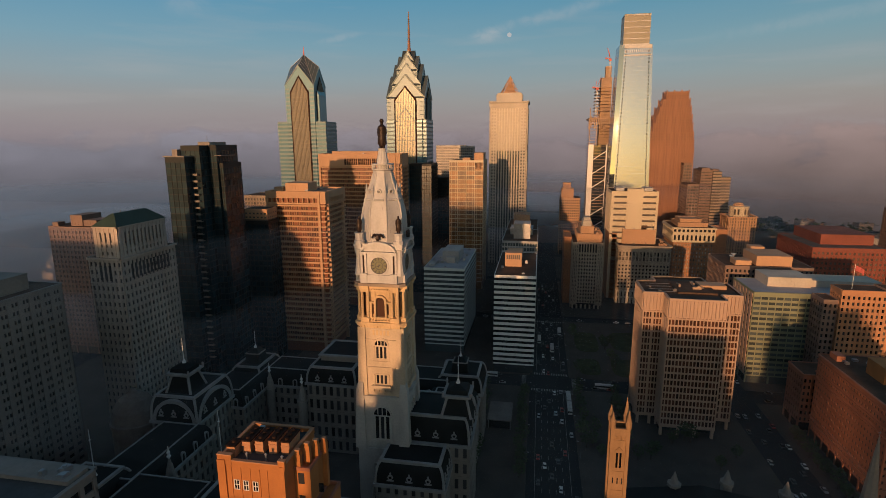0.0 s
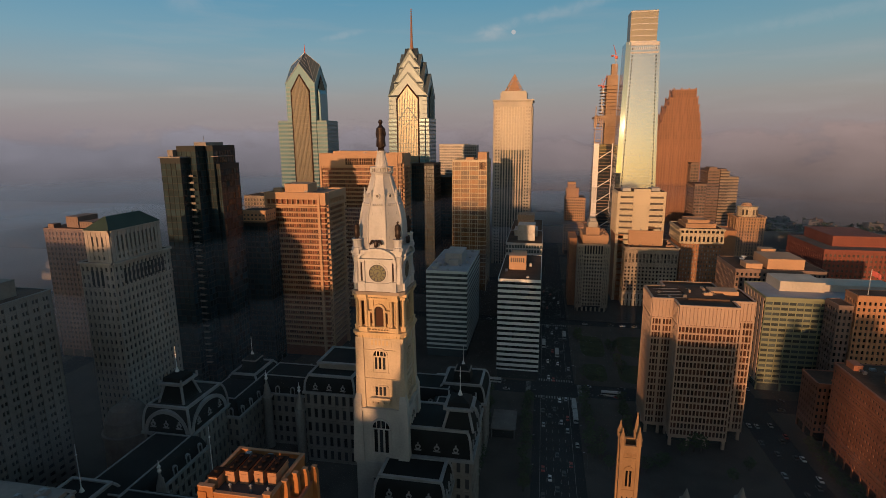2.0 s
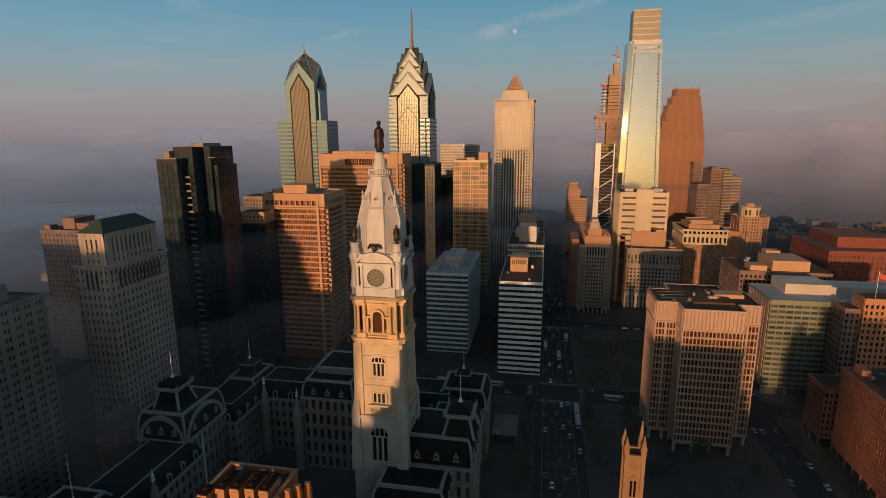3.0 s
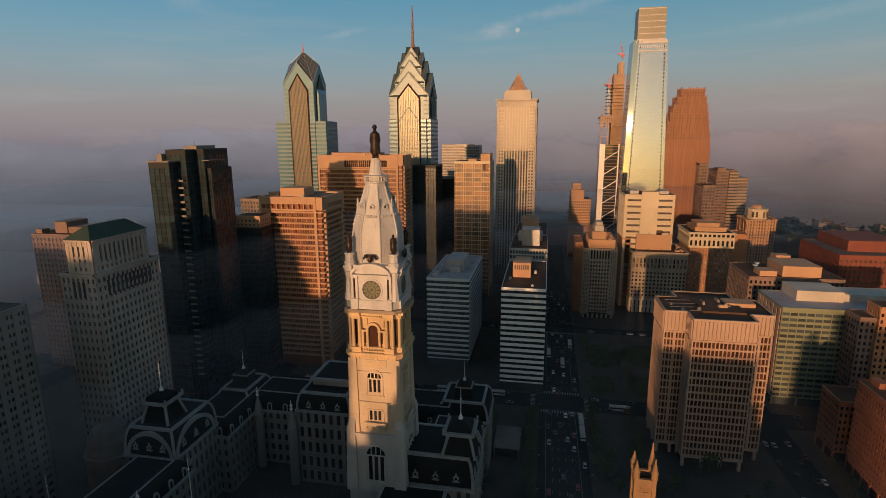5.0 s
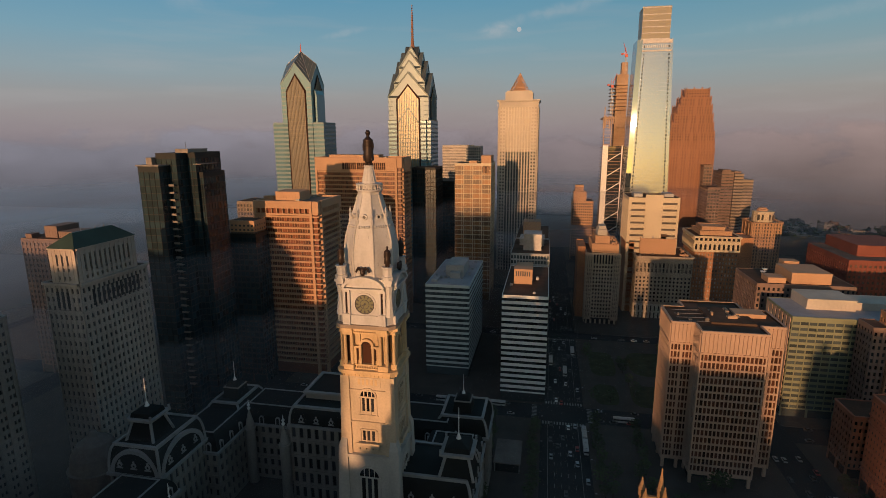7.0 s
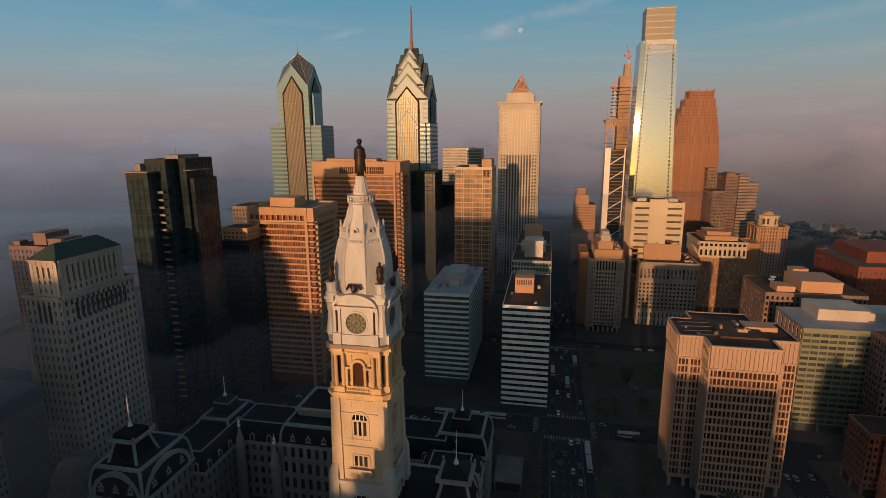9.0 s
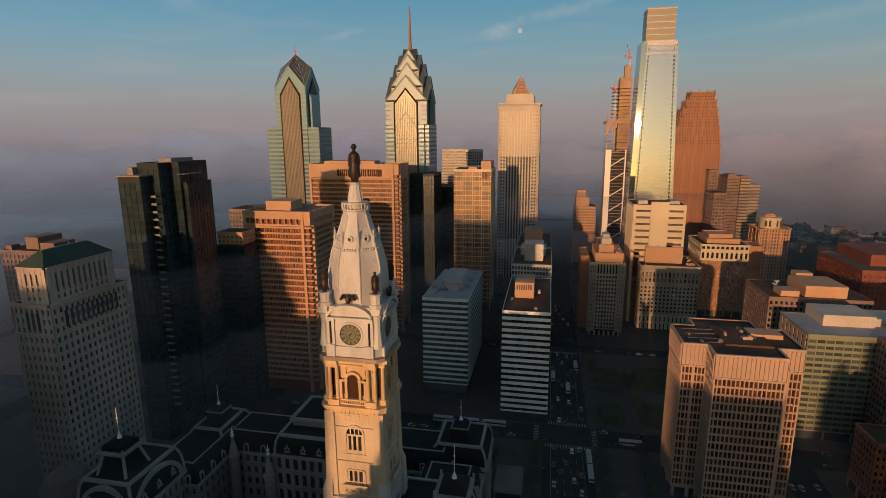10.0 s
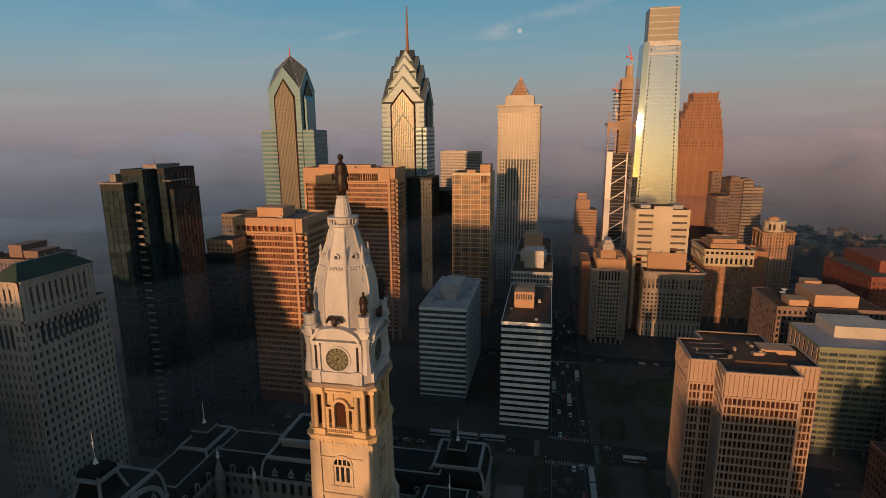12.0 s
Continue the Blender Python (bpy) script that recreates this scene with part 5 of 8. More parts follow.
def obelisk_tower():
    """Tapering mirror-glass tower with corner notches and a glass lantern."""
    root = thing("mirror_tower", 100, 658, "tall mirror-glass skyscraper reflecting the rising sun", "skyscraper")
    lo, hi = (77.0, 127.0, 640, 682), (83.6, 118.6, 650.5, 682)
    s = Shape()
    s.taper(lo, hi, 0, 262)
    part("glass_body", s, GLASS_SILVER, root, "smooth silver mirror glass")

    def at(z):
        f = z / 262
        return [p + (q - p) * f for p, q in zip(lo, hi)]
    bars, slots = Shape(), Shape()
    for k in range(66):
        z = 4 + k * 3.9
        x0, x1, y0, y1 = at(z)
        slots.box(x0 + 6.6, x0 + 7.9, y0 - 0.16, y0 + 0.2, z, z + 2.2)
        slots.box(x1 - 4.6, x1 - 3.2, y0 - 0.16, y0 + 0.2, z, z + 2.2)
        bars.box(x0 + 3.4, x1 - 3.2, y0 - 0.06, y0 + 0.1, z - 0.04, z + 0.04)
        bars.box(x0 - 0.06, x0 + 0.1, y0 + 0.5, y1 - 0.5, z - 0.04, z + 0.04)
    part("slot_column", slots, GLASS_DARK, root, kind="stuff")
    part("floor_line_grid", bars, METAL, root, kind="stuff")
    fin = Shape()
    a, b = at(0), at(262)
    for k in range(21):
        f = k / 20
        fin.add([(a[0] + 3.4 + (a[1] - a[0] - 6.6) * f - 0.03, a[2] - 0.07, 0), (a[0] + 3.4 + (a[1] - a[0] - 6.6) * f + 0.03, a[2] - 0.07, 0),
                 (b[0] + 3.4 + (b[1] - b[0] - 6.6) * f + 0.03, b[2] - 0.07, 246), (b[0] + 3.4 + (b[1] - b[0] - 6.6) * f - 0.03, b[2] - 0.07, 246)], [(0, 1, 2, 3)])
    part("mullion_grid", fin, METAL, root, kind="stuff")
    # strip added on the south-east edge, canted to mirror the sun as a glint
    t = radians(-8.6)
    edge = Shape()
    p0, p1 = (a[0] - 0.1, a[2] - 0.10), (b[0] - 0.1, b[2] - 0.10)
    w = 5.2
    d = (w * math.cos(t), w * math.sin(t))
    edge.add([(p0[0], p0[1], 0), (p0[0] + d[0], p0[1] + d[1], 0), (p1[0] + d[0], p1[1] + d[1], 262), (p1[0], p1[1], 262),
              (p0[0], p0[1] + 1, 0), (p0[0] + d[0], p0[1] + 1, 0), (p1[0] + d[0], p1[1] + 1, 262), (p1[0], p1[1] + 1, 262)],
             [(0, 1, 2, 3), (1, 5, 6, 2), (4, 0, 3, 7), (3, 2, 6, 7)])
    part("canted_edge", edge, GLASS_EDGE, root)
    crown = Shape()
    crown.box(87.2, 115, 652, 676, 262, 294.2)
    part("glass_lantern", crown, LANTERN_GLASS, root, "tan banded glass lantern")
    for z in (262.2, 268, 274, 280, 286, 292.6):
        bands = Shape()
        bands.border(86.9, 115.3, 651.7, 676.3, 0.4, z, z + 0.8)
        part("lantern_band", bands, METAL, root)
    bands = Shape()
    bands.box(86.2, 117.6, 649.6, 650.8, 250, 251.4)
    bands.box(86.2, 117.6, 649.8, 650.8, 258, 261.8)
    for k in range(15):
        bands.box(87.2 + k * 2, 87.9 + k * 2, 649.7, 650.6, 253.5, 256.5)
    part("louvre_belt", bands, METAL, root)


obelisk_tower()


def setback_tower():
    root = thing("granite_tower", 175, 800, "red granite skyscraper with stepped setbacks and punched windows", "skyscraper")
    steps = [(141, 203, 776, 826, 0, 146)]
    for west, east, deep, z0, z1 in ((3.0, 0.6, 1, 146, 157), (6.0, 1.4, 2, 157, 168), (9.2, 2.6, 4, 168, 179), (12.6, 3.8, 6, 179, 190), (16.2, 5.2, 8, 190, 201), (20.4, 6.8, 10, 201, 211), (25.0, 9.0, 12, 211, 221.6)):
        steps.append((141 + west, 203 - east, 776 + deep, 826 - deep, z0, z1))
    for x0, x1, y0, y1, z0, z1 in steps:
        core, bars = Shape(), Shape()
        core.box(x0 + 0.7, x1 - 0.7, y0 + 0.7, y1 - 0.7, z0, z1 - 0.2)
        for side, (plane, a0, a1) in faces_of(x0, x1, y0, y1).items():
            if side in "LR":
                a0, a1 = a0 + 0.7, a1 - 0.7
            grid(bars, None, side, plane, a0, a1, z0, z1, max(2, round((z1 - z0) / 4.1)), max(4, round((a1 - a0) / 3.2)), 1.3, 1.7, 0.7, 0.1)
            bars.on(side, plane, a0, a1, -0.4, 0.15, z1 - 1.6, z1 + 0.3)
            ribs = max(3, round((a1 - a0) / 9.6))
            for j in range(ribs + 1):
                u = a0 + (a1 - a0) * j / ribs
                bars.on(side, plane, max(a0, u - 0.9), min(a1, u + 0.9), 0.1, 0.6, z0, z1 + 2.2)
        part("core", core, GLASS_RUST, root)
        part("wall", bars, RED_GRANITE, root)


setback_tower()


def unfinished_tower():
    root = thing("unfinished_tower", 75, 740, "unfinished concrete and glass tower with bare floors and cranes", "building site")
    x0, x1, y0, y1 = 61, 90, 720, 756
    core, slabs, glass, brace = Shape(), Shape(), Shape(), Shape()
    core.box(74, 87, 730, 748, 0, 236)
    core.box(79, 86, 733, 744, 236, 250)
    part("lift_core", core, RAW_CONCRETE, root, "raw concrete lift core")
    for k in range(48):
        z = 4 + k * 4.05
        k2 = 0 if z < 190 else 6
        one = Shape()
        one.box(x0 + k2, x1 - k2, y0 + k2, y1 - k2, z, z + 0.45)
        part("floor_slab", one, RAW_CONCRETE, root)
    for k in range(8):
        z = 195 + k * 4.05
        slabs.box(67, 86, 726, 750, z, z + 0.5)
    for x in (x0 + 0.5, x0 + 9, x0 + 18, x1 - 0.5):
        slabs.box(x - 0.5, x + 0.5, y0 + 0.5, y0 + 1.4, 0, 198)
    slabs.box(x0 - 1.2, x1 + 1, y0 - 1.2, y1 + 1, 184, 186)
    for k in range(14):
        slabs.box(x0 - 1.2 + k * 2.2, x0 + 0.2 + k * 2.2, y0 - 1.3, y0 - 1.1, 172 + 3 * (k % 3), 186 + 2 * (k % 2))
    part("concrete_frame", slabs, RAW_CONCRETE, root, "bare brown concrete frame")
    glass.box(x0 + 4, x1, y0 + 0.1, y1, 0, 152)
    part("glass_skin", glass, GLASS_DARK, root)
    brace.box(x0, x0 + 6.5, y0 - 0.5, y0 + 0.09, 0, 153)
    part("white_panel", brace, WHITE_PAINT, root, "white panelled corner")
    for k in range(8):
        s = Shape()
        z = 8 + k * 18
        s.rod((x0 + 6.5, y0 - 0.3, z), (x1 - 6, y0 - 0.3, z + 11), 0.6, 4)
        part("diagonal_brace", s, WHITE_PAINT, root)
    s = Shape()
    s.box(x1 - 7, x1 - 5.6, y0 - 0.6, y0 + 0.05, 0, 153)
    part("white_fin", s, WHITE_PAINT, root)


unfinished_tower()


def tower_crane(x, y, z0, z1, jib):
    root = thing("tower_crane", x, y, "red and white luffing tower crane on the unfinished tower", "crane", z=z0)
    mast, boom = Shape(), Shape()
    for u in (-0.8, 0.8):
        for w in (-0.8, 0.8):
            mast.rod((x + u, y + w, z0), (x + u, y + w, z1), 0.22, 4)
    z = z0
    while z < z1 - 2:
        mast.rod((x - 0.8, y - 0.8, z), (x + 0.8, y - 0.8, z + 2), 0.12, 4)
        mast.rod((x - 0.8, y + 0.8, z), (x - 0.8, y - 0.8, z + 2), 0.12, 4)
        z += 2
    part("mast", mast, METAL, root)
    boom.box(x - 1.6, x + 1.6, y - 1.6, y + 1.6, z1, z1 + 3)
    for w in (-0.6, 0.6):
        boom.rod((x, y + w, z1 + 3), (x + jib[0], y + w, z1 + jib[1]), 0.25, 4)
        boom.rod((x, y + w, z1 + 5), (x + jib[0], y + w, z1 + jib[1] + 0.3), 0.18, 4)
    boom.rod((x, y, z1 + 3), (x - 5, y, z1 + 4), 0.5, 4)
    boom.rod((x - 2, y, z1 + 3), (x - 1, y, z1 + 11), 0.3, 4)
    boom.box(x - 6, x - 3.4, y - 1, y + 1, z1 + 2.4, z1 + 4.4)
    part("jib", boom, CRANE_RED, root, "red and white lattice jib")


tower_crane(68.5, 722, 190, 220, (4, 16))
tower_crane(83.5, 733, 236, 256, (-4, 16))

# ---- lower town to the north and west ----
WHITE_BASE = block("limestone_offices", "sunlit cream limestone office block with blank central bay", "building", 71, 115, 548, 590, 109.4, 17, 3.6, CREAM_STONE, 0.0, 4.0, PANE_FAR, ROOF_DARK, 0, 0.35, 6, 2.5)
s = Shape()
s.box(85.6, 100.8, 547.2, 548.3, 0.2, 112.2)
s.box(70.8, 73.4, 547.6, 548.3, 0.2, 109.6)
s.box(113.2, 115.2, 547.6, 548.3, 0.2, 109.6)
part("blank_bay", s, CREAM_STONE, WHITE_BASE, "blank cream stone bay")
rooftop(WHITE_BASE, [(76, 84, 556, 570, 109.2, 112), (103, 111, 556, 572, 109.2, 112)], METAL)
for j in range(9):
    s = Shape()
    s.box(70.6, 70.98, 551 + j * 4.4, 553.2 + j * 4.4, 6, 107)
    part("side_pier", s, CREAM_STONE, WHITE_BASE)
def stepped_apartment():
    """Art deco shaft: ribbed corner piers, a toothed setback and a roof house running back from the street."""
    root = thing("stepped_apartment", 47, 528, "grey stone apartment tower with lit stepped top", "building")
    x0, x1, y0, y1, top = 33.0, 61.4, 507.5, 552, 64.8
    core, bars, panes = Shape(), Shape(), Panes(root, PANE, 110)
    core.box(x0 + 0.5, x1 - 0.5, y0 + 0.5, y1 - 0.5, 0, top - 0.6)
    part("core", core, PANE, root)
    for side, (plane, a0, a1) in faces_of(x0, x1, y0, y1).items():
        a0, a1 = (a0 + 0.5, a1 - 0.5) if side in "LR" else (a0, a1)
        c = 5.6
        n = max(5, round((a1 - a0 - 2 * c) / 2.6))
        grid(bars, panes if side in "FL" else None, side, plane, a0 + c, a1 - c, 5.5, 54.0, 14, n, 1.25, 1.6, 0.5, 0.1)
        # tall windows of the upper storeys between thin ribs
        bars.on(side, plane, a0 + c, a1 - c, -0.5, 0.12, 54.0, 55.2)
        for j in range(n + 1):
            u = a0 + c + (a1 - a0 - 2 * c) * j / n
            bars.on(side, plane, max(a0 + c, u - 0.55), min(a1 - c, u + 0.55), -0.5, 0.25, 55.2, 63.2)
        for b0, b1 in ((a0, a0 + c), (a1 - c, a1)):
            for j in range(4):
                u = b0 + 0.5 + j * (c - 1.0) / 3
                bars.on(side, plane, max(b0, u - 0.5), min(b1, u + 0.5), -0.5, 0.75, 4.5, 61.8)
            for k in range(15):
                z = 5.5 + k * 3.75
                bars.on(side, plane, b0, b1, -0.5, 0.15, z, z + 1.5)
            bars.on(side, plane, b0, b1, -0.5, 0.8, 61.8, 63.4)
            bars.on(side, plane, b0, b1, -0.5, 0.8, 4.0, 5.4)
        bars.on(side, plane, a0, a1, -0.5, 0.3, 63.2, top)
        for j in range(7):
            u = a0 + (a1 - a0) * (j + 0.5) / 7
            bars.on(side, plane, u - 0.8, u + 0.8, -0.5, 0.2, 0.17, 4.2)
    part("wall", bars, WARM_STONE, root)
    panes.finish()
    for box, name in (((x0 + 0.55, x1 - 0.55, y0 + 0.55, y1 - 0.55, top - 0.6, top - 0.2), "roof"),):
        s = Shape()
        s.box(*box)
        part(name, s, ROOF_DARK, root)
    # the setback with its row of teeth
    s = Shape()
    s.box(37.6, 59.6, 510.5, 550, top - 0.2, 72.0)
    for side, (plane, a0, a1) in faces_of(37.6, 59.6, 510.5, 550).items():
        n = round((a1 - a0) / 2.2)
        for j in range(n):
            u = a0 + (j + 0.5) * (a1 - a0) / n
            s.on(side, plane, u - 0.7, u + 0.7, 0.0, 0.5, 66.4, 72.9)
        s.on(side, plane, a0, a1, 0.0, 0.3, top - 0.2, 66.3)
    part("setback", s, BUFF, root, "buff stone setback with toothed parapet")
    s = Shape()
    s.box(40.2, 52.4, 515, 548, 72.0, 78.2)
    s.border(39.9, 52.7, 514.7, 548.3, 0.6, 78.2, 79.0)
    for k in range(9):
        s.box(52.4, 52.55, 517 + k * 3.4, 518.8 + k * 3.4, 73.2, 76.6)
    part("roof_house", s, BUFF, root)
    s = Shape()
    s.loft([((42.2, 50.4, 518, 534), 78.25), ((42.2, 50.4, 518, 534), 83.5), ((43.4, 49.2, 519.5, 532.5), 84.4), ((43.4, 49.2, 519.5, 532.5), 86.8)])
    part("tank_house", s, LIMESTONE, root)
    s = Shape()
    s.box(26.2, 32.9, 524, 560, 0.17, 66)
    s.border(25.9, 33.2, 523.7, 560.3, 0.5, 66, 66.9)
    for k in range(15):
        for j in range(7):
            s.box(26.05, 26.2, 526.4 + j * 4.7, 528.8 + j * 4.7, 6.4 + k * 3.9, 7.0 + k * 3.9)
    part("side_wing", s, PINK_BRICK, root, "brick side wing")
    r2 = random.Random(3)
    clutter(root, r2, 54, 58.6, 513, 546, 72.0, 7, BUFF)
    clutter(root, r2, 41.5, 51, 537, 546, 78.2, 3, METAL)


stepped_apartment()


def cornice_block():
    """Stone office block with a pilastered top storey, a deep cornice and a large roof house."""
    root = thing("brick_and_stone_block", 102, 555, "grey stone office block with cornices and roof house", "building")
    x0, x1, y0, y1 = 78.4, 126.6, 532, 576
    core, bars, panes = Shape(), Shape(), Panes(root, PANE, 110)
    core.box(x0 + 0.5, x1 - 0.5, y0 + 0.5, y1 - 0.5, 0, 57.5)
    part("core", core, PANE, root)
    for side, (plane, a0, a1) in faces_of(x0, x1, y0, y1).items():
        a0, a1 = (a0 + 0.5, a1 - 0.5) if side in "LR" else (a0, a1)
        n = round((a1 - a0) / 3.3)
        grid(bars, panes if side in "FL" else None, side, plane, a0, a1, 15.0, 40.0, 7, n, 1.7, 1.7, 0.5, 0.1)
        bars.on(side, plane, a0, a1, -0.5, 0.9, 13.8, 15.0)
        bars.on(side, plane, a0, a1, -0.5, 0.7, 39.9, 41.2)
        bars.on(side, plane, a0, a1, -0.5, 0.35, 41.2, 43.4)
        for j in range(n + 1):
            u = a0 + (a1 - a0) * j / n
            bars.on(side, plane, max(a0, u - 0.8), min(a1, u + 0.8), -0.5, 0.45, 43.4, 52.2)
            if j < n and j % 4 != 3:
                v = u + (a1 - a0) / n / 2
                bars.on(side, plane, v - 0.18, v + 0.18, -0.5, 0.0, 43.4, 52.2)
        bars.on(side, plane, a0, a1, -0.5, 0.0, 46.8, 47.6)
        for lo, hi, out in ((52.2, 53.6, 0.5), (53.6, 54.6, 1.0), (54.6, 57.2, 0.35), (57.2, 58.4, 1.3)):
            bars.on(side, plane, a0, a1, -0.5, out, lo, hi)
        for j in range(2 * n):
            u = a0 + (a1 - a0) * (j + 0.5) / (2 * n)
            bars.on(side, plane, u - 0.3, u + 0.3, 0.35, 1.1, 56.5, 57.2)
    part("wall", bars, WARM_STONE, root)
    panes.finish()
    base = Shape()
    for side, (plane, a0, a1) in faces_of(x0, x1, y0, y1).items():
        a0, a1 = (a0 + 0.5, a1 - 0.5) if side in "LR" else (a0, a1)
        for j in range(15):
            u = a0 + (a1 - a0) * j / 14
            base.on(side, plane, max(a0, u - 1.15), min(a1, u + 1.15), -0.5, 0.5, 0.17, 12.0)
        base.on(side, plane, a0, a1, -0.5, 0.55, 12.0, 13.8)
        base.on(side, plane, a0, a1, -0.5, 0.3, 5.4, 6.8)
    part("arcaded_base", base, LIMESTONE, root, "paler stone ground storeys")
    s = Shape()
    s.box(x0 + 0.6, x1 - 0.6, y0 + 0.6, y1 - 0.6, 57.5, 57.9)
    part("roof", s, ROOF_DARK, root)
    for x0, x1, y0, y1, z0, z1, m in ((83, 114, 544, 572, 57.9, 71.6, BUFF), (87, 106, 548, 566, 71.6, 75.2, ROOF_DARK), (90, 96, 549, 556, 75.2, 78.2, LIMESTONE)):
        s = Shape()
        s.box(x0, x1, y0, y1, z0, z1)
        s.border(x0 - 0.4, x1 + 0.4, y0 - 0.4, y1 + 0.4, 0.9, z1, z1 + 0.8)
        if z0 < 60:
            s.border(x0 - 0.25, x1 + 0.25, y0 - 0.25, y1 + 0.25, 0.6, z1 - 2.6, z1 - 2.0)
            for k in range(7):
                s.box(x0 + 2 + k * 4.3, x0 + 3.4 + k * 4.3, y0 - 0.12, y0, z0 + 2.5, z0 + 6.5)
        part("roof_house", s, m, root)
    s = Shape()
    s.box(70.5, 78.2, 548, 578, 0.17, 66.4)
    s.border(70.1, 78.6, 547.6, 578.4, 0.7, 66.4, 67.6)
    for k in range(14):
        for j in range(6):
            s.box(70.36, 70.5, 550.5 + j * 4.6, 553 + j * 4.6, 8 + k * 4.1, 8.6 + k * 4.1)
    part("side_block", s, PINK_BRICK, root, "orange brick side block")
    s = Shape()
    s.rod((110, 546, 71.6), (110, 546, 80.5), 0.1)
    s.rod((107, 546, 79), (113, 546, 79), 0.07)
    part("aerial", s, METAL, root)
    r2 = random.Random(4)
    clutter(root, r2, 116, 124, 536, 572, 57.9, 8, BUFF)
    clutter(root, r2, 84, 112, 545, 548, 71.6, 3, METAL)
    clutter(root, r2, 80, 114, 534, 542, 57.9, 4, ROOF_GREY)


cornice_block()


def arcaded_hotel():
    """Red brick hotel: white arcaded top storey under a bracketed cornice, an attic and roof houses."""
    x0, x1, y0, y1 = 139.2, 177.8, 577, 622
    root = block("arcaded_hotel", "red brick hotel with white arcaded top storeys", "building", x0, x1, y0, y1, 55.0, 12, 2.7, PINK_BRICK, 1.55, 1.9, PANE_HOTEL, ROOF_DARK, 60, 0.4, 6, 1.0, sides="FL")
    a, b, c, d = x0 - 1.6, x1 + 0.9, y0 - 1.2, y1 + 0.8
    s = Shape()
    for side, (plane, a0, a1) in faces_of(a, b, c, d).items():
        a0, a1 = (a0 + 0.62, a1 - 0.62) if side in "LR" else (a0, a1)
        s.on(side, plane, a0, a1, -0.6, 0.5, 55.02, 57.0)
        s.on(side, plane, a0, a1, -0.6, 0.1, 63.0, 65.2)
        s.on(side, plane, a0, a1, -0.6, 1.4, 68.6, 69.6)
        s.on(side, plane, a0, a1, -0.6, 0.9, 69.6, 70.4)
        s.on(side, plane, a0, a1, -0.6, 0.15, 65.2, 65.8)
        n = int((a1 - a0) / 3.9)
        for j in range(n + 1):
            u = a0 + (a1 - a0) * j / n
            s.on(side, plane, max(a0, u - 0.95), min(a1, u + 0.95), -0.6, 0.3, 57.0, 63.0)
            s.on(side, plane, max(a0, u - 0.7), min(a1, u + 0.7), -0.6, 0.2, 65.8, 68.6)
            if j < n:
                s.arch(side, u + (a1 - a0) / n / 2, plane, 61.8, 0.95, 1.5, -0.5, 0.2, 6)
    part("arcade", s, CREAM_STONE, root, "white stone arcade and cornice")
    s = Shape()
    s.box(a + 0.7, b - 0.7, c + 0.7, d - 0.7, 54.7, 68.4)
    part("arcade_core", s, PANE, root)
    s = Shape()
    s.box(a + 0.65, b - 0.65, c + 0.65, d - 0.65, 69.2, 69.9)
    part("upper_roof", s, ROOF_DARK, root)
    for q in ((144, 173, 584, 616, 69.9, 73.6), (147, 168, 590, 612, 73.8, 77.0)):
        s = Shape()
        s.box(*q)
        s.border(q[0] - 0.5, q[1] + 0.5, q[2] - 0.5, q[3] + 0.5, 0.9, q[5], q[5] + 0.7)
        for k in range(8):
            u = q[0] + (k + 0.5) * (q[1] - q[0]) / 8
            s.box(u - 0.5, u + 0.5, q[2] - 0.1, q[2], q[4] + 0.8, q[5] - 0.7)
        part("roof_house", s, BUFF, root)
    s = Shape()
    s.box(x1 + 1.0, x1 + 17, y0 + 14, y1 - 4, 0.17, 66)
    s.border(x1 + 0.8, x1 + 17.4, y0 + 13.6, y1 - 3.6, 0.8, 66, 67)
    part("rear_wing", s, PINK_BRICK, root, "brick rear wing in shade")
    s = Shape()
    s.rod((160, 600, 77), (160, 600, 90), 0.12)
    part("aerial", s, METAL, root)


arcaded_hotel()


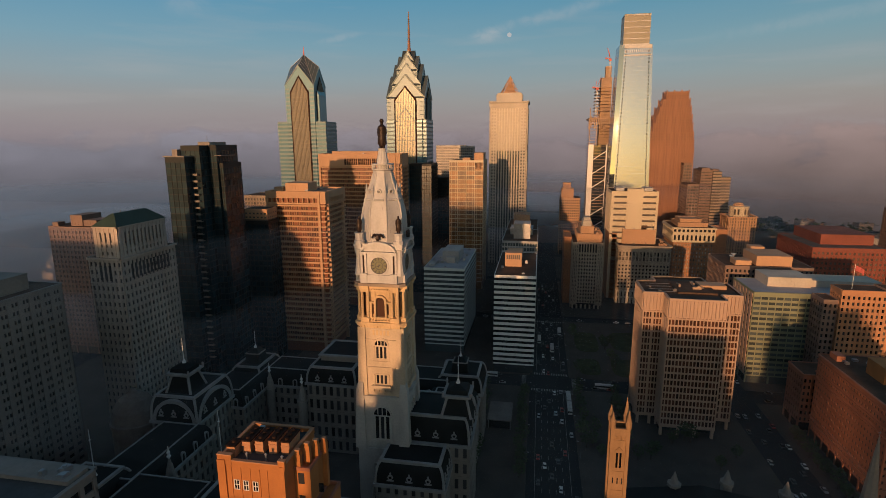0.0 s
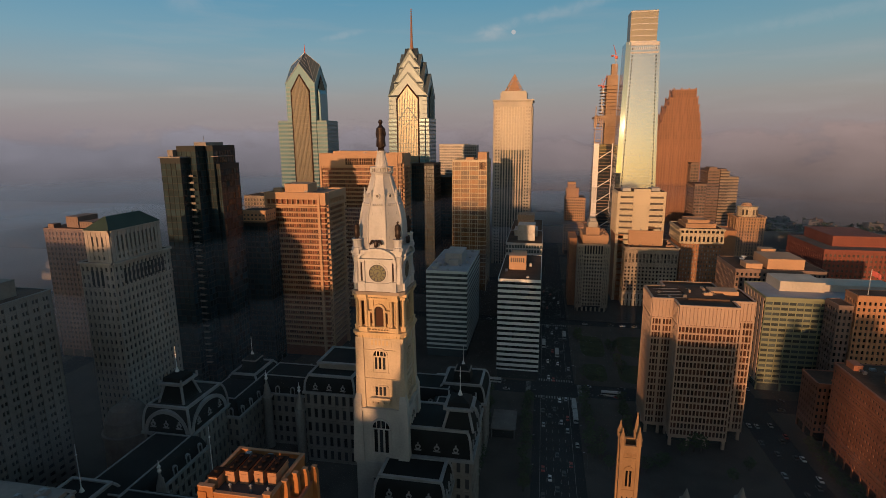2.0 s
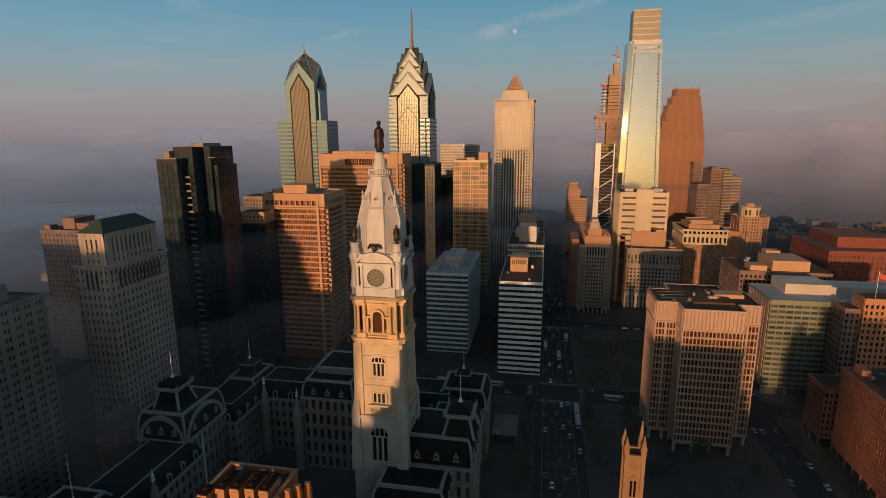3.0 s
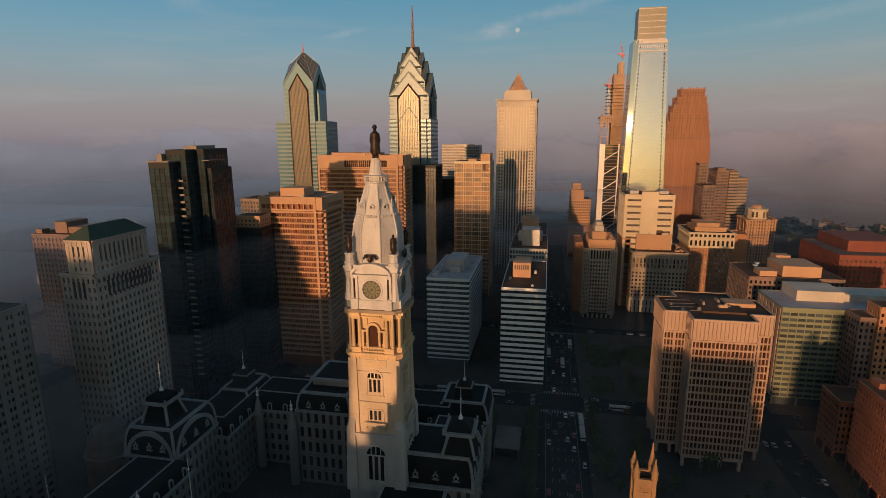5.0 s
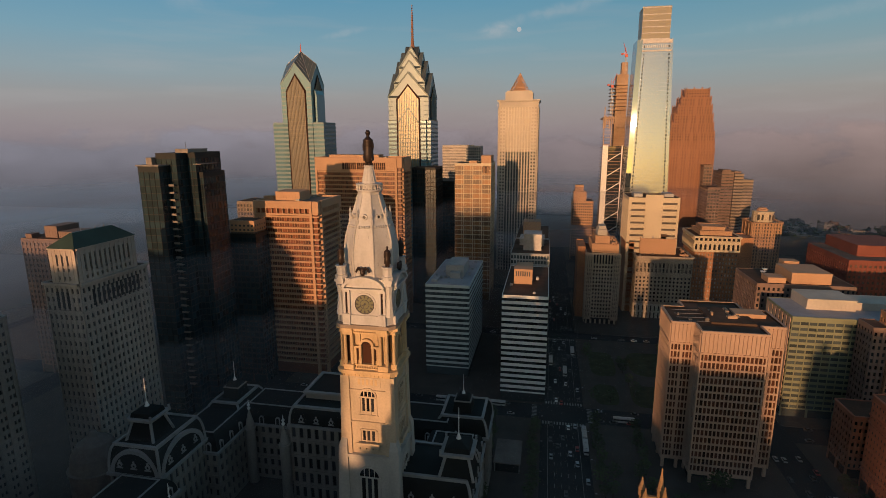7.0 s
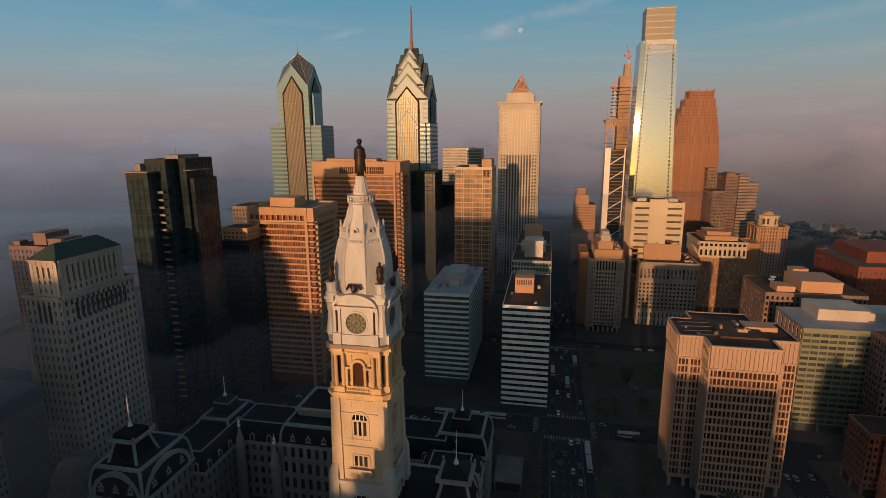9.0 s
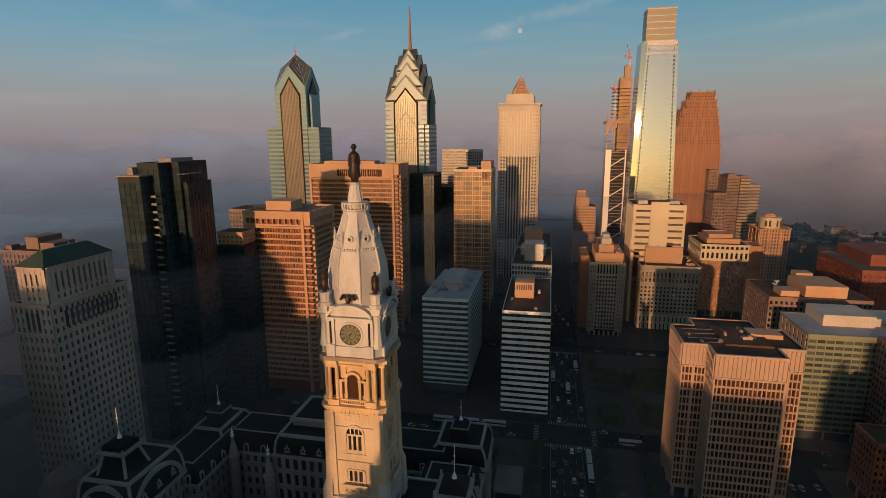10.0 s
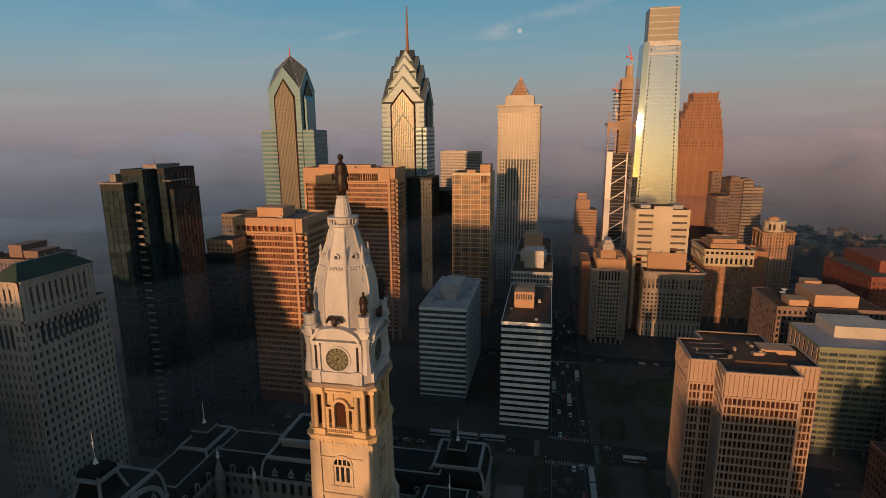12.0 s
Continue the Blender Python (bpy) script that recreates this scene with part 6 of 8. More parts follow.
def ribbed_apartment():
    """Pale tower with ribbed sides, a balcony-like ledge and a drum on its roof."""
    root = thing("domed_apartment", 251, 733, "pale apartment tower with a turreted top", "building")
    x0, x1, y0, y1, top = 236, 267.6, 716, 748, 63.0
    core, bars = Shape(), Shape()
    core.box(x0 + 0.5, x1 - 0.5, y0 + 0.5, y1 - 0.5, 0, top)
    part("core", core, PANE_FAR, root)
    for side, (plane, a0, a1) in faces_of(x0, x1, y0, y1).items():
        a0, a1 = (a0 + 0.5, a1 - 0.5) if side in "LR" else (a0, a1)
        grid(bars, None, side, plane, a0, a1, 0.17, top, 16, 10, 1.5, 1.5, 0.5, 0.2)
        for f in (0.0, 0.3, 0.7, 1.0):
            u = a0 + (a1 - a0) * f
            bars.on(side, plane, max(a0, u - 1.3), min(a1, u + 1.3), 0.2, 0.9, 0.17, top)
        bars.on(side, plane, a0, a1, -0.5, 2.2, top - 0.4, top + 0.7)
        for k in range(12):
            u = a0 + (a1 - a0) * (k + 0.5) / 12
            bars.on(side, plane, u - 0.25, u + 0.25, 1.6, 2.0, top + 0.7, top + 1.9)
    part("wall", bars, BUFF, root)
    s = Shape()
    s.ring(251.2, 731, [(11.4, top + 0.2), (11.4, 74.2), (12.0, 74.4), (12.0, 75.6), (11.0, 75.8)], 12, math.pi / 12, False)
    part("roof_drum", s, CREAM_STONE, root)
    s = Shape()
    s.ring(250.6, 732, [(6.2, 75.6), (6.2, 77.6), (5.0, 78.4), (5.0, 79.4), (1.0, 80.2)], 10, 0, False)
    part("lantern", s, BUFF, root)
    for x in (243.2, 247.4, 255, 259.2):
        s = Shape()
        s.box(x - 0.8, x + 0.8, 719.0, 720.9, 66, 72.5)
        part("window", s, PANE_FAR, root)


ribbed_apartment()
for x0, x1, y0, y1, top, label in ((187.4, 201.2, 730, 760, 103, "narrow dark banded apartment tower in shade"), (188.6, 198.4, 761, 785, 128, "slim dark apartment tower rising behind its neighbour")):
    block("dark_apartments", label, "building", x0, x1, y0, y1, top, int(top / 4.2), 3.4, DIM_BRICK, 0.7, 1.7, PANE_FAR, ROOF_DARK, 0, 0.4, 6, 2, proud=0.3)
FOLD = block("dark_apartments", "brown banded apartment tower with a folded corner", "building", 221.5, 236.5, 800, 840, 117.4, 28, 5.0, DIM_BRICK, 0.4, 2.4, PANE_FAR, ROOF_DARK, 0, 0.4, 6, 2)
for k, (x0, x1, y0, top) in enumerate(((236.6, 247.6, 797, 115.5), (247.7, 261, 801, 107.5))):
    s = Shape()
    s.box(x0, x1, y0 + 0.8, 838, 0.17, top - 0.2)
    bay = part("folded_bay", s, PANE_FAR, FOLD)
    s = Shape()
    for j in range(int(top / 4.1)):
        s.box(x0 - 0.05, x1 + 0.25, y0, 838.3, 1.5 + j * 4.1, 3.8 + j * 4.1)
    part("floor_banding", s, BROWNSTONE, bay, kind="stuff")
rooftop(FOLD, [(224, 234, 806, 826, 117.2, 119.4), (238, 246, 804, 826, 115.4, 117.4)], DIM_BRICK)
FARH = block("far_hotel", "small sunlit stepped hotel beside the avenue", "building", 30, 57, 760, 792, 80, 20, 2.8, BUFF, 1.1, 1.6, PANE_FAR, ROOF_DARK, 0, 0.4, 6, 2)
rooftop(FARH, [(31, 48, 764, 786, 79.8, 92), (33, 44, 768, 780, 92.2, 100)], BUFF)
GREEN = block("green_glass_office", "olive-green glass office block with dark window bands", "building", 138.8, 224, 361.5, 400, 62.8, 16, 4.6, GREEN_PANEL, 0.45, 1.6, GLASS_BLUE, ROOF_BLUE, 220, 0.35, 5, 2.4, sides="FL")
rooftop(GREEN, [(152.6, 179, 378, 400, 62.5, 68.8), (179.2, 222, 381, 399, 62.5, 66.8)], LIMESTONE)
s = Shape()
for k in range(7):
    s.box(138.25, 138.6, 363 + k * 5.2, 366.6 + k * 5.2, 6, 61.5)
part("side_fin", s, TAN, GREEN)
PEN = block("brick_warehouse", "brown brick block with a tan roof house and dishes", "building", 138.5, 198, 417, 460, 67.4, 15, 3.0, DIM_BRICK, 1.5, 1.8, PANE, ROOF_DARK, 0, 0.4, 6, 2, sides="FL")
rooftop(PEN, [(160.4, 184.6, 420.4, 448, 67.1, 74.4), (146, 157, 420, 432, 67.1, 70.6), (166, 176, 449, 458, 67.1, 76)], BUFF)
for x, y in ((149, 438), (153, 446)):
    s = Shape()
    s.ring(x, y, [(0.3, 67.1), (0.3, 69.4), (1.9, 70.6), (2.0, 70.8)], 12)
    part("dish", s, WHITE_PAINT, PEN, "white satellite dish")
RED = block("red_brick_block", "red brick block with ribbed side and flat grey roof", "building", 243, 304, 519, 592, 64, 12, 3.6, DEEP_RED, 1.7, 2.4, PANE_FAR, ROOF_GREY, 80, 0.5, 6, 3, sides="FL")
rooftop(RED, [(256.5, 300, 536, 590, 63.8, 73)], DEEP_RED)
block("brick_offices", "orange-lit brick office block with a flag on its roof", "building", 179.6, 204, 343, 356, 71.2, 17, 2.7, PINK_BRICK, 1.4, 1.7, PANE, ROOF_DARK, 120, 0.4, 5, 3, sides="FL", ledge=0.4)
block("brick_offices", "orange-lit brick office block beside its twin", "building", 205.5, 250, 346, 360, 71.2, 17, 2.9, PINK_BRICK, 1.5, 1.7, PANE_FAR, ROOF_DARK, 60, 0.4, 5, 3, sides="FL", ledge=0.4)
block("brick_annex", "dim brown brick block joined to the taller offices", "building", 171.5, 179.4, 345, 360, 64.2, 15, 2.6, DIM_BRICK, 1.3, 1.7, PANE, ROOF_DARK, 0, 0.4, 5, 2, sides="FL", feet=False)
flag = thing("flagpole", 185.5, 345, "white flagpole with a red and white flag on a roof", "flagpole", z=71.2)
s = Shape()
s.rod((185.5, 345, 71.2), (185.5, 345, 86.5), 0.13)
part("pole", s, WHITE_PAINT, flag)
s = Shape()
verts = [(185.7 + 5.2 * i / 8, 345 + 0.5 * math.sin(i * 1.1), 86 - 3.0 * j - 0.35 * i * (1 + 0.1 * math.sin(i))) for j in range(2) for i in range(9)]
s.add(verts, [(i, i + 1, i + 10, i + 9) for i in range(8)])
part("cloth", s, FLAG_CLOTH, flag, "red and white striped cloth")
block("tall_apartments", "dark balconied apartment tower at the edge of town", "building", 338, 372, 560, 596, 92, 26, 3.0, DIM_BRICK, 0.9, 1.5, PANE_FAR, ROOF_DARK, 0, 0.5, 6, 2, sides="FL")


def brick_department():
    root = block("brick_department_building", "red brick building with rows of punched windows and stone cornice", "building", 149, 190, 236, 297, 47.6, 12, 2.3, RED_BRICK, 1.35, 1.9, PANE_WARM, ROOF_DARK, 300, 0.3, 5, 2.6,
                 sides="LF", ledge=0.7, proud=0.02, sill=0.12)
    s = Shape()
    for z in (9.5, 12, 33.6, 37.4, 44.4):
        for side, (plane, a0, a1) in faces_of(149, 190, 236, 297).items():
            s.on(side, plane, a0, a1, 0.12, 0.6, z, z + 0.7)
    part("cornice", s, RED_BRICK, root)
    rooftop(root, [(160, 176, 262, 276, 47.3, 55), (176, 186, 266, 284, 47.3, 52)], ORANGE_BRICK)
    rooftop(root, [(153, 157, 288, 295, 47.3, 50)], RED_BRICK)
    clutter(root, rng, 154, 186, 240, 292, 47.35, 16)


brick_department()
block("brick_annex", "low red brick annex beside the street", "building", 145.5, 176, 302, 320, 33.4, 7, 2.4, RED_BRICK, 1.2, 1.8, PANE, ROOF_DARK, 120, 0.4, 5, 2.0, sides="LF", ledge=0.5)


# ---- the city hall and its clock tower ----
def facade_wall(root, x0, x1, y0, y1, z0, z1, floors, bay, wall, limit=0, sides="FRL", pier=1.4, span=2.0, depth=0.5, name="wall"):
    core, bars, panes = Shape(), Shape(), Panes(root, PANE_DIM, limit)
    core.box(x0 + depth, x1 - depth, y0 + depth, y1 - depth, z0, z1 - 0.1)
    part("core", core, PANE_DIM, root)
    for side, (plane, a0, a1) in faces_of(x0, x1, y0, y1).items():
        if side in "LR":
            a0, a1 = a0 + depth, a1 - depth
        grid(bars, panes if side in sides else None, side, plane, a0, a1, z0, z1, floors, max(2, round((a1 - a0) / bay)), pier, span, depth, 0.18)
        for k in range(floors + 1):
            z = z0 + (z1 - z0) * k / floors
            bars.on(side, plane, a0, a1, 0.18, 0.4, z - 0.25, z + 0.25)
    part(name, bars, wall, root)
    panes.finish()


def dormer(root, side, plane, a, z, size=1.0):
    """A round window in a white stone frame with a cap, standing out of a slate roof."""
    s, eye = Shape(), Shape()
    s.arch(side, a, plane, z, 0.62 * size, 1.15 * size, -1.6, 0.25, 8)
    for i in range(8):
        t0, t1 = math.pi + math.pi * i / 8, math.pi + math.pi * (i + 1) / 8
        pts = [(a + r * math.cos(t), z + r * math.sin(t)) for r, t in ((0.62 * size, t0), (1.0 * size, t0), (1.0 * size, t1), (0.62 * size, t1))]
        s.prism(pts, "y" if side in "FB" else "x", *reach(side, plane, -1.2, 0.2))
    s.on(side, plane, a - 1.4 * size, a + 1.4 * size, -1.4, 0.4, z - 1.35 * size, z - 1.0 * size)
    s.on(side, plane, a - 0.28 * size, a + 0.28 * size, -0.6, 0.2, z + 1.15 * size, z + 2.0 * size)
    eye.on(side, plane, a - 0.75 * size, a + 0.75 * size, -1.3, -0.25, z - 0.7 * size, z + 0.7 * size)
    d = part("dormer", s, TRIM, root)
    part("round_pane", eye, PANE_DIM, d)


def mansard(root, x0, x1, y0, y1, z0, z1, inset, rib=True, flat_trim=True):
    """A curved slate mansard with a trimmed flat top."""
    s, steps, levels = Shape(), 6, []
    prev = None
    for k in range(steps + 1):
        f = k / steps
        i = inset * (1 - math.cos(f * math.pi / 2)) * 0.9 + inset * 0.1 * f
        z = z0 + (z1 - z0) * math.sin(f * math.pi / 2) ** 0.9 if k else z0
        rect = (x0 + i, x1 - i, y0 + i, y1 - i)
        levels.append((rect, z))
        prev = (rect, z)
    s.loft(levels)
    part("mansard", s, SLATE, root, "dark slate mansard roof")
    a0, a1, b0, b1 = prev[0]
    t = Shape()
    if flat_trim:
        k = 0.7 if rib else 0.25
        t.border(a0 - k, a1 + k, b0 - k, b1 + k, 1.2 if rib else 0.6, z1 - 0.4, z1 + (0.75 if rib else 0.35))
        part("roof_rim", t, TRIM, root)
        t = Shape()
    e = 0.9
    t.border(x0 - e, x1 + e, y0 - e, y1 + e, e + 0.4, z0 - 0.9, z0 + 0.35)
    part("cornice", t, TRIM, root, "pale stone cornice")
    if rib:
        for cx, cy, sx, sy in ((x0, y0, 1, 1), (x1, y0, -1, 1), (x0, y1, 1, -1), (x1, y1, -1, -1)):
            r = Shape()
            last = None
            for k in range(steps + 1):
                f = k / steps
                i = inset * (1 - math.cos(f * math.pi / 2)) * 0.9 + inset * 0.1 * f
                p = (cx + sx * i, cy + sy * i, z0 + (z1 - z0) * math.sin(f * math.pi / 2) ** 0.9 if k else z0)
                if last:
                    r.rod(last, p, 0.6, 6)
                last = p
            part("corner_rib", r, TRIM, root)


def flag_mast(root, x, y, z0, z1):
    s = Shape()
    s.ring(x, y, [(0.9, z0), (0.45, z0 + 1.4), (0.16, z0 + 2.2), (0.10, z1 - 0.6), (0.05, z1)], 8)
    s.ring(x, y, [(0.05, z1 - 4.6), (0.38, z1 - 4.2), (0.05, z1 - 3.8)], 8)
    part("flag_mast", s, WHITE_PAINT, root)


def lantern(root, x0, x1, y0, y1, z0, z1):
    """The cupola on a pavilion: splayed white legs, slate sides, a trimmed deck and a small pyramid."""
    s, w = Shape(), Shape()
    k = 0.9
    s.taper((x0 - k, x1 + k, y0 - k, y1 + k), (x0 + 1.2, x1 - 1.2, y0 + 1.2, y1 - 1.2), z0, z1 - 2.2)
    part("lantern_side", s, SLATE, root)
    for cx, cy, sx, sy in ((x0, y0, -1, -1), (x1, y0, 1, -1), (x0, y1, -1, 1), (x1, y1, 1, 1)):
        w.rod((cx + sx * (k + 0.1), cy + sy * (k + 0.1), z0), (cx - sx * 1.1, cy - sy * 1.1, z1 - 2.2), 0.6, 6)
    w.box(x0 + 0.2, x1 - 0.2, y0 + 0.2, y1 - 0.2, z1 - 2.2, z1 - 1.3)
    w.box(x0 - 0.8, x1 + 0.8, y0 - 0.8, y1 + 0.8, z1 - 1.3, z1 - 0.5)
    for cx in (x0 - 0.4, x1 + 0.4):
        for cy in (y0 - 0.4, y1 + 0.4):
            w.box(cx - 0.35, cx + 0.35, cy - 0.35, cy + 0.35, z1 - 0.5, z1 + 1.2)
    part("lantern_trim", w, TRIM, root, "white stone lantern frame")
    p = Shape()
    cx, cy = (x0 + x1) / 2, (y0 + y1) / 2
    p.loft([((x0 + 0.6, x1 - 0.6, y0 + 0.6, y1 - 0.6), z1 - 0.48), ((x0 + 1.0, x1 - 1.0, y0 + 1.0, y1 - 1.0), z1 + 1.3), ((cx - 0.5, cx + 0.5, cy - 0.5, cy + 0.5), z1 + 2.9)])
    part("lantern_roof", p, SLATE, root)
    flag_mast(root, cx, cy, z1 + 2.8, z1 + 15.0)


def pavilion(root, x0, x1, y0, y1, eave, top, inset=4.0, lantern_at=None, arches="FR", floors=5, dots=""):
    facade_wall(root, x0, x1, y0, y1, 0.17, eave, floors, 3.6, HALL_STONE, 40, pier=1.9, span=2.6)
    mansard(root, x0, x1, y0, y1, eave, top, inset)
    cx, cy = (x0 + x1) / 2, (y0 + y1) / 2
    rise = top - eave
    for side, (plane, a0, a1) in faces_of(x0, x1, y0, y1).items():
        if side not in arches + dots:
            continue
        mid, half = (a0 + a1) / 2, (a1 - a0) / 2
        s = Shape()
        s.arch(side, mid, plane, eave + 0.4, half * 0.80, half * 0.94, -2.5, 0.1, 16, squeeze=(rise - 1.0) / (half * 0.94))
        if side in arches:
            part("gable_arch", s, TRIM, root, "white stone arch band")
        n = 3 if half > 8 else 2
        for j in range(n):
            dormer(root, side, plane, mid + (j - (n - 1) / 2) * half * 1.1 / max(1, n - 1) * (0.62 if n == 2 else 1), eave + rise * 0.35)
    deck = Shape()
    deck.box(x0 + inset, x1 - inset, y0 + inset, y1 - inset, top + 0.01, top + 0.25)
    part("roof_deck", deck, SLATE, root)
    if lantern_at:
        lantern(root, *lantern_at, top, top + 10)


def corner_house(root, x0, x1, y0, y1, z):
    """A plain slate roof house with a thin deck rim and a mast."""
    s = Shape()
    s.loft([((x0, x1, y0, y1), z), ((x0 + 0.8, x1 - 0.8, y0 + 0.8, y1 - 0.8), z + 5.5), ((x0 + 2.6, x1 - 2.6, y0 + 2.6, y1 - 2.6), z + 8.0)])
    house = part("roof_house", s, SLATE, root)
    s = Shape()
    s.border(x0 + 0.4, x1 - 0.4, y0 + 0.4, y1 - 0.4, 0.9, z + 5.3, z + 5.8)
    part("rim", s, DARK_STONE, house)
    flag_mast(root, (x0 + x1) / 2, (y0 + y1) / 2, z + 7.8, z + 18)


def wing(root, x0, x1, y0, y1, eave, top, dormers="FRLB"):
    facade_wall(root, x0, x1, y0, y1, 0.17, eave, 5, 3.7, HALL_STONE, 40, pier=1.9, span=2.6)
    mansard(root, x0, x1, y0, y1, eave, top, 4.2, rib=False)
    for side, (plane, a0, a1) in faces_of(x0, x1, y0, y1).items():
        if side in dormers:
            n = int((a1 - a0) / 7.4)
            for j in range(n):
                s = Shape()
                u = a0 + (j + 0.5) * (a1 - a0) / n
                s.on(side, plane, u - 1.3, u - 0.8, -1.6, 0.1, eave, eave + 2.9)
                s.on(side, plane, u + 0.8, u + 1.3, -1.6, 0.1, eave, eave + 2.9)
                s.arch(side, u, plane, eave + 2.9, 0.8, 1.3, -1.6, 0.1, 6)
                d = part("dormer", s, TRIM, root)
                g = Shape()
                g.on(side, plane, u - 0.8, u + 0.8, -1.5, -0.4, eave, eave + 3.2)
                part("pane", g, PANE_DIM, d)


def city_hall():
    root = thing("city_hall", -97, 204, "grey marble city hall with slate mansard roofs and white stone trim", "city hall")
    # four wings round the courtyard
    wing(root, -167, -142, 150, 198, 29, 36)
    wing(root, -167, -142, 224, 262, 29, 36)
    wing(root, -148, -114, 250, 274, 29, 37)
    wing(root, -82, -40, 250, 274, 29, 37)
    wing(root, -52, -27, 218, 252, 29, 36)
    wing(root, -150, -112, 137, 162, 29, 36)
    wing(root, -84, -48, 137, 162, 29, 36)
    # pavilions
    pavilion(root, -171, -148, 196.5, 225, 34.5, 46, 2.2, (-165, -154.6, 202.5, 212.5))
    pavilion(root, -53, -25, 197.5, 222, 36, 47, 2.2, (-36, -25.6, 200.5, 211), "", dots="FR")
    pavilion(root, -60, -32.5, 180, 197.3, 27, 36, 2.2, None, "", dots="FR")
    pavilion(root, -114, -88, 238, 270, 38, 46, 2.0, None, "", dots="F")
    s = Shape()
    s.box(-110, -90, 248, 268, 46, 49.0)
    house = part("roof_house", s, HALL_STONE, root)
    s = Shape()
    s.border(-111, -89, 247, 269, 1.6, 49.0, 49.9)
    part("cornice", s, TRIM, house)
    s = Shape()
    s.box(-109.3, -90.7, 248.7, 267.3, 49.0, 49.5)
    part("deck", s, SLATE, house)
    pavilion(root, -163.5, -145.5, 248, 272, 30, 38, 2.6, None, "")
    corner_house(root, -158.2, -149.2, 254.6, 263.6, 38.2)
    pavilion(root, -50, -26, 256, 280, 30, 38, 2.6, None, "")
    corner_house(root, -43, -34, 262, 271, 38)
    pavilion(root, -112, -86, 134, 166, 32, 40, 2.6, None, "", dots="B")
    pavilion(root, -171, -150, 138, 160, 30, 38, 2.6, None, "", dots="F")
    flag_mast(root, -158.8, 151.5, 38, 57)
    # stair turrets in the corners of the courtyard
    for x, y in ((-139, 246), (-116, 236), (-139, 166)):
        s = Shape()
        s.ring(x, y, [(2.3, 0.17), (2.3, 28), (2.7, 28.4), (2.7, 29.4), (2.1, 29.6), (1.6, 33), (0.7, 36.4), (0.35, 38.4)], 12)
        part("stair_turret", s, HALL_STONE, root)
        s = Shape()
        s.ring(x, y, [(0.35, 38.3), (0.8, 39.2), (0.3, 40.0), (0.7, 40.8), (0.2, 41.8), (0.08, 43.5)], 8)
        part("finial", s, WHITE_PAINT, root)
    flag_mast(root, -108, 154.5, 40, 67.5)
    s = Shape()
    s.box(-141, -83, 163, 249, 0.17, 0.3)
    part("courtyard", s, PAVING, root)


city_hall()


DOME = [(7.8, 120.2), (8.2, 123), (8.35, 126), (8.2, 129.5), (7.75, 133), (6.85, 136.8), (5.5, 140.6), (4.3, 144.2), (3.6, 147.0)]    # radius and height


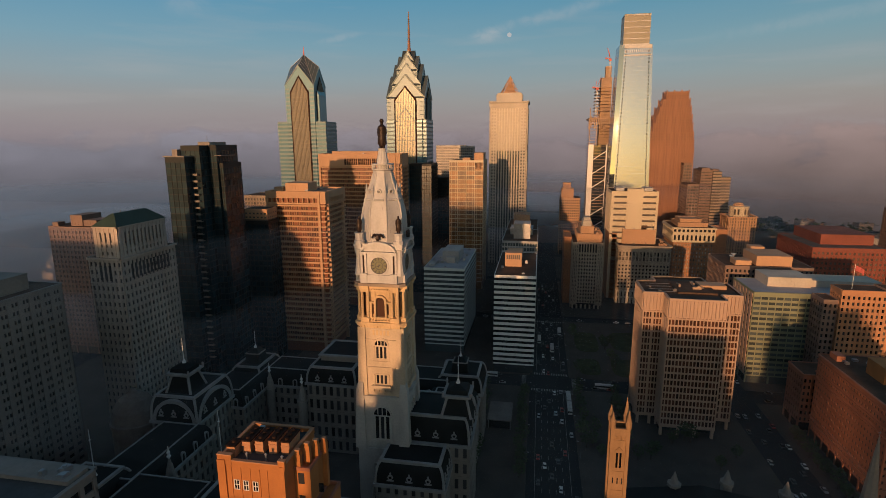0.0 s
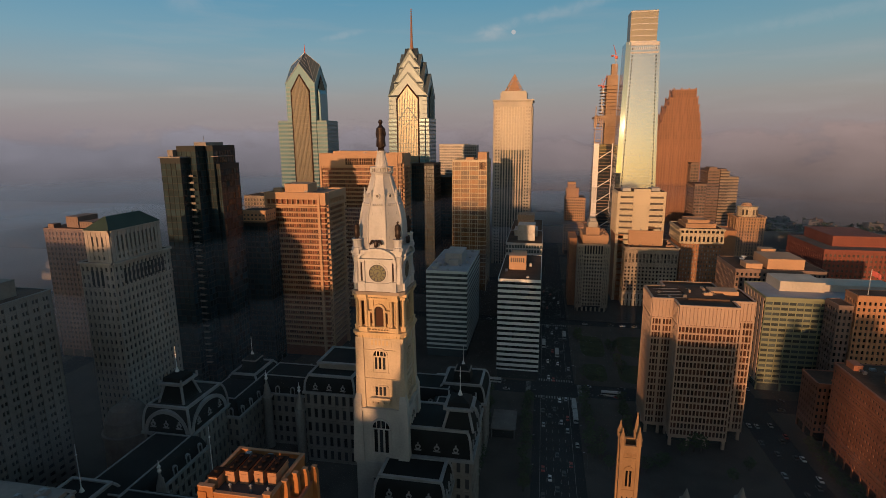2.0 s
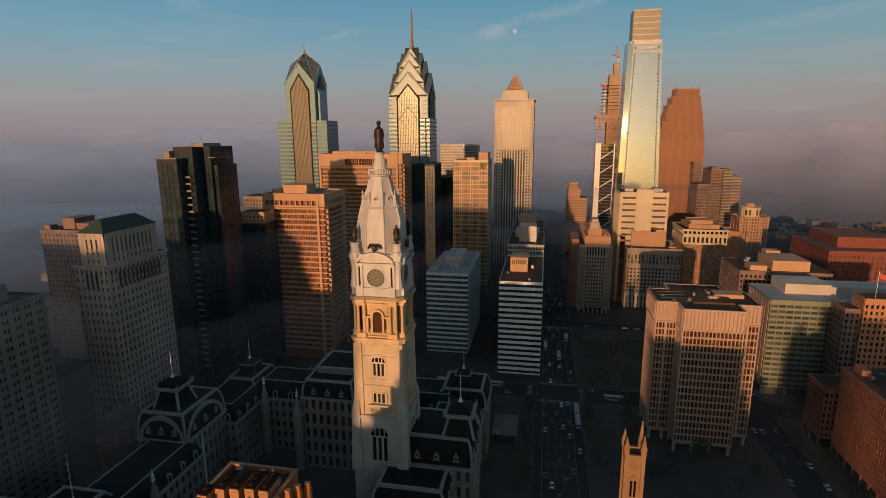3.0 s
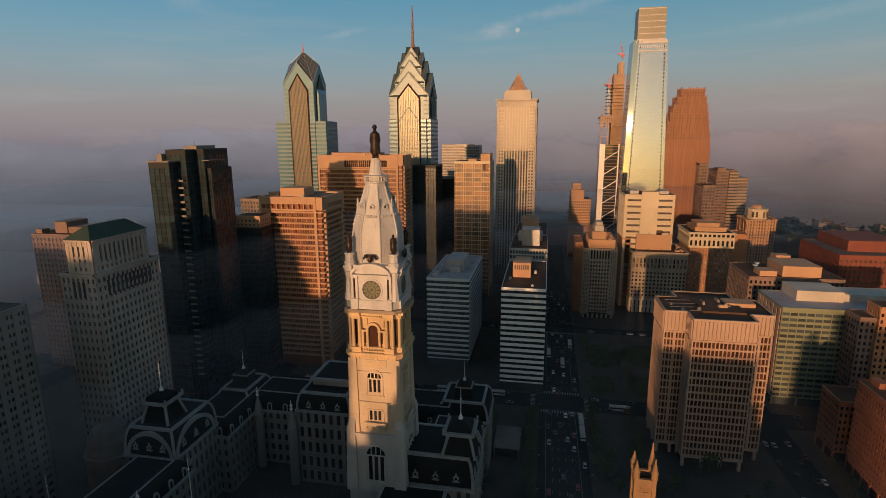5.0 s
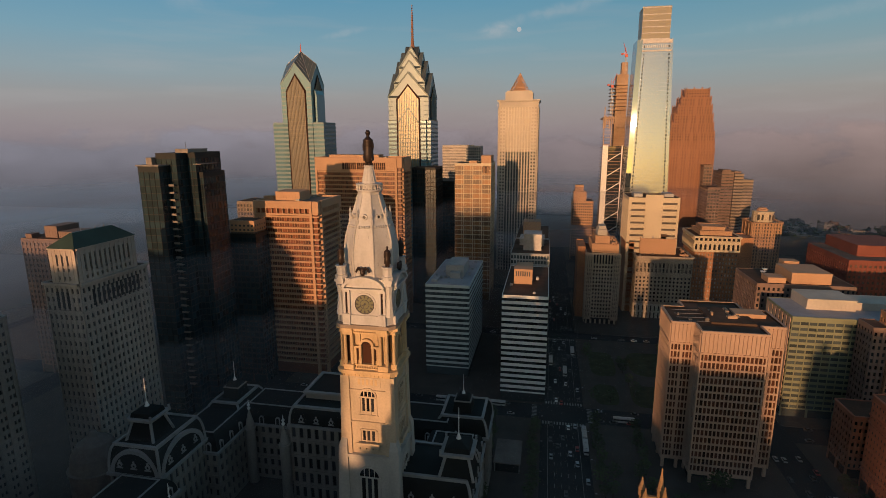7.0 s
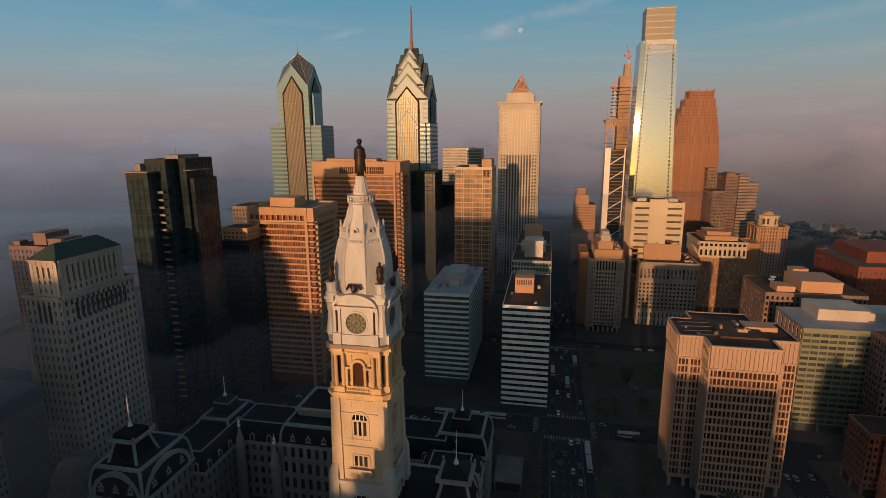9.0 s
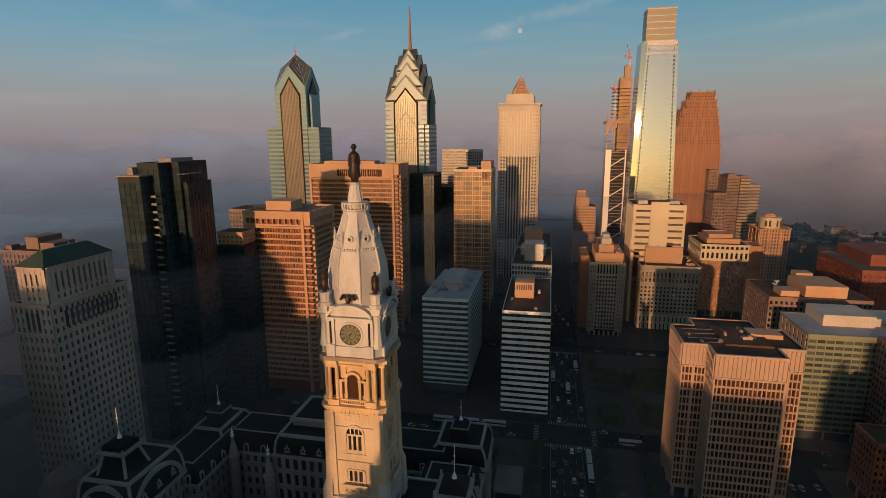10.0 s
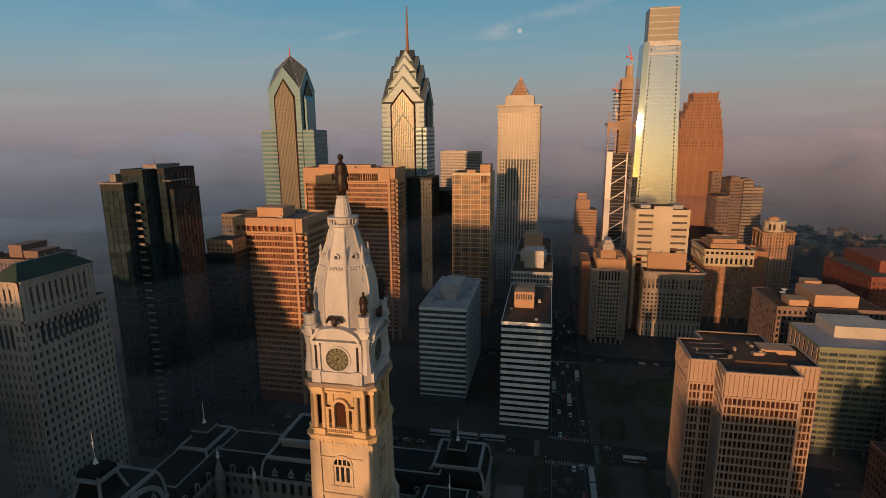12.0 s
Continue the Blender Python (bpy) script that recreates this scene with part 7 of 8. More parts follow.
def clock_tower():
    cx, cy = -60.4, 203.6
    root = thing("clock_tower", cx, cy, "sunlit pale stone clock tower with a white octagonal iron dome", "clock tower")

    def stage(name, half, z0, z1, material, chamfer=0.0, half_top=None):
        s = Shape()
        h2 = half_top or half
        if chamfer:
            pts = []
            for z, h in ((z0, half), (z1, h2)):
                c = chamfer
                pts += [(cx + x, cy + y, z) for x, y in ((-h + c, -h), (h - c, -h), (h, -h + c), (h, h - c), (h - c, h), (-h + c, h), (-h, h - c), (-h, -h + c))]
            s.add(pts, [(i, (i + 1) % 8, (i + 1) % 8 + 8, i + 8) for i in range(8)] + [tuple(range(7, -1, -1)), tuple(range(8, 16))])
        else:
            s.taper((cx - half, cx + half, cy - half, cy + half), (cx - h2, cx + h2, cy - h2, cy + h2), z0, z1)
        return part(name, s, material, root)

    def rim(name, half, z0, z1, material, cut=2.2):
        return stage(name, half, z0, z1, material, cut)

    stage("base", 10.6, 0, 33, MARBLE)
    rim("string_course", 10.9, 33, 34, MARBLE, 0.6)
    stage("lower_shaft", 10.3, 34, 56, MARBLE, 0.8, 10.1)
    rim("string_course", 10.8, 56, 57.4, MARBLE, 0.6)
    stage("shaft", 9.3, 57.4, 86.5, MARBLE_SUN_TINTED, 1.6, 8.9)
    rim("string_course", 9.5, 80.9, 81.4, MARBLE_SUN_TINTED, 1.9)
    rim("string_course", 9.7, 69.2, 69.7, MARBLE_SUN_TINTED, 1.9)
    rim("cornice", 9.9, 86.5, 87.6, MARBLE_SUN_GOLD, 2.0)
    rim("cornice", 10.6, 87.6, 88.8, MARBLE_SUN_GOLD, 2.0)
    stage("bell_stage", 7.7, 88.8, 102.5, MARBLE_SUN_GOLD, 1.5)
    rim("cornice", 9.5, 102.5, 103.6, MARBLE_SUN_GOLD, 2.0)
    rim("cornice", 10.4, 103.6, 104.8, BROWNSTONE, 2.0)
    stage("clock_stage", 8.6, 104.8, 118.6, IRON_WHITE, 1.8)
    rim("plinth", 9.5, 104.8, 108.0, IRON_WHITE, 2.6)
    stage("attic", 8.5, 118.61, 120.25, IRON_WHITE, 1.8)
    for sx in (-1, 1):
        for sy in (-1, 1):
            for near, far, z0, z1 in ((6.9, 9.4, 118.2, 119.3), (6.7, 9.8, 119.3, 120.3)):
                s = Shape()
                xs, ys = sorted((cx + sx * near, cx + sx * far)), sorted((cy + sy * near, cy + sy * far))
                s.box(xs[0], xs[1], ys[0], ys[1], z0, z1)
                part("corner_cornice", s, IRON_WHITE, root)
    # corner piers of the shaft and buttress scrolls
    for sx in (-1, 1):
        for sy in (-1, 1):
            s = Shape()
            x, y = cx + sx * 8.0, cy + sy * 8.0
            s.taper((x - 2.0, x + 2.0, y - 2.0, y + 2.0), (x - 1.5, x + 1.5, y - 1.5, y + 1.5), 57.4, 86.4)
            part("corner_pier", s, MARBLE_SUN_TINTED, root)
            s = Shape()
            x, y = cx + sx * 9.2, cy + sy * 9.2
            s.taper((x - 2.2, x + 2.2, y - 2.2, y + 2.2), (x - 1.6, x + 1.6, y - 1.6, y + 1.6), 34, 60)
            s.taper((x - 1.6, x + 1.6, y - 1.6, y + 1.6), (x - 0.9 - sx * 0.5, x + 0.9 - sx * 0.5, y - 0.9 - sy * 0.5, y + 0.9 - sy * 0.5), 60, 64)
            part("buttress", s, MARBLE, root)
            for z0, z1, r, m in ((88.8, 102.5, 0.62, MARBLE_SUN_GOLD), (106.8, 118.4, 0.5, IRON_WHITE)):
                for ox, oy in ((7.2, 9.1), (9.1, 7.2), (4.9, 8.9), (8.9, 4.9)) if z0 < 100 else ():
                    c = Shape()
                    x, y = cx + sx * ox, cy + sy * oy
                    c.ring(x, y, [(r * 1.35, z0), (r * 1.35, z0 + 0.6), (r, z0 + 0.9), (r * 0.86, z1 - 1.2), (r * 1.4, z1 - 0.4), (r * 1.4, z1)], 12)
                    part("column", c, m, root)
            # scrolled iron brackets beside the clock
            s = Shape()
            x, y = cx + sx * 8.3, cy + sy * 8.3
            s.ring(x, y, [(1.6, 108), (1.2, 111), (0.9, 115), (1.3, 118.0), (1.5, 118.3)], 8, math.pi / 8)
            part("corner_bracket", s, IRON_WHITE, root)
            s = Shape()
            x, y = cx + sx * 7.9, cy + sy * 7.9
            s.ring(x, y, [(1.9, 120.3), (1.9, 121.4), (1.5, 121.6), (1.5, 124.0), (1.8, 124.2), (1.8, 124.6)], 8, math.pi / 8)
            part("statue_plinth", s, IRON_WHITE, root)
    # faces: windows, arches, clock, pediment
    for side, plane, c in (("F", cy, cx), ("R", cx, cy), ("B", cy, cx), ("L", cx, cy)):
        def face(d):
            return plane - d if side in "FL" else plane + d
        f = face(0)

        def slab(name, a0, a1, d0, d1, z0, z1, material, parent=root):
            s = Shape()
            s.on(side, f, c + a0, c + a1, d0, d1, z0, z1)
            return part(name, s, material, parent)
        # lower arched windows
        for z, h, w, n, d in ((9, 9, 2.0, 3, 10.6), (21, 6, 1.6, 3, 10.6), (38.5, 10, 1.35, 3, 10.25), (62.5, 3.8, 1.0, 3, 9.25), (72.8, 5.6, 0.98, 3, 9.05)):
            for j in range(n):
                u = (j - (n - 1) / 2) * (w * 1.65)
                slab("window", u - w / 2, u + w / 2, d - 0.5, d + 0.03, z, z + h, PANE)
            s = Shape()
            half = n * w * 1.65 / 2 + 0.3
            s.on(side, f, c - half - 0.5, c - half, d - 0.2, d + 0.35, z - 0.6, z + h)
            s.on(side, f, c + half, c + half + 0.5, d - 0.2, d + 0.35, z - 0.6, z + h)
            s.on(side, f, c - half - 0.9, c + half + 0.9, d - 0.2, d + 0.5, z - 1.1, z - 0.6)
            for j in range(n - 1):
                u = (j - (n - 2) / 2) * (w * 1.65)
                s.on(side, f, c + u - 0.28, c + u + 0.28, d - 0.2, d + 0.25, z - 0.6, z + h)
            s.on(side, f, c - half, c + half, d - 0.2, d + 0.3, z + h, z + h + 0.5)
            part("window_frame", s, MARBLE_SUN_TINTED if z > 57 else MARBLE, root)
            if z in (38.5, 72.8):
                s, g = Shape(), Shape()
                s.arch(side, c, f, z + h + 0.5, half - 0.1, half + 0.5, d - 0.2, d + 0.4, 12)
                for j in (-1, 0, 1):
                    s.on(side, f, c + j * half * 0.5 - 0.16, c + j * half * 0.5 + 0.16, d - 0.1, d + 0.2, z + h + 0.5, z + h + 0.5 + half * (0.95 if j == 0 else 0.8))
                g.arch(side, c, f, z + h + 0.5, 0.05, half - 0.1, d - 0.4, d + 0.05, 12)
                part("arch", s, MARBLE_SUN_TINTED if z > 57 else MARBLE, root)
                part("fanlight", g, PANE, root, kind="stuff")
        # balcony on brackets
        s = Shape()
        s.on(side, f, c - 4.2, c + 4.2, 9.0, 11.0, 60.6, 61.2)
        s.on(side, f, c - 4.2, c + 4.2, 10.7, 11.0, 61.2, 62.2)
        for u in (-3.4, -1.2, 1.2, 3.4):
            s.on(side, f, c + u - 0.3, c + u + 0.3, 9.0, 10.5, 59.2, 60.6)
        part("balcony", s, MARBLE_SUN_TINTED, root)
        # open arch of the bell stage
        slab("arch_opening", -1.75, 1.75, 7.4, 7.8, 90.6, 97.0, PANE_WARM)
        s, g = Shape(), Shape()
        g.arch(side, c, f, 97.0, 0.05, 1.75, 7.4, 7.8, 12)
        part("arch_opening", g, PANE_WARM, root)
        s.arch(side, c, f, 97.0, 1.75, 2.6, 7.5, 8.95, 14)
        for u in (-2.2, 2.2, -3.9, 3.9):
            s.on(side, f, c + u - 0.4, c + u + 0.4, 7.5, 8.9, 90.0, 97.0)
        for v in (-3.05, 3.05):
            s.on(side, f, c + v - 1.4, c + v + 1.4, 7.5, 9.0, 96.3, 97.0)
        s.on(side, f, c - 4.4, c + 4.4, 7.5, 9.1, 88.8, 89.2)
        s.on(side, f, c - 4.4, c + 4.4, 8.9, 9.2, 90.3, 90.7)
        for k in range(15):
            u = -4.2 + k * 0.6
            s.on(side, f, c + u - 0.13, c + u + 0.13, 8.95, 9.15, 89.2, 90.3)
        part("bell_arch", s, MARBLE_SUN_GOLD, root)
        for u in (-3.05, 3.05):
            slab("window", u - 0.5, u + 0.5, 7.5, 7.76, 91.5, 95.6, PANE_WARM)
            slab("spandrel_relief", u - 0.8, u + 0.8, 7.6, 8.2, 98.2, 101.2, MARBLE_SUN_GOLD)
        slab("frieze", -7.0, 7.0, 7.6, 9.0, 101.3, 102.4, MARBLE_SUN_GOLD)
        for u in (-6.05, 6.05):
            slab("pedestal", u - 1.75, u + 1.75, 7.6, 10.05, 88.8, 90.4, MARBLE_SUN_GOLD)
            slab("pedestal_cap", u - 1.85, u + 1.85, 7.6, 10.2, 90.4, 90.7, MARBLE_SUN_GOLD)
            slab("entablature", u - 1.75, u + 1.75, 7.6, 9.95, 101.2, 102.5, MARBLE_SUN_GOLD)
            slab("entablature", u - 1.85, u + 1.85, 7.6, 10.75, 102.51, 103.7, MARBLE_SUN_GOLD)
        dentils = Shape()
        for k in range(13):
            dentils.on(side, f, c - 4.2 + k * 0.66, c - 3.85 + k * 0.66, 9.0, 9.75, 102.0, 102.49)
            dentils.on(side, f, c - 8.2 + k * 1.34, c - 7.7 + k * 1.34, 8.9, 10.2, 86.55, 87.58)
        part("dentil_course", dentils, MARBLE_SUN_GOLD, root, kind="stuff")
        for k in range(5):
            slab("panel_relief", -3.4 + k * 1.5, -2.6 + k * 1.5, 8.8, 9.2, 83.2, 85.2, MARBLE_SUN_GOLD)
        slab("panel", -4.6, 4.6, 8.8, 9.1, 82.6, 85.8, MARBLE_SUN_TINTED)
        # clock
        dial, marks, ringed = Shape(), Shape(), Shape()
        n = 36
        zc, rr = 111.7, 3.4
        dial.prism([(c + rr * math.cos(2 * math.pi * k / n), zc + rr * math.sin(2 * math.pi * k / n)) for k in range(n)], "y" if side in "FB" else "x", *reach(side, f, 8.5, 8.85))
        ringed.hoop(side, c, f, zc, rr - 0.05, rr + 0.55, 8.5, 9.1)
        marks.hoop(side, c, f, zc, rr * 0.42, rr * 0.48, 8.85, 8.93)
        marks.hoop(side, c, f, zc, rr * 0.90, rr, 8.85, 8.93)
        for k in range(12):
            t = 2 * math.pi * k / 12
            e, w = Vector((math.cos(t), math.sin(t))), Vector((-math.sin(t), math.cos(t))) * 0.17
            p, q = e * rr * 0.62, e * rr * 0.90
            pts = [(c + v.x, zc + v.y) for v in (p - w, q - w * 1.4, q + w * 1.4, p + w)]
            marks.prism(pts, "y" if side in "FB" else "x", *reach(side, f, 8.85, 8.94))
        clock = part("clock_face", dial, DIAL, root, "yellow-green glass clock dial")
        part("dial_ring", ringed, IRON_WHITE, clock)
        part("dial_tracery", marks, DARK_PAINT, clock)
        for t, length, w in ((math.radians(205), 2.9, 0.16), (math.radians(250), 1.9, 0.2)):
            s = Shape()
            e, q = Vector((math.cos(t), math.sin(t))), Vector((-math.sin(t), math.cos(t))) * w
            pts = [(c + v.x, zc + v.y) for v in (e * -0.6 - q, e * length - q * 0.3, e * length + q * 0.3, e * -0.6 + q)]
            s.prism(pts, "y" if side in "FB" else "x", *reach(side, f, 8.98, 9.06))
            part("clock_pointer", s, DARK_PAINT, clock)
        # segmental pediment on pilasters
        arc = [(7.7 * math.cos(t), 115.9 + 5.2 * math.sin(t)) for t in [math.radians(20 + 140 * k / 20) for k in range(21)]]
        s = Shape()
        s.prism([(c + u, z) for u, z in arc], "y" if side in "FB" else "x", *reach(side, f, 6.4, 9.3))
        part("tympanum", s, IRON_WHITE, root)
        s = Shape()
        inner_arc = [(u * 0.93, z - 0.85) for u, z in arc]
        verts, m = [], len(arc)
        for d in (6.3, 10.5):
            for line in (arc, inner_arc):
                for u, z in line:
                    verts.append((c + u, face(d), z + 0.25) if side in "FB" else (face(d), c + u, z + 0.25))
        quads = []
        for k in range(m - 1):
            for p, q in ((0, 2), (2, 3), (3, 1), (1, 0)):
                quads.append((p * m + k, p * m + k + 1, q * m + k + 1, q * m + k))
        quads += [(0, m, 3 * m, 2 * m), (m - 1, 3 * m - 1, 4 * m - 1, 2 * m - 1)]
        s.add(verts, quads)
        part("pediment", s, IRON_WHITE, root, "curved iron pediment")
        slab("pediment_sill", -7.3, 7.3, 8.3, 10.2, 116.7, 117.3, IRON_WHITE)
        for u in (-6.85, -5.3, 5.3, 6.85):
            slab("pilaster", u - 0.42, u + 0.42, 8.5, 9.4, 108.0, 116.7, IRON_WHITE)
        for u in (-6.08, 6.08):
            slab("pilaster_base", u - 1.3, u + 1.3, 9.2, 10.0, 104.82, 108.6, IRON_WHITE)
            slab("pilaster_cap", u - 1.25, u + 1.25, 8.5, 9.7, 115.9, 116.68, IRON_WHITE)
            # dark strip on the wall stands in for shade between the pilasters
            slab("dark_slot", u - 0.34, u + 0.34, 8.4, 8.72, 108.6, 115.9, DULL_DARK)
        slab("clock_surround", -4.86, 4.86, 8.5, 8.76, 108.0, 116.7, IRON_WHITE)
        for u in (-6.6, 6.6):
            # dark strips put in for the shade behind the corner columns
            slab("dark_slot", u * 1.0 - 0.5, u * 1.0 + 0.5, 7.4, 7.76, 91, 101, PANE_WARM)
    # dome
    s = Shape()
    s.ring(cx, cy, [*DOME, (3.6, 148.3)], 8, math.pi / 8)
    part("dome", s, IRON_WHITE, root, "grey-white painted iron dome")
    for k in range(8):
        ribs = Shape()
        a = math.pi / 8 + k * math.pi / 4
        last = None
        for r, z in DOME:
            q = r / math.cos(math.pi / 8)
            p = (cx + q * math.cos(a), cy + q * math.sin(a), z)
            if last:
                ribs.rod(last, p, 0.3, 6)
            last = p
        part("dome_rib", ribs, IRON_WHITE, root)
    for k in range(8):
        a = k * math.pi / 4
        e, w = Vector((math.cos(a), math.sin(a))), Vector((-math.sin(a), math.cos(a)))
        g, o = Shape(), Shape()
        for i in range(16):
            t0, t1 = 2 * math.pi * i / 16, 2 * math.pi * (i + 1) / 16
            mid = Vector((cx, cy)) + e * 5.85
            vs = []
            for dd in (-0.5, 0.55):
                for r, t in ((0.55, t0), (0.95, t0), (0.95, t1), (0.55, t1)):
                    xy = mid + e * dd + w * (r * math.cos(t))
                    vs.append((xy.x, xy.y, 140.2 + r * math.sin(t)))
            o.add(vs, [(0, 1, 2, 3), (7, 6, 5, 4), (0, 4, 5, 1), (1, 5, 6, 2), (2, 6, 7, 3), (3, 7, 4, 0)])
        c0 = Vector((cx, cy)) + e * 5.95
        vs = [(c0.x + w.x * 0.55 * math.cos(t), c0.y + w.y * 0.55 * math.cos(t), 140.2 + 0.55 * math.sin(t)) for t in [2 * math.pi * i / 12 for i in range(12)]]
        g.add(vs, [tuple(range(12))])
        ring_part = part("round_window", o, IRON_WHITE, root)
        part("dark_pane", g, DARK_PAINT, ring_part)
        for u in (-1.64, -0.82, 0, 0.82, 1.64):
            b = Shape()
            p = Vector((cx, cy)) + e * 6.95 + w * u
            b.ring(p.x, p.y, [(0.1, 136.6), (0.36, 136.85), (0.36, 137.3), (0.1, 137.6)], 8)
            part("boss", b, IRON_WHITE, root)
        # scrolls and urns at the shoulder
        a2 = a + math.pi / 8
        e2 = Vector((math.cos(a2), math.sin(a2)))
        p = Vector((cx, cy)) + e2 * 6.6
        b = Shape()
        b.ring(p.x, p.y, [(0.6, 137.6), (0.6, 138.8), (0.36, 139.5), (0.52, 140.5), (0.26, 141.3), (0.34, 142.0), (0.06, 143.2)], 8)
        part("urn", b, IRON_WHITE, root)
        panel = Shape()
        for u0, u1 in ((-2.0, -1.83), (1.83, 2.0)):
            vs = []
            for z, r in ((124.5, 8.3), (134.5, 7.45)):
                for u in (u0, u1):
                    q = Vector((cx, cy)) + e * (r + 0.12) + w * u * (1 if z < 130 else 0.86)
                    vs.append((q.x, q.y, z))
            panel.add([vs[0], vs[1], vs[3], vs[2]], [(0, 1, 2, 3)])
        part("panel_moulding", panel, METAL, root)
    s = Shape()
    s.ring(cx, cy, [(3.6, 147.9), (4.3, 148.3), (4.3, 148.7), (4.0, 148.8)], 24)
    s.ring(cx, cy, [(4.3, 150.2), (4.35, 150.3), (4.35, 150.65), (4.0, 150.7)], 24)
    s.ring(cx, cy, [(2.3, 148.5), (2.3, 151.1)], 16)
    part("gallery", s, IRON_WHITE, root)
    for k in range(24):
        a = 2 * math.pi * k / 24
        b = Shape()
        b.box(cx + 4.12 * math.cos(a) - 0.15, cx + 4.12 * math.cos(a) + 0.15, cy + 4.12 * math.sin(a) - 0.15, cy + 4.12 * math.sin(a) + 0.15, 148.75, 150.25)
        part("baluster", b, IRON_WHITE, root)
    s = Shape()
    s.ring(cx, cy, [(2.35, 150.8), (2.3, 151.5), (2.1, 152.5), (1.7, 154.5), (1.4, 155.8), (1.6, 156.1), (1.6, 156.5)], 16)
    for k in range(12):
        a = 2 * math.pi * k / 12
        flute = Shape()
        flute.rod((cx + 2.3 * math.cos(a), cy + 2.3 * math.sin(a), 151.5), (cx + 1.38 * math.cos(a), cy + 1.38 * math.sin(a), 155.8), 0.14, 5)
        part("cap_rib", flute, IRON_WHITE, root)
    part("cap", s, IRON_WHITE, root)
    return cx, cy


TX, TY = clock_tower()


def statue(x, y, z, h, label, hat=True, turn=0.0):
    """A bronze standing figure in a long coat, one plain mesh."""
    s, k = Shape(), h / 11.0
    for u in (-0.62, 0.62):
        s.ring(x + u * k, y, [(0.62 * k, z), (0.5 * k, z + 0.5 * k), (0.62 * k, z + 3.4 * k)], 10)
        s.box(x + (u - 0.4) * k, x + (u + 0.4) * k, y - 1.1 * k, y + 0.3 * k, z, z + 0.4 * k)
    s.ring(x, y, [(1.15 * k, z + 0.9 * k), (1.45 * k, z + 2.4 * k), (1.6 * k, z + 3.4 * k), (1.3 * k, z + 5.6 * k), (1.45 * k, z + 7.2 * k), (1.5 * k, z + 8.0 * k), (0.9 * k, z + 8.7 * k), (0.45 * k, z + 9.0 * k),
                   (0.42 * k, z + 9.2 * k), (0.68 * k, z + 9.6 * k), (0.66 * k, z + 10.2 * k), (0.45 * k, z + 10.5 * k)], 14)
    for u, r in ((-1.0, -1.35), (1.0, 0.7)):
        s.rod((x + u * 1.2 * k, y, z + 8.1 * k), (x + u * 1.6 * k, y + 0.1 * k, z + 5.9 * k), 0.42 * k, 8)
        s.rod((x + u * 1.6 * k, y + 0.1 * k, z + 5.9 * k), (x + u * 1.2 * k, y + r * 0.7 * k, z + 4.8 * k), 0.36 * k, 8)
    if hat:
        s.ring(x, y, [(1.0 * k, z + 10.15 * k), (1.05 * k, z + 10.3 * k), (0.66 * k, z + 10.4 * k), (0.6 * k, z + 11.0 * k), (0.3 * k, z + 11.05 * k)], 14)
    # coat skirts and folds, then a smooth skin
    for u in range(7):
        a = math.pi * (0.15 + u * 0.95)
        s.rod((x + 1.3 * k * math.cos(a), y + 1.3 * k * math.sin(a), z + 5.4 * k), (x + 1.62 * k * math.cos(a), y + 1.62 * k * math.sin(a), z + 1.5 * k), 0.22 * k, 6)
    ob = single("statue", s, BRONZE, label, "statue", (x, y, z))
    skin = ob.modifiers.new("skin", "REMESH")
    skin.mode, skin.voxel_size = "VOXEL", 0.02 * h
    ob.data = bpy.data.meshes.new_from_object(ob.evaluated_get(bpy.context.evaluated_depsgraph_get()))
    ob.modifiers.clear()
    ob.data.polygons.foreach_set("use_smooth", [True] * len(ob.data.polygons))


statue(TX, TY, 156.48, 11.2, "dark bronze statue in hat and long coat atop the tower")
for sx in (-1, 1):
    for sy in (-1, 1):
        statue(TX + sx * 7.9, TY + sy * 7.9, 124.58, 7.0, "dark bronze figure standing at the foot of the dome", False)
for dx, dy in ((0, -9.6), (9.6, 0), (0, 9.6), (-9.6, 0)):
    s = Shape()
    x, y, z = TX + dx, TY + dy, 121.75
    s.ring(x, y, [(0.6, z), (0.9, z + 0.9), (0.7, z + 2.0), (0.3, z + 2.7)], 10)
    along = (1, 0) if dx == 0 else (0, 1)
    for u in (-1, 1):
        s.rod((x, y, z + 1.5), (x + along[0] * u * 1.5, y + along[1] * u * 1.5, z + 2.5), 0.5, 6)
        s.rod((x + along[0] * u * 1.5, y + along[1] * u * 1.5, z + 2.5), (x + along[0] * u * 2.3, y + along[1] * u * 2.3, z + 1.0), 0.4, 6)
    single("eagle_statue", s, BRONZE, "dark bronze eagle with spread wings above the clock", "statue", (x, y, z))


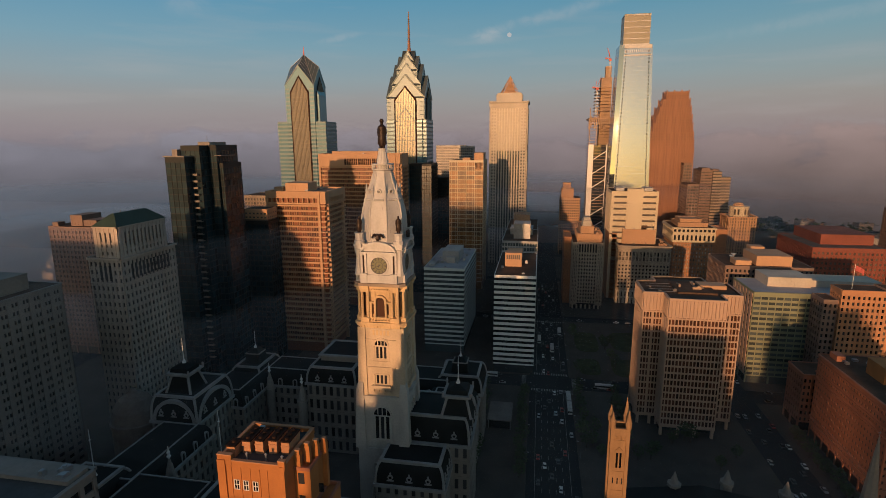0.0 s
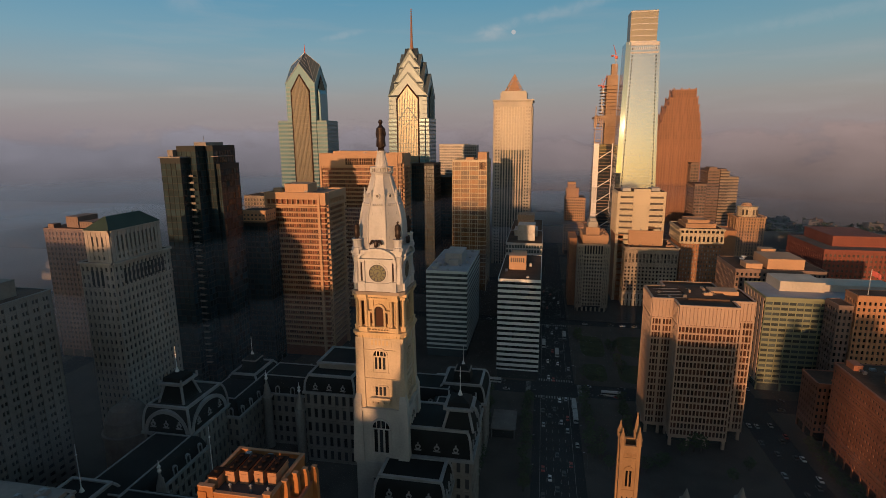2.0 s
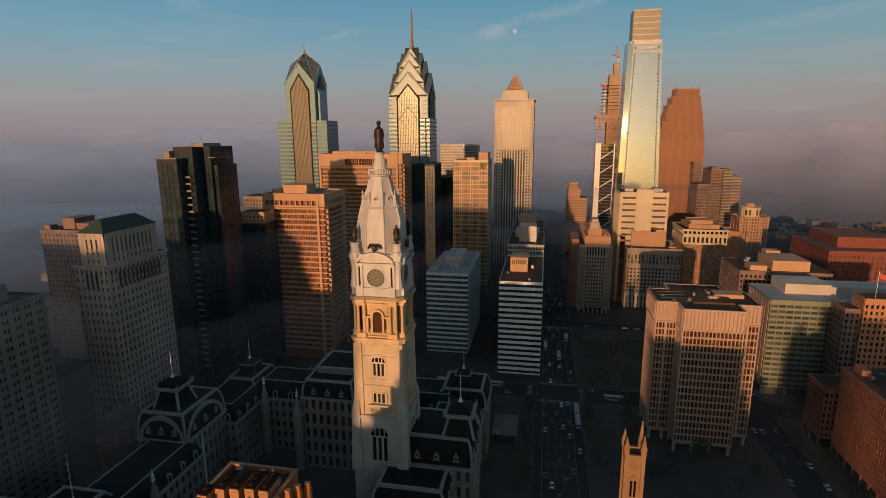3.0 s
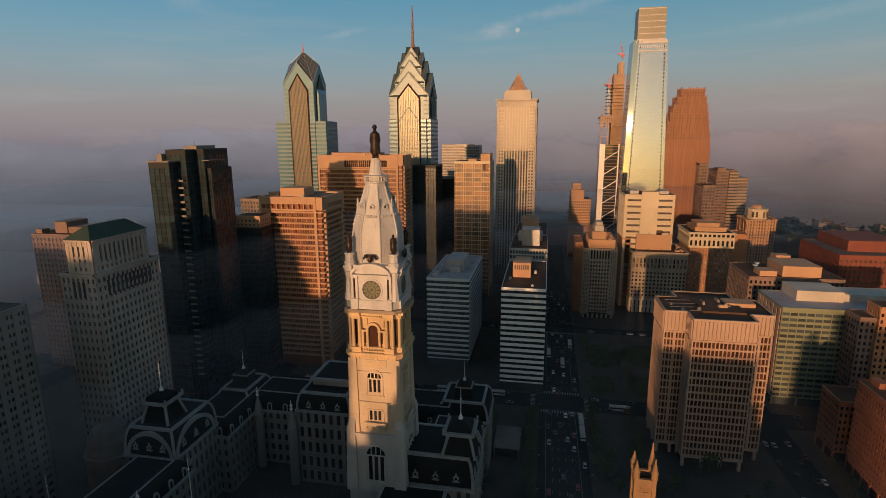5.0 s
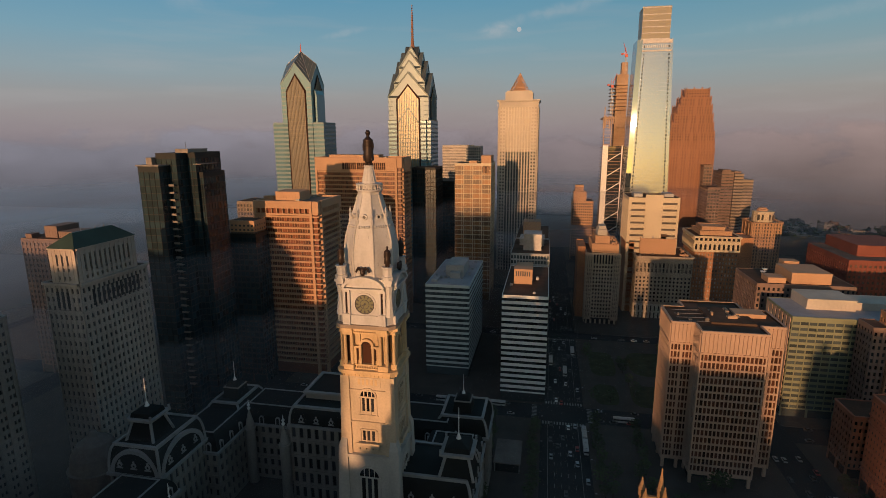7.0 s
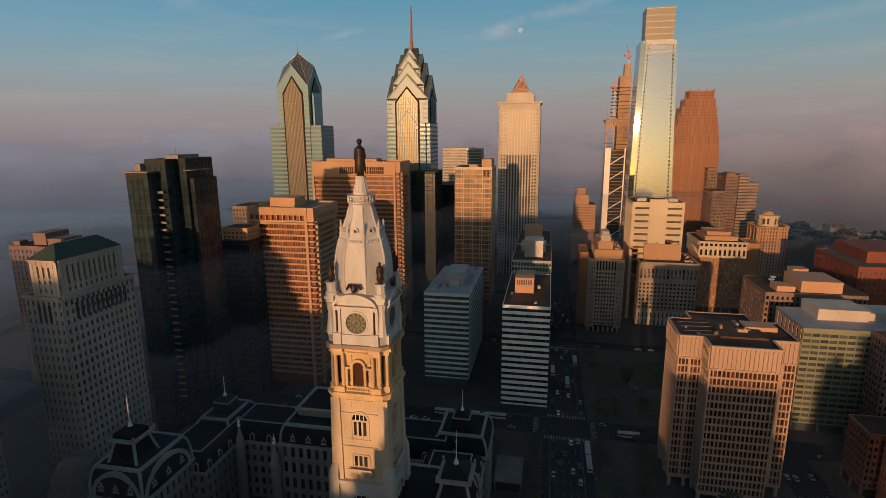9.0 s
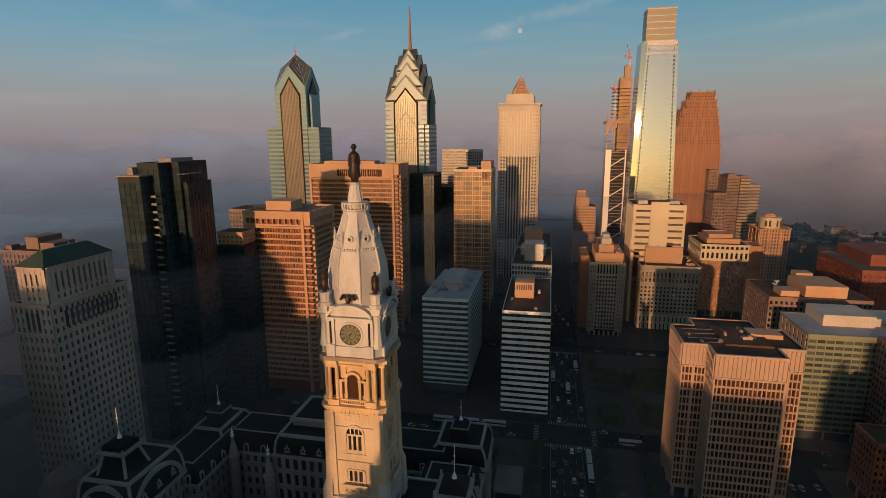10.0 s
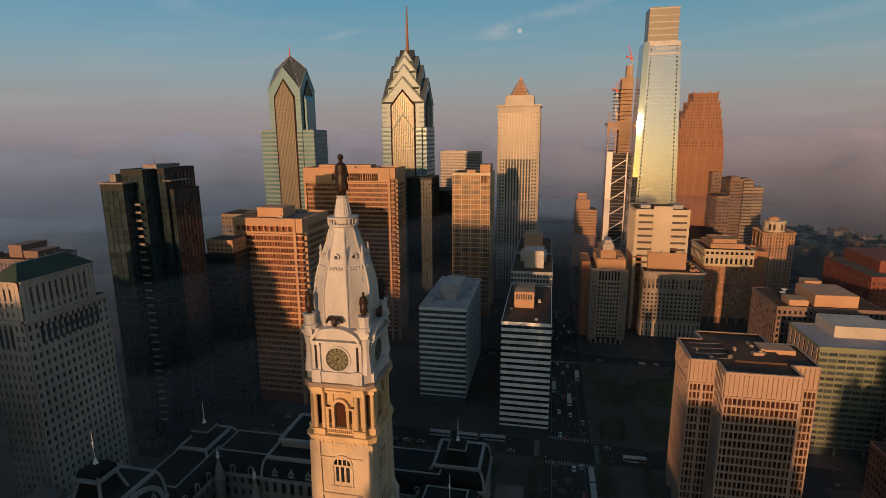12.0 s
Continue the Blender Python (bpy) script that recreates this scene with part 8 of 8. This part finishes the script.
# ---- rooftops below the camera ----
def chimney_house():
    """Brick tower block: dark flat roof behind a stepped parapet, a row of chimney stacks, buttressed setbacks to the north."""
    root = thing("brick_tower_block", -55, 104, "orange-lit buff brick tower block with a row of roof chimneys", "building")
    panes = Panes(root, PANE, 200)
    for box in ((-50.2, -46.5, 96, 104, 0, 90), (-46.5, -43.5, 98, 105, 0, 81), (-69.5, -65.4, 94, 106, 0, 78), (-73, -69.5, 96, 106, 0, 70), (-64, -51, 107, 111, 0, 82)):
        setback = Shape()
        setback.box(*box)
        part("setback", setback, ORANGE_BRICK, root)
        setback = Shape()
        setback.border(box[0] - 0.05, box[1] + 0.05, box[2] - 0.15, box[3] + 0.05, 0.5, box[5], box[5] + 0.8)
        part("parapet", setback, RED_BRICK, root)
    wall = Shape()
    wall.box(-65.4, -50.2, 92, 107, 0, 92.4)
    part("wall", wall, ORANGE_BRICK, root)
    # stepped parapet: higher at the corners, stone capped
    for x0, x1, y0, y1, z1 in ((-65.4, -62.2, 91.85, 92.7, 94.6), (-62.2, -51.6, 91.95, 92.6, 93.4), (-51.6, -50.1, 91.85, 92.7, 94.4), (-65.5, -64.9, 92.7, 107, 93.6), (-50.8, -50.1, 92.7, 107, 93.6), (-64.9, -50.8, 106.4, 107, 93.6)):
        s = Shape()
        s.box(x0, x1, y0, y1, 92.4, z1)
        parapet = part("parapet", s, ORANGE_BRICK, root)
        s = Shape()
        s.box(x0 - 0.08, x1 + 0.08, y0 - 0.08, y1 + 0.08, z1, z1 + 0.22)
        part("coping", s, PINK_BRICK, parapet)
    for p0, p1, y, z0, z1 in ((-65.4, -63.6, 91.6, 40, 93.6), (-51.3, -50.2, 91.7, 40, 93.2)):
        pier = Shape()
        pier.box(p0, p1, y, 92.0, z0, z1)
        part("pier", pier, ORANGE_BRICK, root)
    for u in (-62.4, -60.25, -58.1, -55.95, -54.2):
        rib = Shape()
        rib.box(u - 0.1, u + 0.1, 91.86, 92.0, 60, 92.0)
        part("brick_rib", rib, ORANGE_BRICK, root)
    # darkened tone for a roof that the low sun only grazes
    lid = Shape()
    lid.box(-64.9, -50.8, 92.7, 106.4, 92.4, 92.7)
    part("roof", lid, ROOF_SLATE, root)
    for z in (86.8, 81.4, 76.0, 70.6):
        for u in (-61.3, -59.2, -57.0) + ((-54.9, -52.6) if z < 84 else ()):
            panes.pane("F", 92, u, z, 1.1, 2.3, 0.01)
            s = Shape()
            for k in (-0.58, 0.0, 0.58):
                s.box(u + k - 0.07, u + k + 0.07, 91.84, 91.93, z, z + 2.3)
            for q in (0.0, 1.15, 2.2):
                s.box(u - 0.58, u + 0.58, 91.85, 91.92, z + q, z + q + 0.12)
            part("window_frame", s, PALE, root, "white window frame")
        panes.pane("F", 96, -48.6, z, 1.4, 2.6, 0.01)
        panes.pane("F", 98, -45.0, z - 3, 1.1, 2.2, 0.01)
    panes.finish()
    for x, y0, y1, h in ((-63.6, 94.2, 97.0, 95.6), (-61.0, 96.0, 101.6, 96.0), (-58.2, 96.4, 101.8, 96.1), (-55.2, 96.8, 102.0, 96.2), (-52.4, 97.0, 102.2, 96.0)):
        c = Shape()
        c.box(x - 0.95, x + 0.95, y0, y1, 92.7, h - 0.4)
        c.border(x - 1.02, x + 1.02, y0 - 0.07, y1 + 0.07, 0.12, h - 1.5, h - 1.2)
        stack = part("chimney", c, PINK_BRICK, root, "salmon brick chimney stack")
        # near-black colour stands in for tops that the low sun barely lights
        cap = Shape()
        cap.box(x - 1.12, x + 1.12, y0 - 0.18, y1 + 0.18, h - 0.4, h - 0.1)
        n = max(1, int((y1 - y0) / 1.4))
        for j in range(n):
            yy = y0 + (j + 0.5) * (y1 - y0) / n
            cap.ring(x, yy, [(0.42, h - 0.1), (0.36, h + 0.35), (0.24, h + 0.36)], 8)
        part("chimney_cap", cap, DULL_DARK, stack, "dark capping slab with pots")
    for x, y, z in ((-49.4, 96.6, 93.4), (-48.2, 98.8, 93.8), (-47.2, 101.0, 93.4), (-46.2, 103.2, 92.6)):
        c = Shape()
        c.loft([((x - 0.8, x + 0.8, y - 0.55, y + 0.55), 82), ((x - 0.7, x + 0.7, y - 0.5, y + 0.5), z), ((x - 0.4, x + 0.4, y - 0.35, y + 0.35), z + 1.0)])
        part("buttress", c, ORANGE_BRICK, root)
        c = Shape()
        c.box(x - 0.55, x + 0.55, y - 0.45, y + 0.45, z + 1.0, z + 1.25)
        part("buttress_cap", c, PINK_BRICK, root)
    for x, y in ((-51.8, 94.2), (-55.6, 94.4), (-59.8, 94.0)):
        c = Shape()
        c.ring(x, y, [(0.2, 92.7), (0.2, 94.0), (0.34, 94.1), (0.1, 94.4)], 8)
        part("vent_pipe", c, METAL, root)
    for x in (-62.0, -57.0):
        c = Shape()
        c.box(x - 0.6, x + 0.6, 103.4, 105.2, 92.7, 94.2)
        part("roof_unit", c, METAL, root)


chimney_house()


def gothic_tower():
    """Slim granite temple tower with corner pinnacles."""
    x0, x1, y0, y1 = 28.7, 34.1, 182.5, 187.9
    root = thing("temple_tower", 31.7, 186, "tan granite gothic temple tower with corner pinnacles", "tower")
    s = Shape()
    s.box(x0, x1, y0, y1, 0, 55.6)
    for k in range(12):
        u = x0 + (k + 0.5) * 5.4 / 12
        s.box(u - 0.14, u + 0.14, y0 - 0.3, y0, 54.0, 55.4)
        s.box(x1, x1 + 0.3, y0 + (k + 0.5) * 5.4 / 12 - 0.14, y0 + (k + 0.5) * 5.4 / 12 + 0.14, 54.0, 55.4)
        s.box(x0 - 0.3, x0, y0 + (k + 0.5) * 5.4 / 12 - 0.14, y0 + (k + 0.5) * 5.4 / 12 + 0.14, 54.0, 55.4)
    s.box(x0 - 0.4, x1 + 0.4, y0 - 0.4, y0 + 0.5, 55.4, 58.2)
    s.box(x0 - 0.4, x1 + 0.4, y1 - 0.5, y1 + 0.4, 55.4, 58.2)
    s.box(x0 - 0.41, x0 + 0.5, y0 + 0.5, y1 - 0.5, 55.4, 58.18)
    s.box(x1 - 0.5, x1 + 0.41, y0 + 0.5, y1 - 0.5, 55.4, 58.18)
    for x in (x0, x1):
        for y in (y0, y1):
            s.box(x - 0.6, x + 0.6, y - 0.6, y + 0.6, 0, 58.6)
    part("wall", s, TEMPLE_GRANITE, root)
    for (x, y), h in zip(((x0, y0), (x1, y0), (x0, y1), (x1, y1)), (64, 65, 64, 67.5)):
        s = Shape()
        s.ring(x, y, [(0.95, 58.4), (0.95, 60.4), (1.15, 60.6), (0.9, 61.0), (0.12, h)], 8, math.pi / 8)
        s.ring(x, y, [(0.1, h - 0.5), (0.3, h - 0.2), (0.05, h + 0.5)], 6)
        part("pinnacle", s, TEMPLE_GRANITE, root)
    s, g = Shape(), Shape()
    for side, plane, c in (("F", y0, 31.4), ("R", x1, 185.2), ("L", x0, 185.2)):
        for u in (-0.62, 0.62):
            g.on(side, plane, c + u - 0.36, c + u + 0.36, -0.3, 0.02, 42.5, 48.5)
        s.arch(side, c, plane, 48.5, 1.3, 1.75, -0.2, 0.3, 10)
        s.on(side, plane, c - 1.75, c - 1.3, -0.2, 0.3, 42, 48.5)
        s.on(side, plane, c + 1.3, c + 1.75, -0.2, 0.3, 42, 48.5)
        s.on(side, plane, c - 0.2, c + 0.2, -0.2, 0.25, 42, 48.5)
        s.arch(side, c, plane, 50.2, 0.3, 0.6, -0.2, 0.2, 8)
        for z in (33, 40.8, 53.2):
            s.on(side, plane, c - 2.6, c + 2.6, 0, 0.22, z, z + 0.4)
        for u in (-1.6, 0, 1.6):
            g.on(side, plane, c + u - 0.2, c + u + 0.2, -0.3, 0.02, 36, 38.4)
    part("tracery", s, TEMPLE_GRANITE, root)
    part("lancet_windows", g, PANE, root, kind="stuff")
    s = Shape()
    s.box(x0 + 0.5, x1 - 0.5, y0 + 0.5, y1 - 0.5, 55.6, 56.0)
    part("roof", s, ROOF_DARK, root)


gothic_tower()


def temple_body():
    root = thing("granite_temple", 67, 161, "dark granite temple with turrets and slate roof in shade", "building")
    facade_wall(root, 36, 98, 120, 203, 0.17, 20, 3, 5.0, GREYSTONE, 40, "FLB", 2.4, 3.4)
    s = Shape()
    s.prism([(35.4, 20), (98.6, 20), (67, 25)], "y", 119.5, 203.4)
    part("roof", s, SLATE, root)
    for x, y, h in ((57, 204, 28), (77.5, 207, 29), (97.5, 203, 29)):
        s = Shape()
        s.ring(x, y, [(2.1, 0.17), (2.1, h - 5), (2.5, h - 4.6), (2.5, h - 3.4), (1.6, h - 3.2), (0.2, h + 1.5)], 8)
        part("turret", s, DARK_STONE, root)


temple_body()

# white spired church beside the brick building
church = thing("church", 131.2, 212, "pale stone church with a slender tapering spire", "church")
s = Shape()
s.box(127.6, 134.8, 208.4, 215.6, 0.17, 17)
part("tower_base", s, BROWNSTONE, church)
s = Shape()
s.ring(131.2, 212, [(2.9, 17), (2.3, 24), (1.15, 37), (0.18, 48)], 8, math.pi / 8)
part("spire", s, BROWNSTONE, church)
s = Shape()
s.rod((131.2, 212, 47.8), (131.2, 212, 50.0), 0.1)
s.rod((130.7, 212, 49.3), (131.7, 212, 49.3), 0.1)
part("cross", s, METAL, church)
s = Shape()
s.box(125.6, 136.8, 176, 208.3, 0.17, 11)
s.prism([(125.2, 11), (137.2, 11), (131.2, 17)], "y", 175.8, 208.3)
part("nave", s, DARK_STONE, church)

LOW = block("store_building", "stone department store with a pale flat roof", "building", -190, -114, 40, 109, 74.5, 15, 4.2, DARK_STONE, 1.4, 1.8, PANE, ROOF_SLATE, 60, 0.5, 6, 2.0, ledge=0.6)
s = Shape()
s.box(-189, -115, 101.5, 108, 74.2, 75.4)
part("roof_kerb", s, DARK_STONE, LOW)
clutter(LOW, rng, -124, -118, 103, 107, 75.4, 3)
s = Shape()
s.ring(-195, 214, [(11, 0.17), (11, 22), (11.6, 22.4), (11.6, 24), (10.6, 24.2), (9.6, 30), (6.8, 35), (2.4, 38), (1.2, 40)], 24)
dome_house = thing("domed_bank", -195, 214, "dark domed marble bank among office towers", "building")
part("rotunda", s, ROOF_GREY, dome_house)

# ---- street level ----
for x0, x1, y0, y1 in ((32, 47, 356, 384), (55, 84, 356, 386), (32, 50, 398, 440), (60, 92, 402, 444), (112, 138, 360, 430)):
    s = Shape()
    pts = []
    for k in range(28):
        a = 2 * math.pi * k / 28
        c, q = math.cos(a), math.sin(a)
        r = (abs(c) ** 4 + abs(q) ** 4) ** -0.25
        pts.append(((x0 + x1) / 2 + (x1 - x0) / 2 * c * r, (y0 + y1) / 2 + (y1 - y0) / 2 * q * r))
    s.add([(x, y, z) for z in (0.1, 0.3) for x, y in pts], [tuple(range(28, 56))] + [(k, (k + 1) % 28, (k + 1) % 28 + 28, k + 28) for k in range(28)])
    single("lawn", s, LAWN, "dull winter lawn bed in the shaded plaza", "lawn", ((x0 + x1) / 2, (y0 + y1) / 2, 0), kind="structure")
kiosk = thing("glass_pavilion", -17.8, 285, "low plaza pavilion with a flat grey roof", "pavilion")
s = Shape()
s.box(-23.5, -12.0, 276, 295, 0.17, 5.2)
part("glass_wall", s, GLASS_DARK, kiosk)
s = Shape()
s.box(-24.6, -11.2, 274.8, 296.4, 5.2, 5.8)
part("roof", s, ROOF_GREY, kiosk)
for x in (-24, -11.8):
    for y in (275.4, 285.6, 295.8):
        s = Shape()
        s.box(x - 0.15, x + 0.15, y - 0.15, y + 0.15, 0.17, 5.2)
        part("post", s, METAL, kiosk)


def tree(x, y, h, seed):
    r = random.Random(seed)
    root = thing("tree", x, y, "dark leafy street tree in morning shade", "tree", z=0.17, group="plaza trees")
    t, c = Shape(), Shape()
    t.ring(x, y, [(0.28, 0.17), (0.2, h * 0.3), (0.14, h * 0.55)], 7)
    for _ in range(6):
        a, e = r.uniform(0, 6.3), r.uniform(0.25, 0.42) * h
        t.rod((x, y, h * r.uniform(0.3, 0.5)), (x + e * 0.7 * math.cos(a), y + e * 0.7 * math.sin(a), h * r.uniform(0.6, 0.85)), 0.07, 5)
    part("trunk", t, BARK, root)
    for _ in range(150):
        a, q = r.uniform(0, 6.3), r.random() ** 0.5
        z = h * r.uniform(0.35, 1.0)
        w = h * 0.36 * math.sin(math.pi * min(1, max(0.12, (z / h - 0.25) / 0.8))) ** 0.6 * q
        px, py = x + w * math.cos(a), y + w * math.sin(a)
        vs = []
        size = r.uniform(0.35, 0.8)
        for _k in range(6):
            d = Vector((r.gauss(0, 1), r.gauss(0, 1), r.gauss(0, 0.6))).normalized() * size * r.uniform(0.6, 1.2)
            vs.append((px + d.x, py + d.y, z + d.z))
        c.add(vs, [(0, 1, 2), (0, 2, 3), (1, 2, 4), (2, 3, 5), (0, 4, 1), (3, 5, 0)])
    part("crown", c, LEAF, root)
    return root


TREES = [tree(0, 0, 9, 1), tree(0, 0, 7.5, 2), tree(0, 0, 10.5, 3)]
spots = []
tr = random.Random(5)
for y in range(232, 326, 8):
    spots += [(-5.5 + tr.uniform(-1, 1), y), (-29 + tr.uniform(-1.5, 1.5), y + 3)]
for y in range(262, 328, 9):
    spots += [(28.5 + tr.uniform(-1, 1), y + 2), (48 + tr.uniform(-3, 3), y)]
for k in range(14):
    spots.append((tr.uniform(30, 105), tr.uniform(352, 460)))
for k in range(12):
    spots.append((-100 + tr.uniform(-30, 60), 300 + tr.uniform(-6, 24)))
for k in range(12):
    spots.append((tr.uniform(30, 104), tr.uniform(252, 280)))
for k in range(11):
    spots.append((139.6 + tr.uniform(-1, 1), 206 + k * 8.6 + tr.uniform(-2, 2)))
for k in range(9):
    spots.append((tr.uniform(44, 108), tr.uniform(207, 226)))
for k, (x, y) in enumerate(spots):
    src = TREES[k % 3]
    if k < 3:
        src.location = (x, y, 0.17)
    else:
        copy_thing(src, pose(x, y, 0.17, 0, 0, tr.uniform(0, 360)))


def car(x, y, heading, paint, label, length=4.5, width=1.8, height=1.45):
    root = thing("car", 0, 0, label, "car", group="cars in the streets")
    body, cabin = Shape(), Shape()
    L, W = length / 2, width / 2
    body.taper((-W, W, -L, L), (-W * 0.95, W * 0.95, -L * 0.98, L * 0.98), 0.3, 0.85)
    cabin.taper((-W * 0.92, W * 0.92, -L * 0.55, L * 0.75), (-W * 0.78, W * 0.78, -L * 0.25, L * 0.5), 0.85, height)
    part("body", body, paint, root)
    part("cabin", cabin, GLASS_DARK, root)
    lid = Shape()
    lid.box(-W * 0.77, W * 0.77, -L * 0.24, L * 0.49, height, height + 0.04)
    part("roof", lid, paint, root)
    for u in (-W, W):
        for v in (-L * 0.62, L * 0.62):
            w = Shape()
            w.rod((u - 0.1, v, 0.33), (u + 0.1, v, 0.33), 0.33, 10)
            part("wheel", w, DARK_PAINT, root)
    root.matrix_basis = pose(x, y, 0.01, 0, 0, heading)
    return root


BUS_PAINT = surface("dull_white_bus_paint", (0.42, 0.42, 0.41), 0.5, vary=0.15, coarse=0.4, fine=2.0)


def bus(x, y, heading):
    root = thing("bus", 0, 0, "white city bus with roof units in the street", "bus", group="buses in the streets")
    body, glass = Shape(), Shape()
    body.box(-1.27, 1.27, -6, 6, 0.35, 1.5)
    body.box(-1.27, 1.27, -6, 6, 2.45, 3.05)
    body.box(-0.8, 0.8, -4, -1, 3.05, 3.4)
    body.box(-0.8, 0.8, 1.5, 4, 3.05, 3.35)
    glass.box(-1.22, 1.22, -5.95, 5.95, 1.5, 2.45)
    part("body", body, BUS_PAINT, root)
    part("window_band", glass, GLASS_DARK, root)
    for u in (-1.2, 1.2):
        for v in (-3.6, 3.6):
            w = Shape()
            w.rod((u - 0.14, v, 0.48), (u + 0.14, v, 0.48), 0.48, 10)
            part("wheel", w, DARK_PAINT, root)
    root.matrix_basis = pose(x, y, 0.01, 0, 0, heading)
    return root


SILVER_PAINT = surface("silver_car_paint", (0.35, 0.35, 0.36), 0.3, metal=0.4, vary=0.1, coarse=0.4, fine=2)
RED_PAINT = surface("red_car_paint", (0.30, 0.03, 0.025), 0.3, vary=0.1, coarse=0.4, fine=2)
CARS = [car(-4000, 0, 0, WHITE_PAINT, "white saloon car in the street"), car(-4000, 0, 0, SILVER_PAINT, "silver saloon car in the street"),
        car(-4000, 0, 0, DARK_PAINT, "black saloon car in the street"), car(-4000, 0, 0, RED_PAINT, "red saloon car in the street")]
cr = random.Random(11)
places = []
for lane in (3.8, 7.2, 10.7, 14.1, 17.5, 21.5):
    y = 128 + cr.uniform(0, 20)
    while y < 590:
        if not any(a - 3 < y < b + 3 for a, b in STREETS_X):
            places.append((lane + cr.uniform(-0.3, 0.3), y, 180 if lane > 12 else 0))
        y += cr.uniform(12, 60)
for x in (118.4, 122.6, 130.2, 133.6):
    y = 210 + cr.uniform(0, 10)
    while y < 420:
        if not any(a - 3 < y < b + 3 for a, b in STREETS_X):
            places.append((x + cr.uniform(-0.3, 0.3), y, 0 if x > 125 else 180))
        y += cr.uniform(9, 34)
for y in (334, 346, 108, 469):
    x = -170 + cr.uniform(0, 10)
    while x < 200:
        if not any(a - 3 < x < b + 3 for a, b in STREETS_Y):
            places.append((x, y, 90))
        x += cr.uniform(7, 26)
for k, (x, y, a) in enumerate(places):
    i = cr.choice((0, 1, 1, 2, 2, 2, 2, 3))
    m = pose(x, y, 0.01, 0, 0, a)
    if k < 4:
        CARS[k].matrix_basis = m
    else:
        copy_thing(CARS[i], m)
BUS = bus(22.3, 317, 0)
for x, y, a in ((22.3, 303.5, 0), (-62, 343, 90), (-46, 343, 90), (-30, 343.4, 90), (13.8, 398, 0), (20.5, 436, 0), (4, 415, 0), (46, 336, 90)):
    copy_thing(BUS, pose(x, y, 0.01, 0, 0, a))


def street_lamp(x, y):
    root = thing("street_lamp", 0, 0, "dark steel street lamp on the pavement", "street lamp", group="street lamps")
    s = Shape()
    s.rod((0, 0, 0), (0, 0, 9), 0.1)
    s.rod((0, 0, 8.8), (1.8, 0, 9.3), 0.06)
    part("pole", s, DARK_PAINT, root)
    s = Shape()
    s.box(1.4, 2.3, -0.18, 0.18, 9.15, 9.35)
    part("head", s, METAL, root)
    root.matrix_basis = pose(x, y, 0.17)
    return root


LAMP = street_lamp(-3.2, 240)
for k in range(1, 14):
    for x, y, a in ((-3.2, 240 + k * 26, 0), (25.2, 228 + k * 26, 180)):
        if not any(p - 1 < y < q + 1 for p, q in STREETS_X):
            copy_thing(LAMP, pose(x, y, 0.17, 0, 0, a))

# ---- the low far city, sinking into fog ----
def far_city():
    r = random.Random(21)
    for material, label in ((DIM_BRICK, "distant low brick houses in haze"), (DARK_STONE, "distant grey blocks in haze"), (MID_STONE, "distant pale blocks in haze")):
        s = Shape()
        for _ in range(330):
            x, y = r.uniform(-1000, 1000), r.uniform(520, 1260)
            if x * x + y * y > 1290 ** 2:
                continue
            if -345 < x < 360 and y < 900 or 26 > x > -6:
                continue
            w, d, h = r.uniform(10, 30), r.uniform(10, 30), r.uniform(6, 15) * (1.9 if r.random() < 0.06 else 1)
            s.box(x - w / 2, x + w / 2, y - d / 2, y + d / 2, 0, h)
            s.box(x - w / 2 + 1, x - w / 2 + 4, y - d / 2 + 1, y - d / 2 + 4, h, h + 2.5)
            n = max(2, int(w / 3))
            for j in range(n):
                for k in range(1, int(h / 3.6)):
                    u = x - w / 2 + (j + 0.5) * w / n
                    s.box(u - 0.8, u + 0.8, y - d / 2 - 0.12, y - d / 2, k * 3.6 - 0.3, k * 3.6 + 0.15)
        single("far_houses", s, material, label, "houses", (0, 900, 0), kind="stuff")
    c = Shape()
    for _ in range(7000):
        x, y = r.uniform(-1000, 1000), r.uniform(520, 1250)
        if -345 < x < 360 and y < 900 or x * x + y * y > 1290 ** 2:
            continue
        z, q = r.uniform(3, 13), r.uniform(2.5, 6.0)
        vs = [(x + q * r.gauss(0, 0.7), y + q * r.gauss(0, 0.7), z + q * r.gauss(0, 0.4)) for _k in range(7)]
        c.add(vs, [(0, 1, 2), (2, 3, 4), (4, 5, 6), (0, 2, 4), (1, 3, 5), (0, 6, 3), (1, 4, 6)])
    single("far_trees", c, LEAF, "distant dark tree crowns between houses", "trees", (0, 1200, 0), kind="stuff")


far_city()
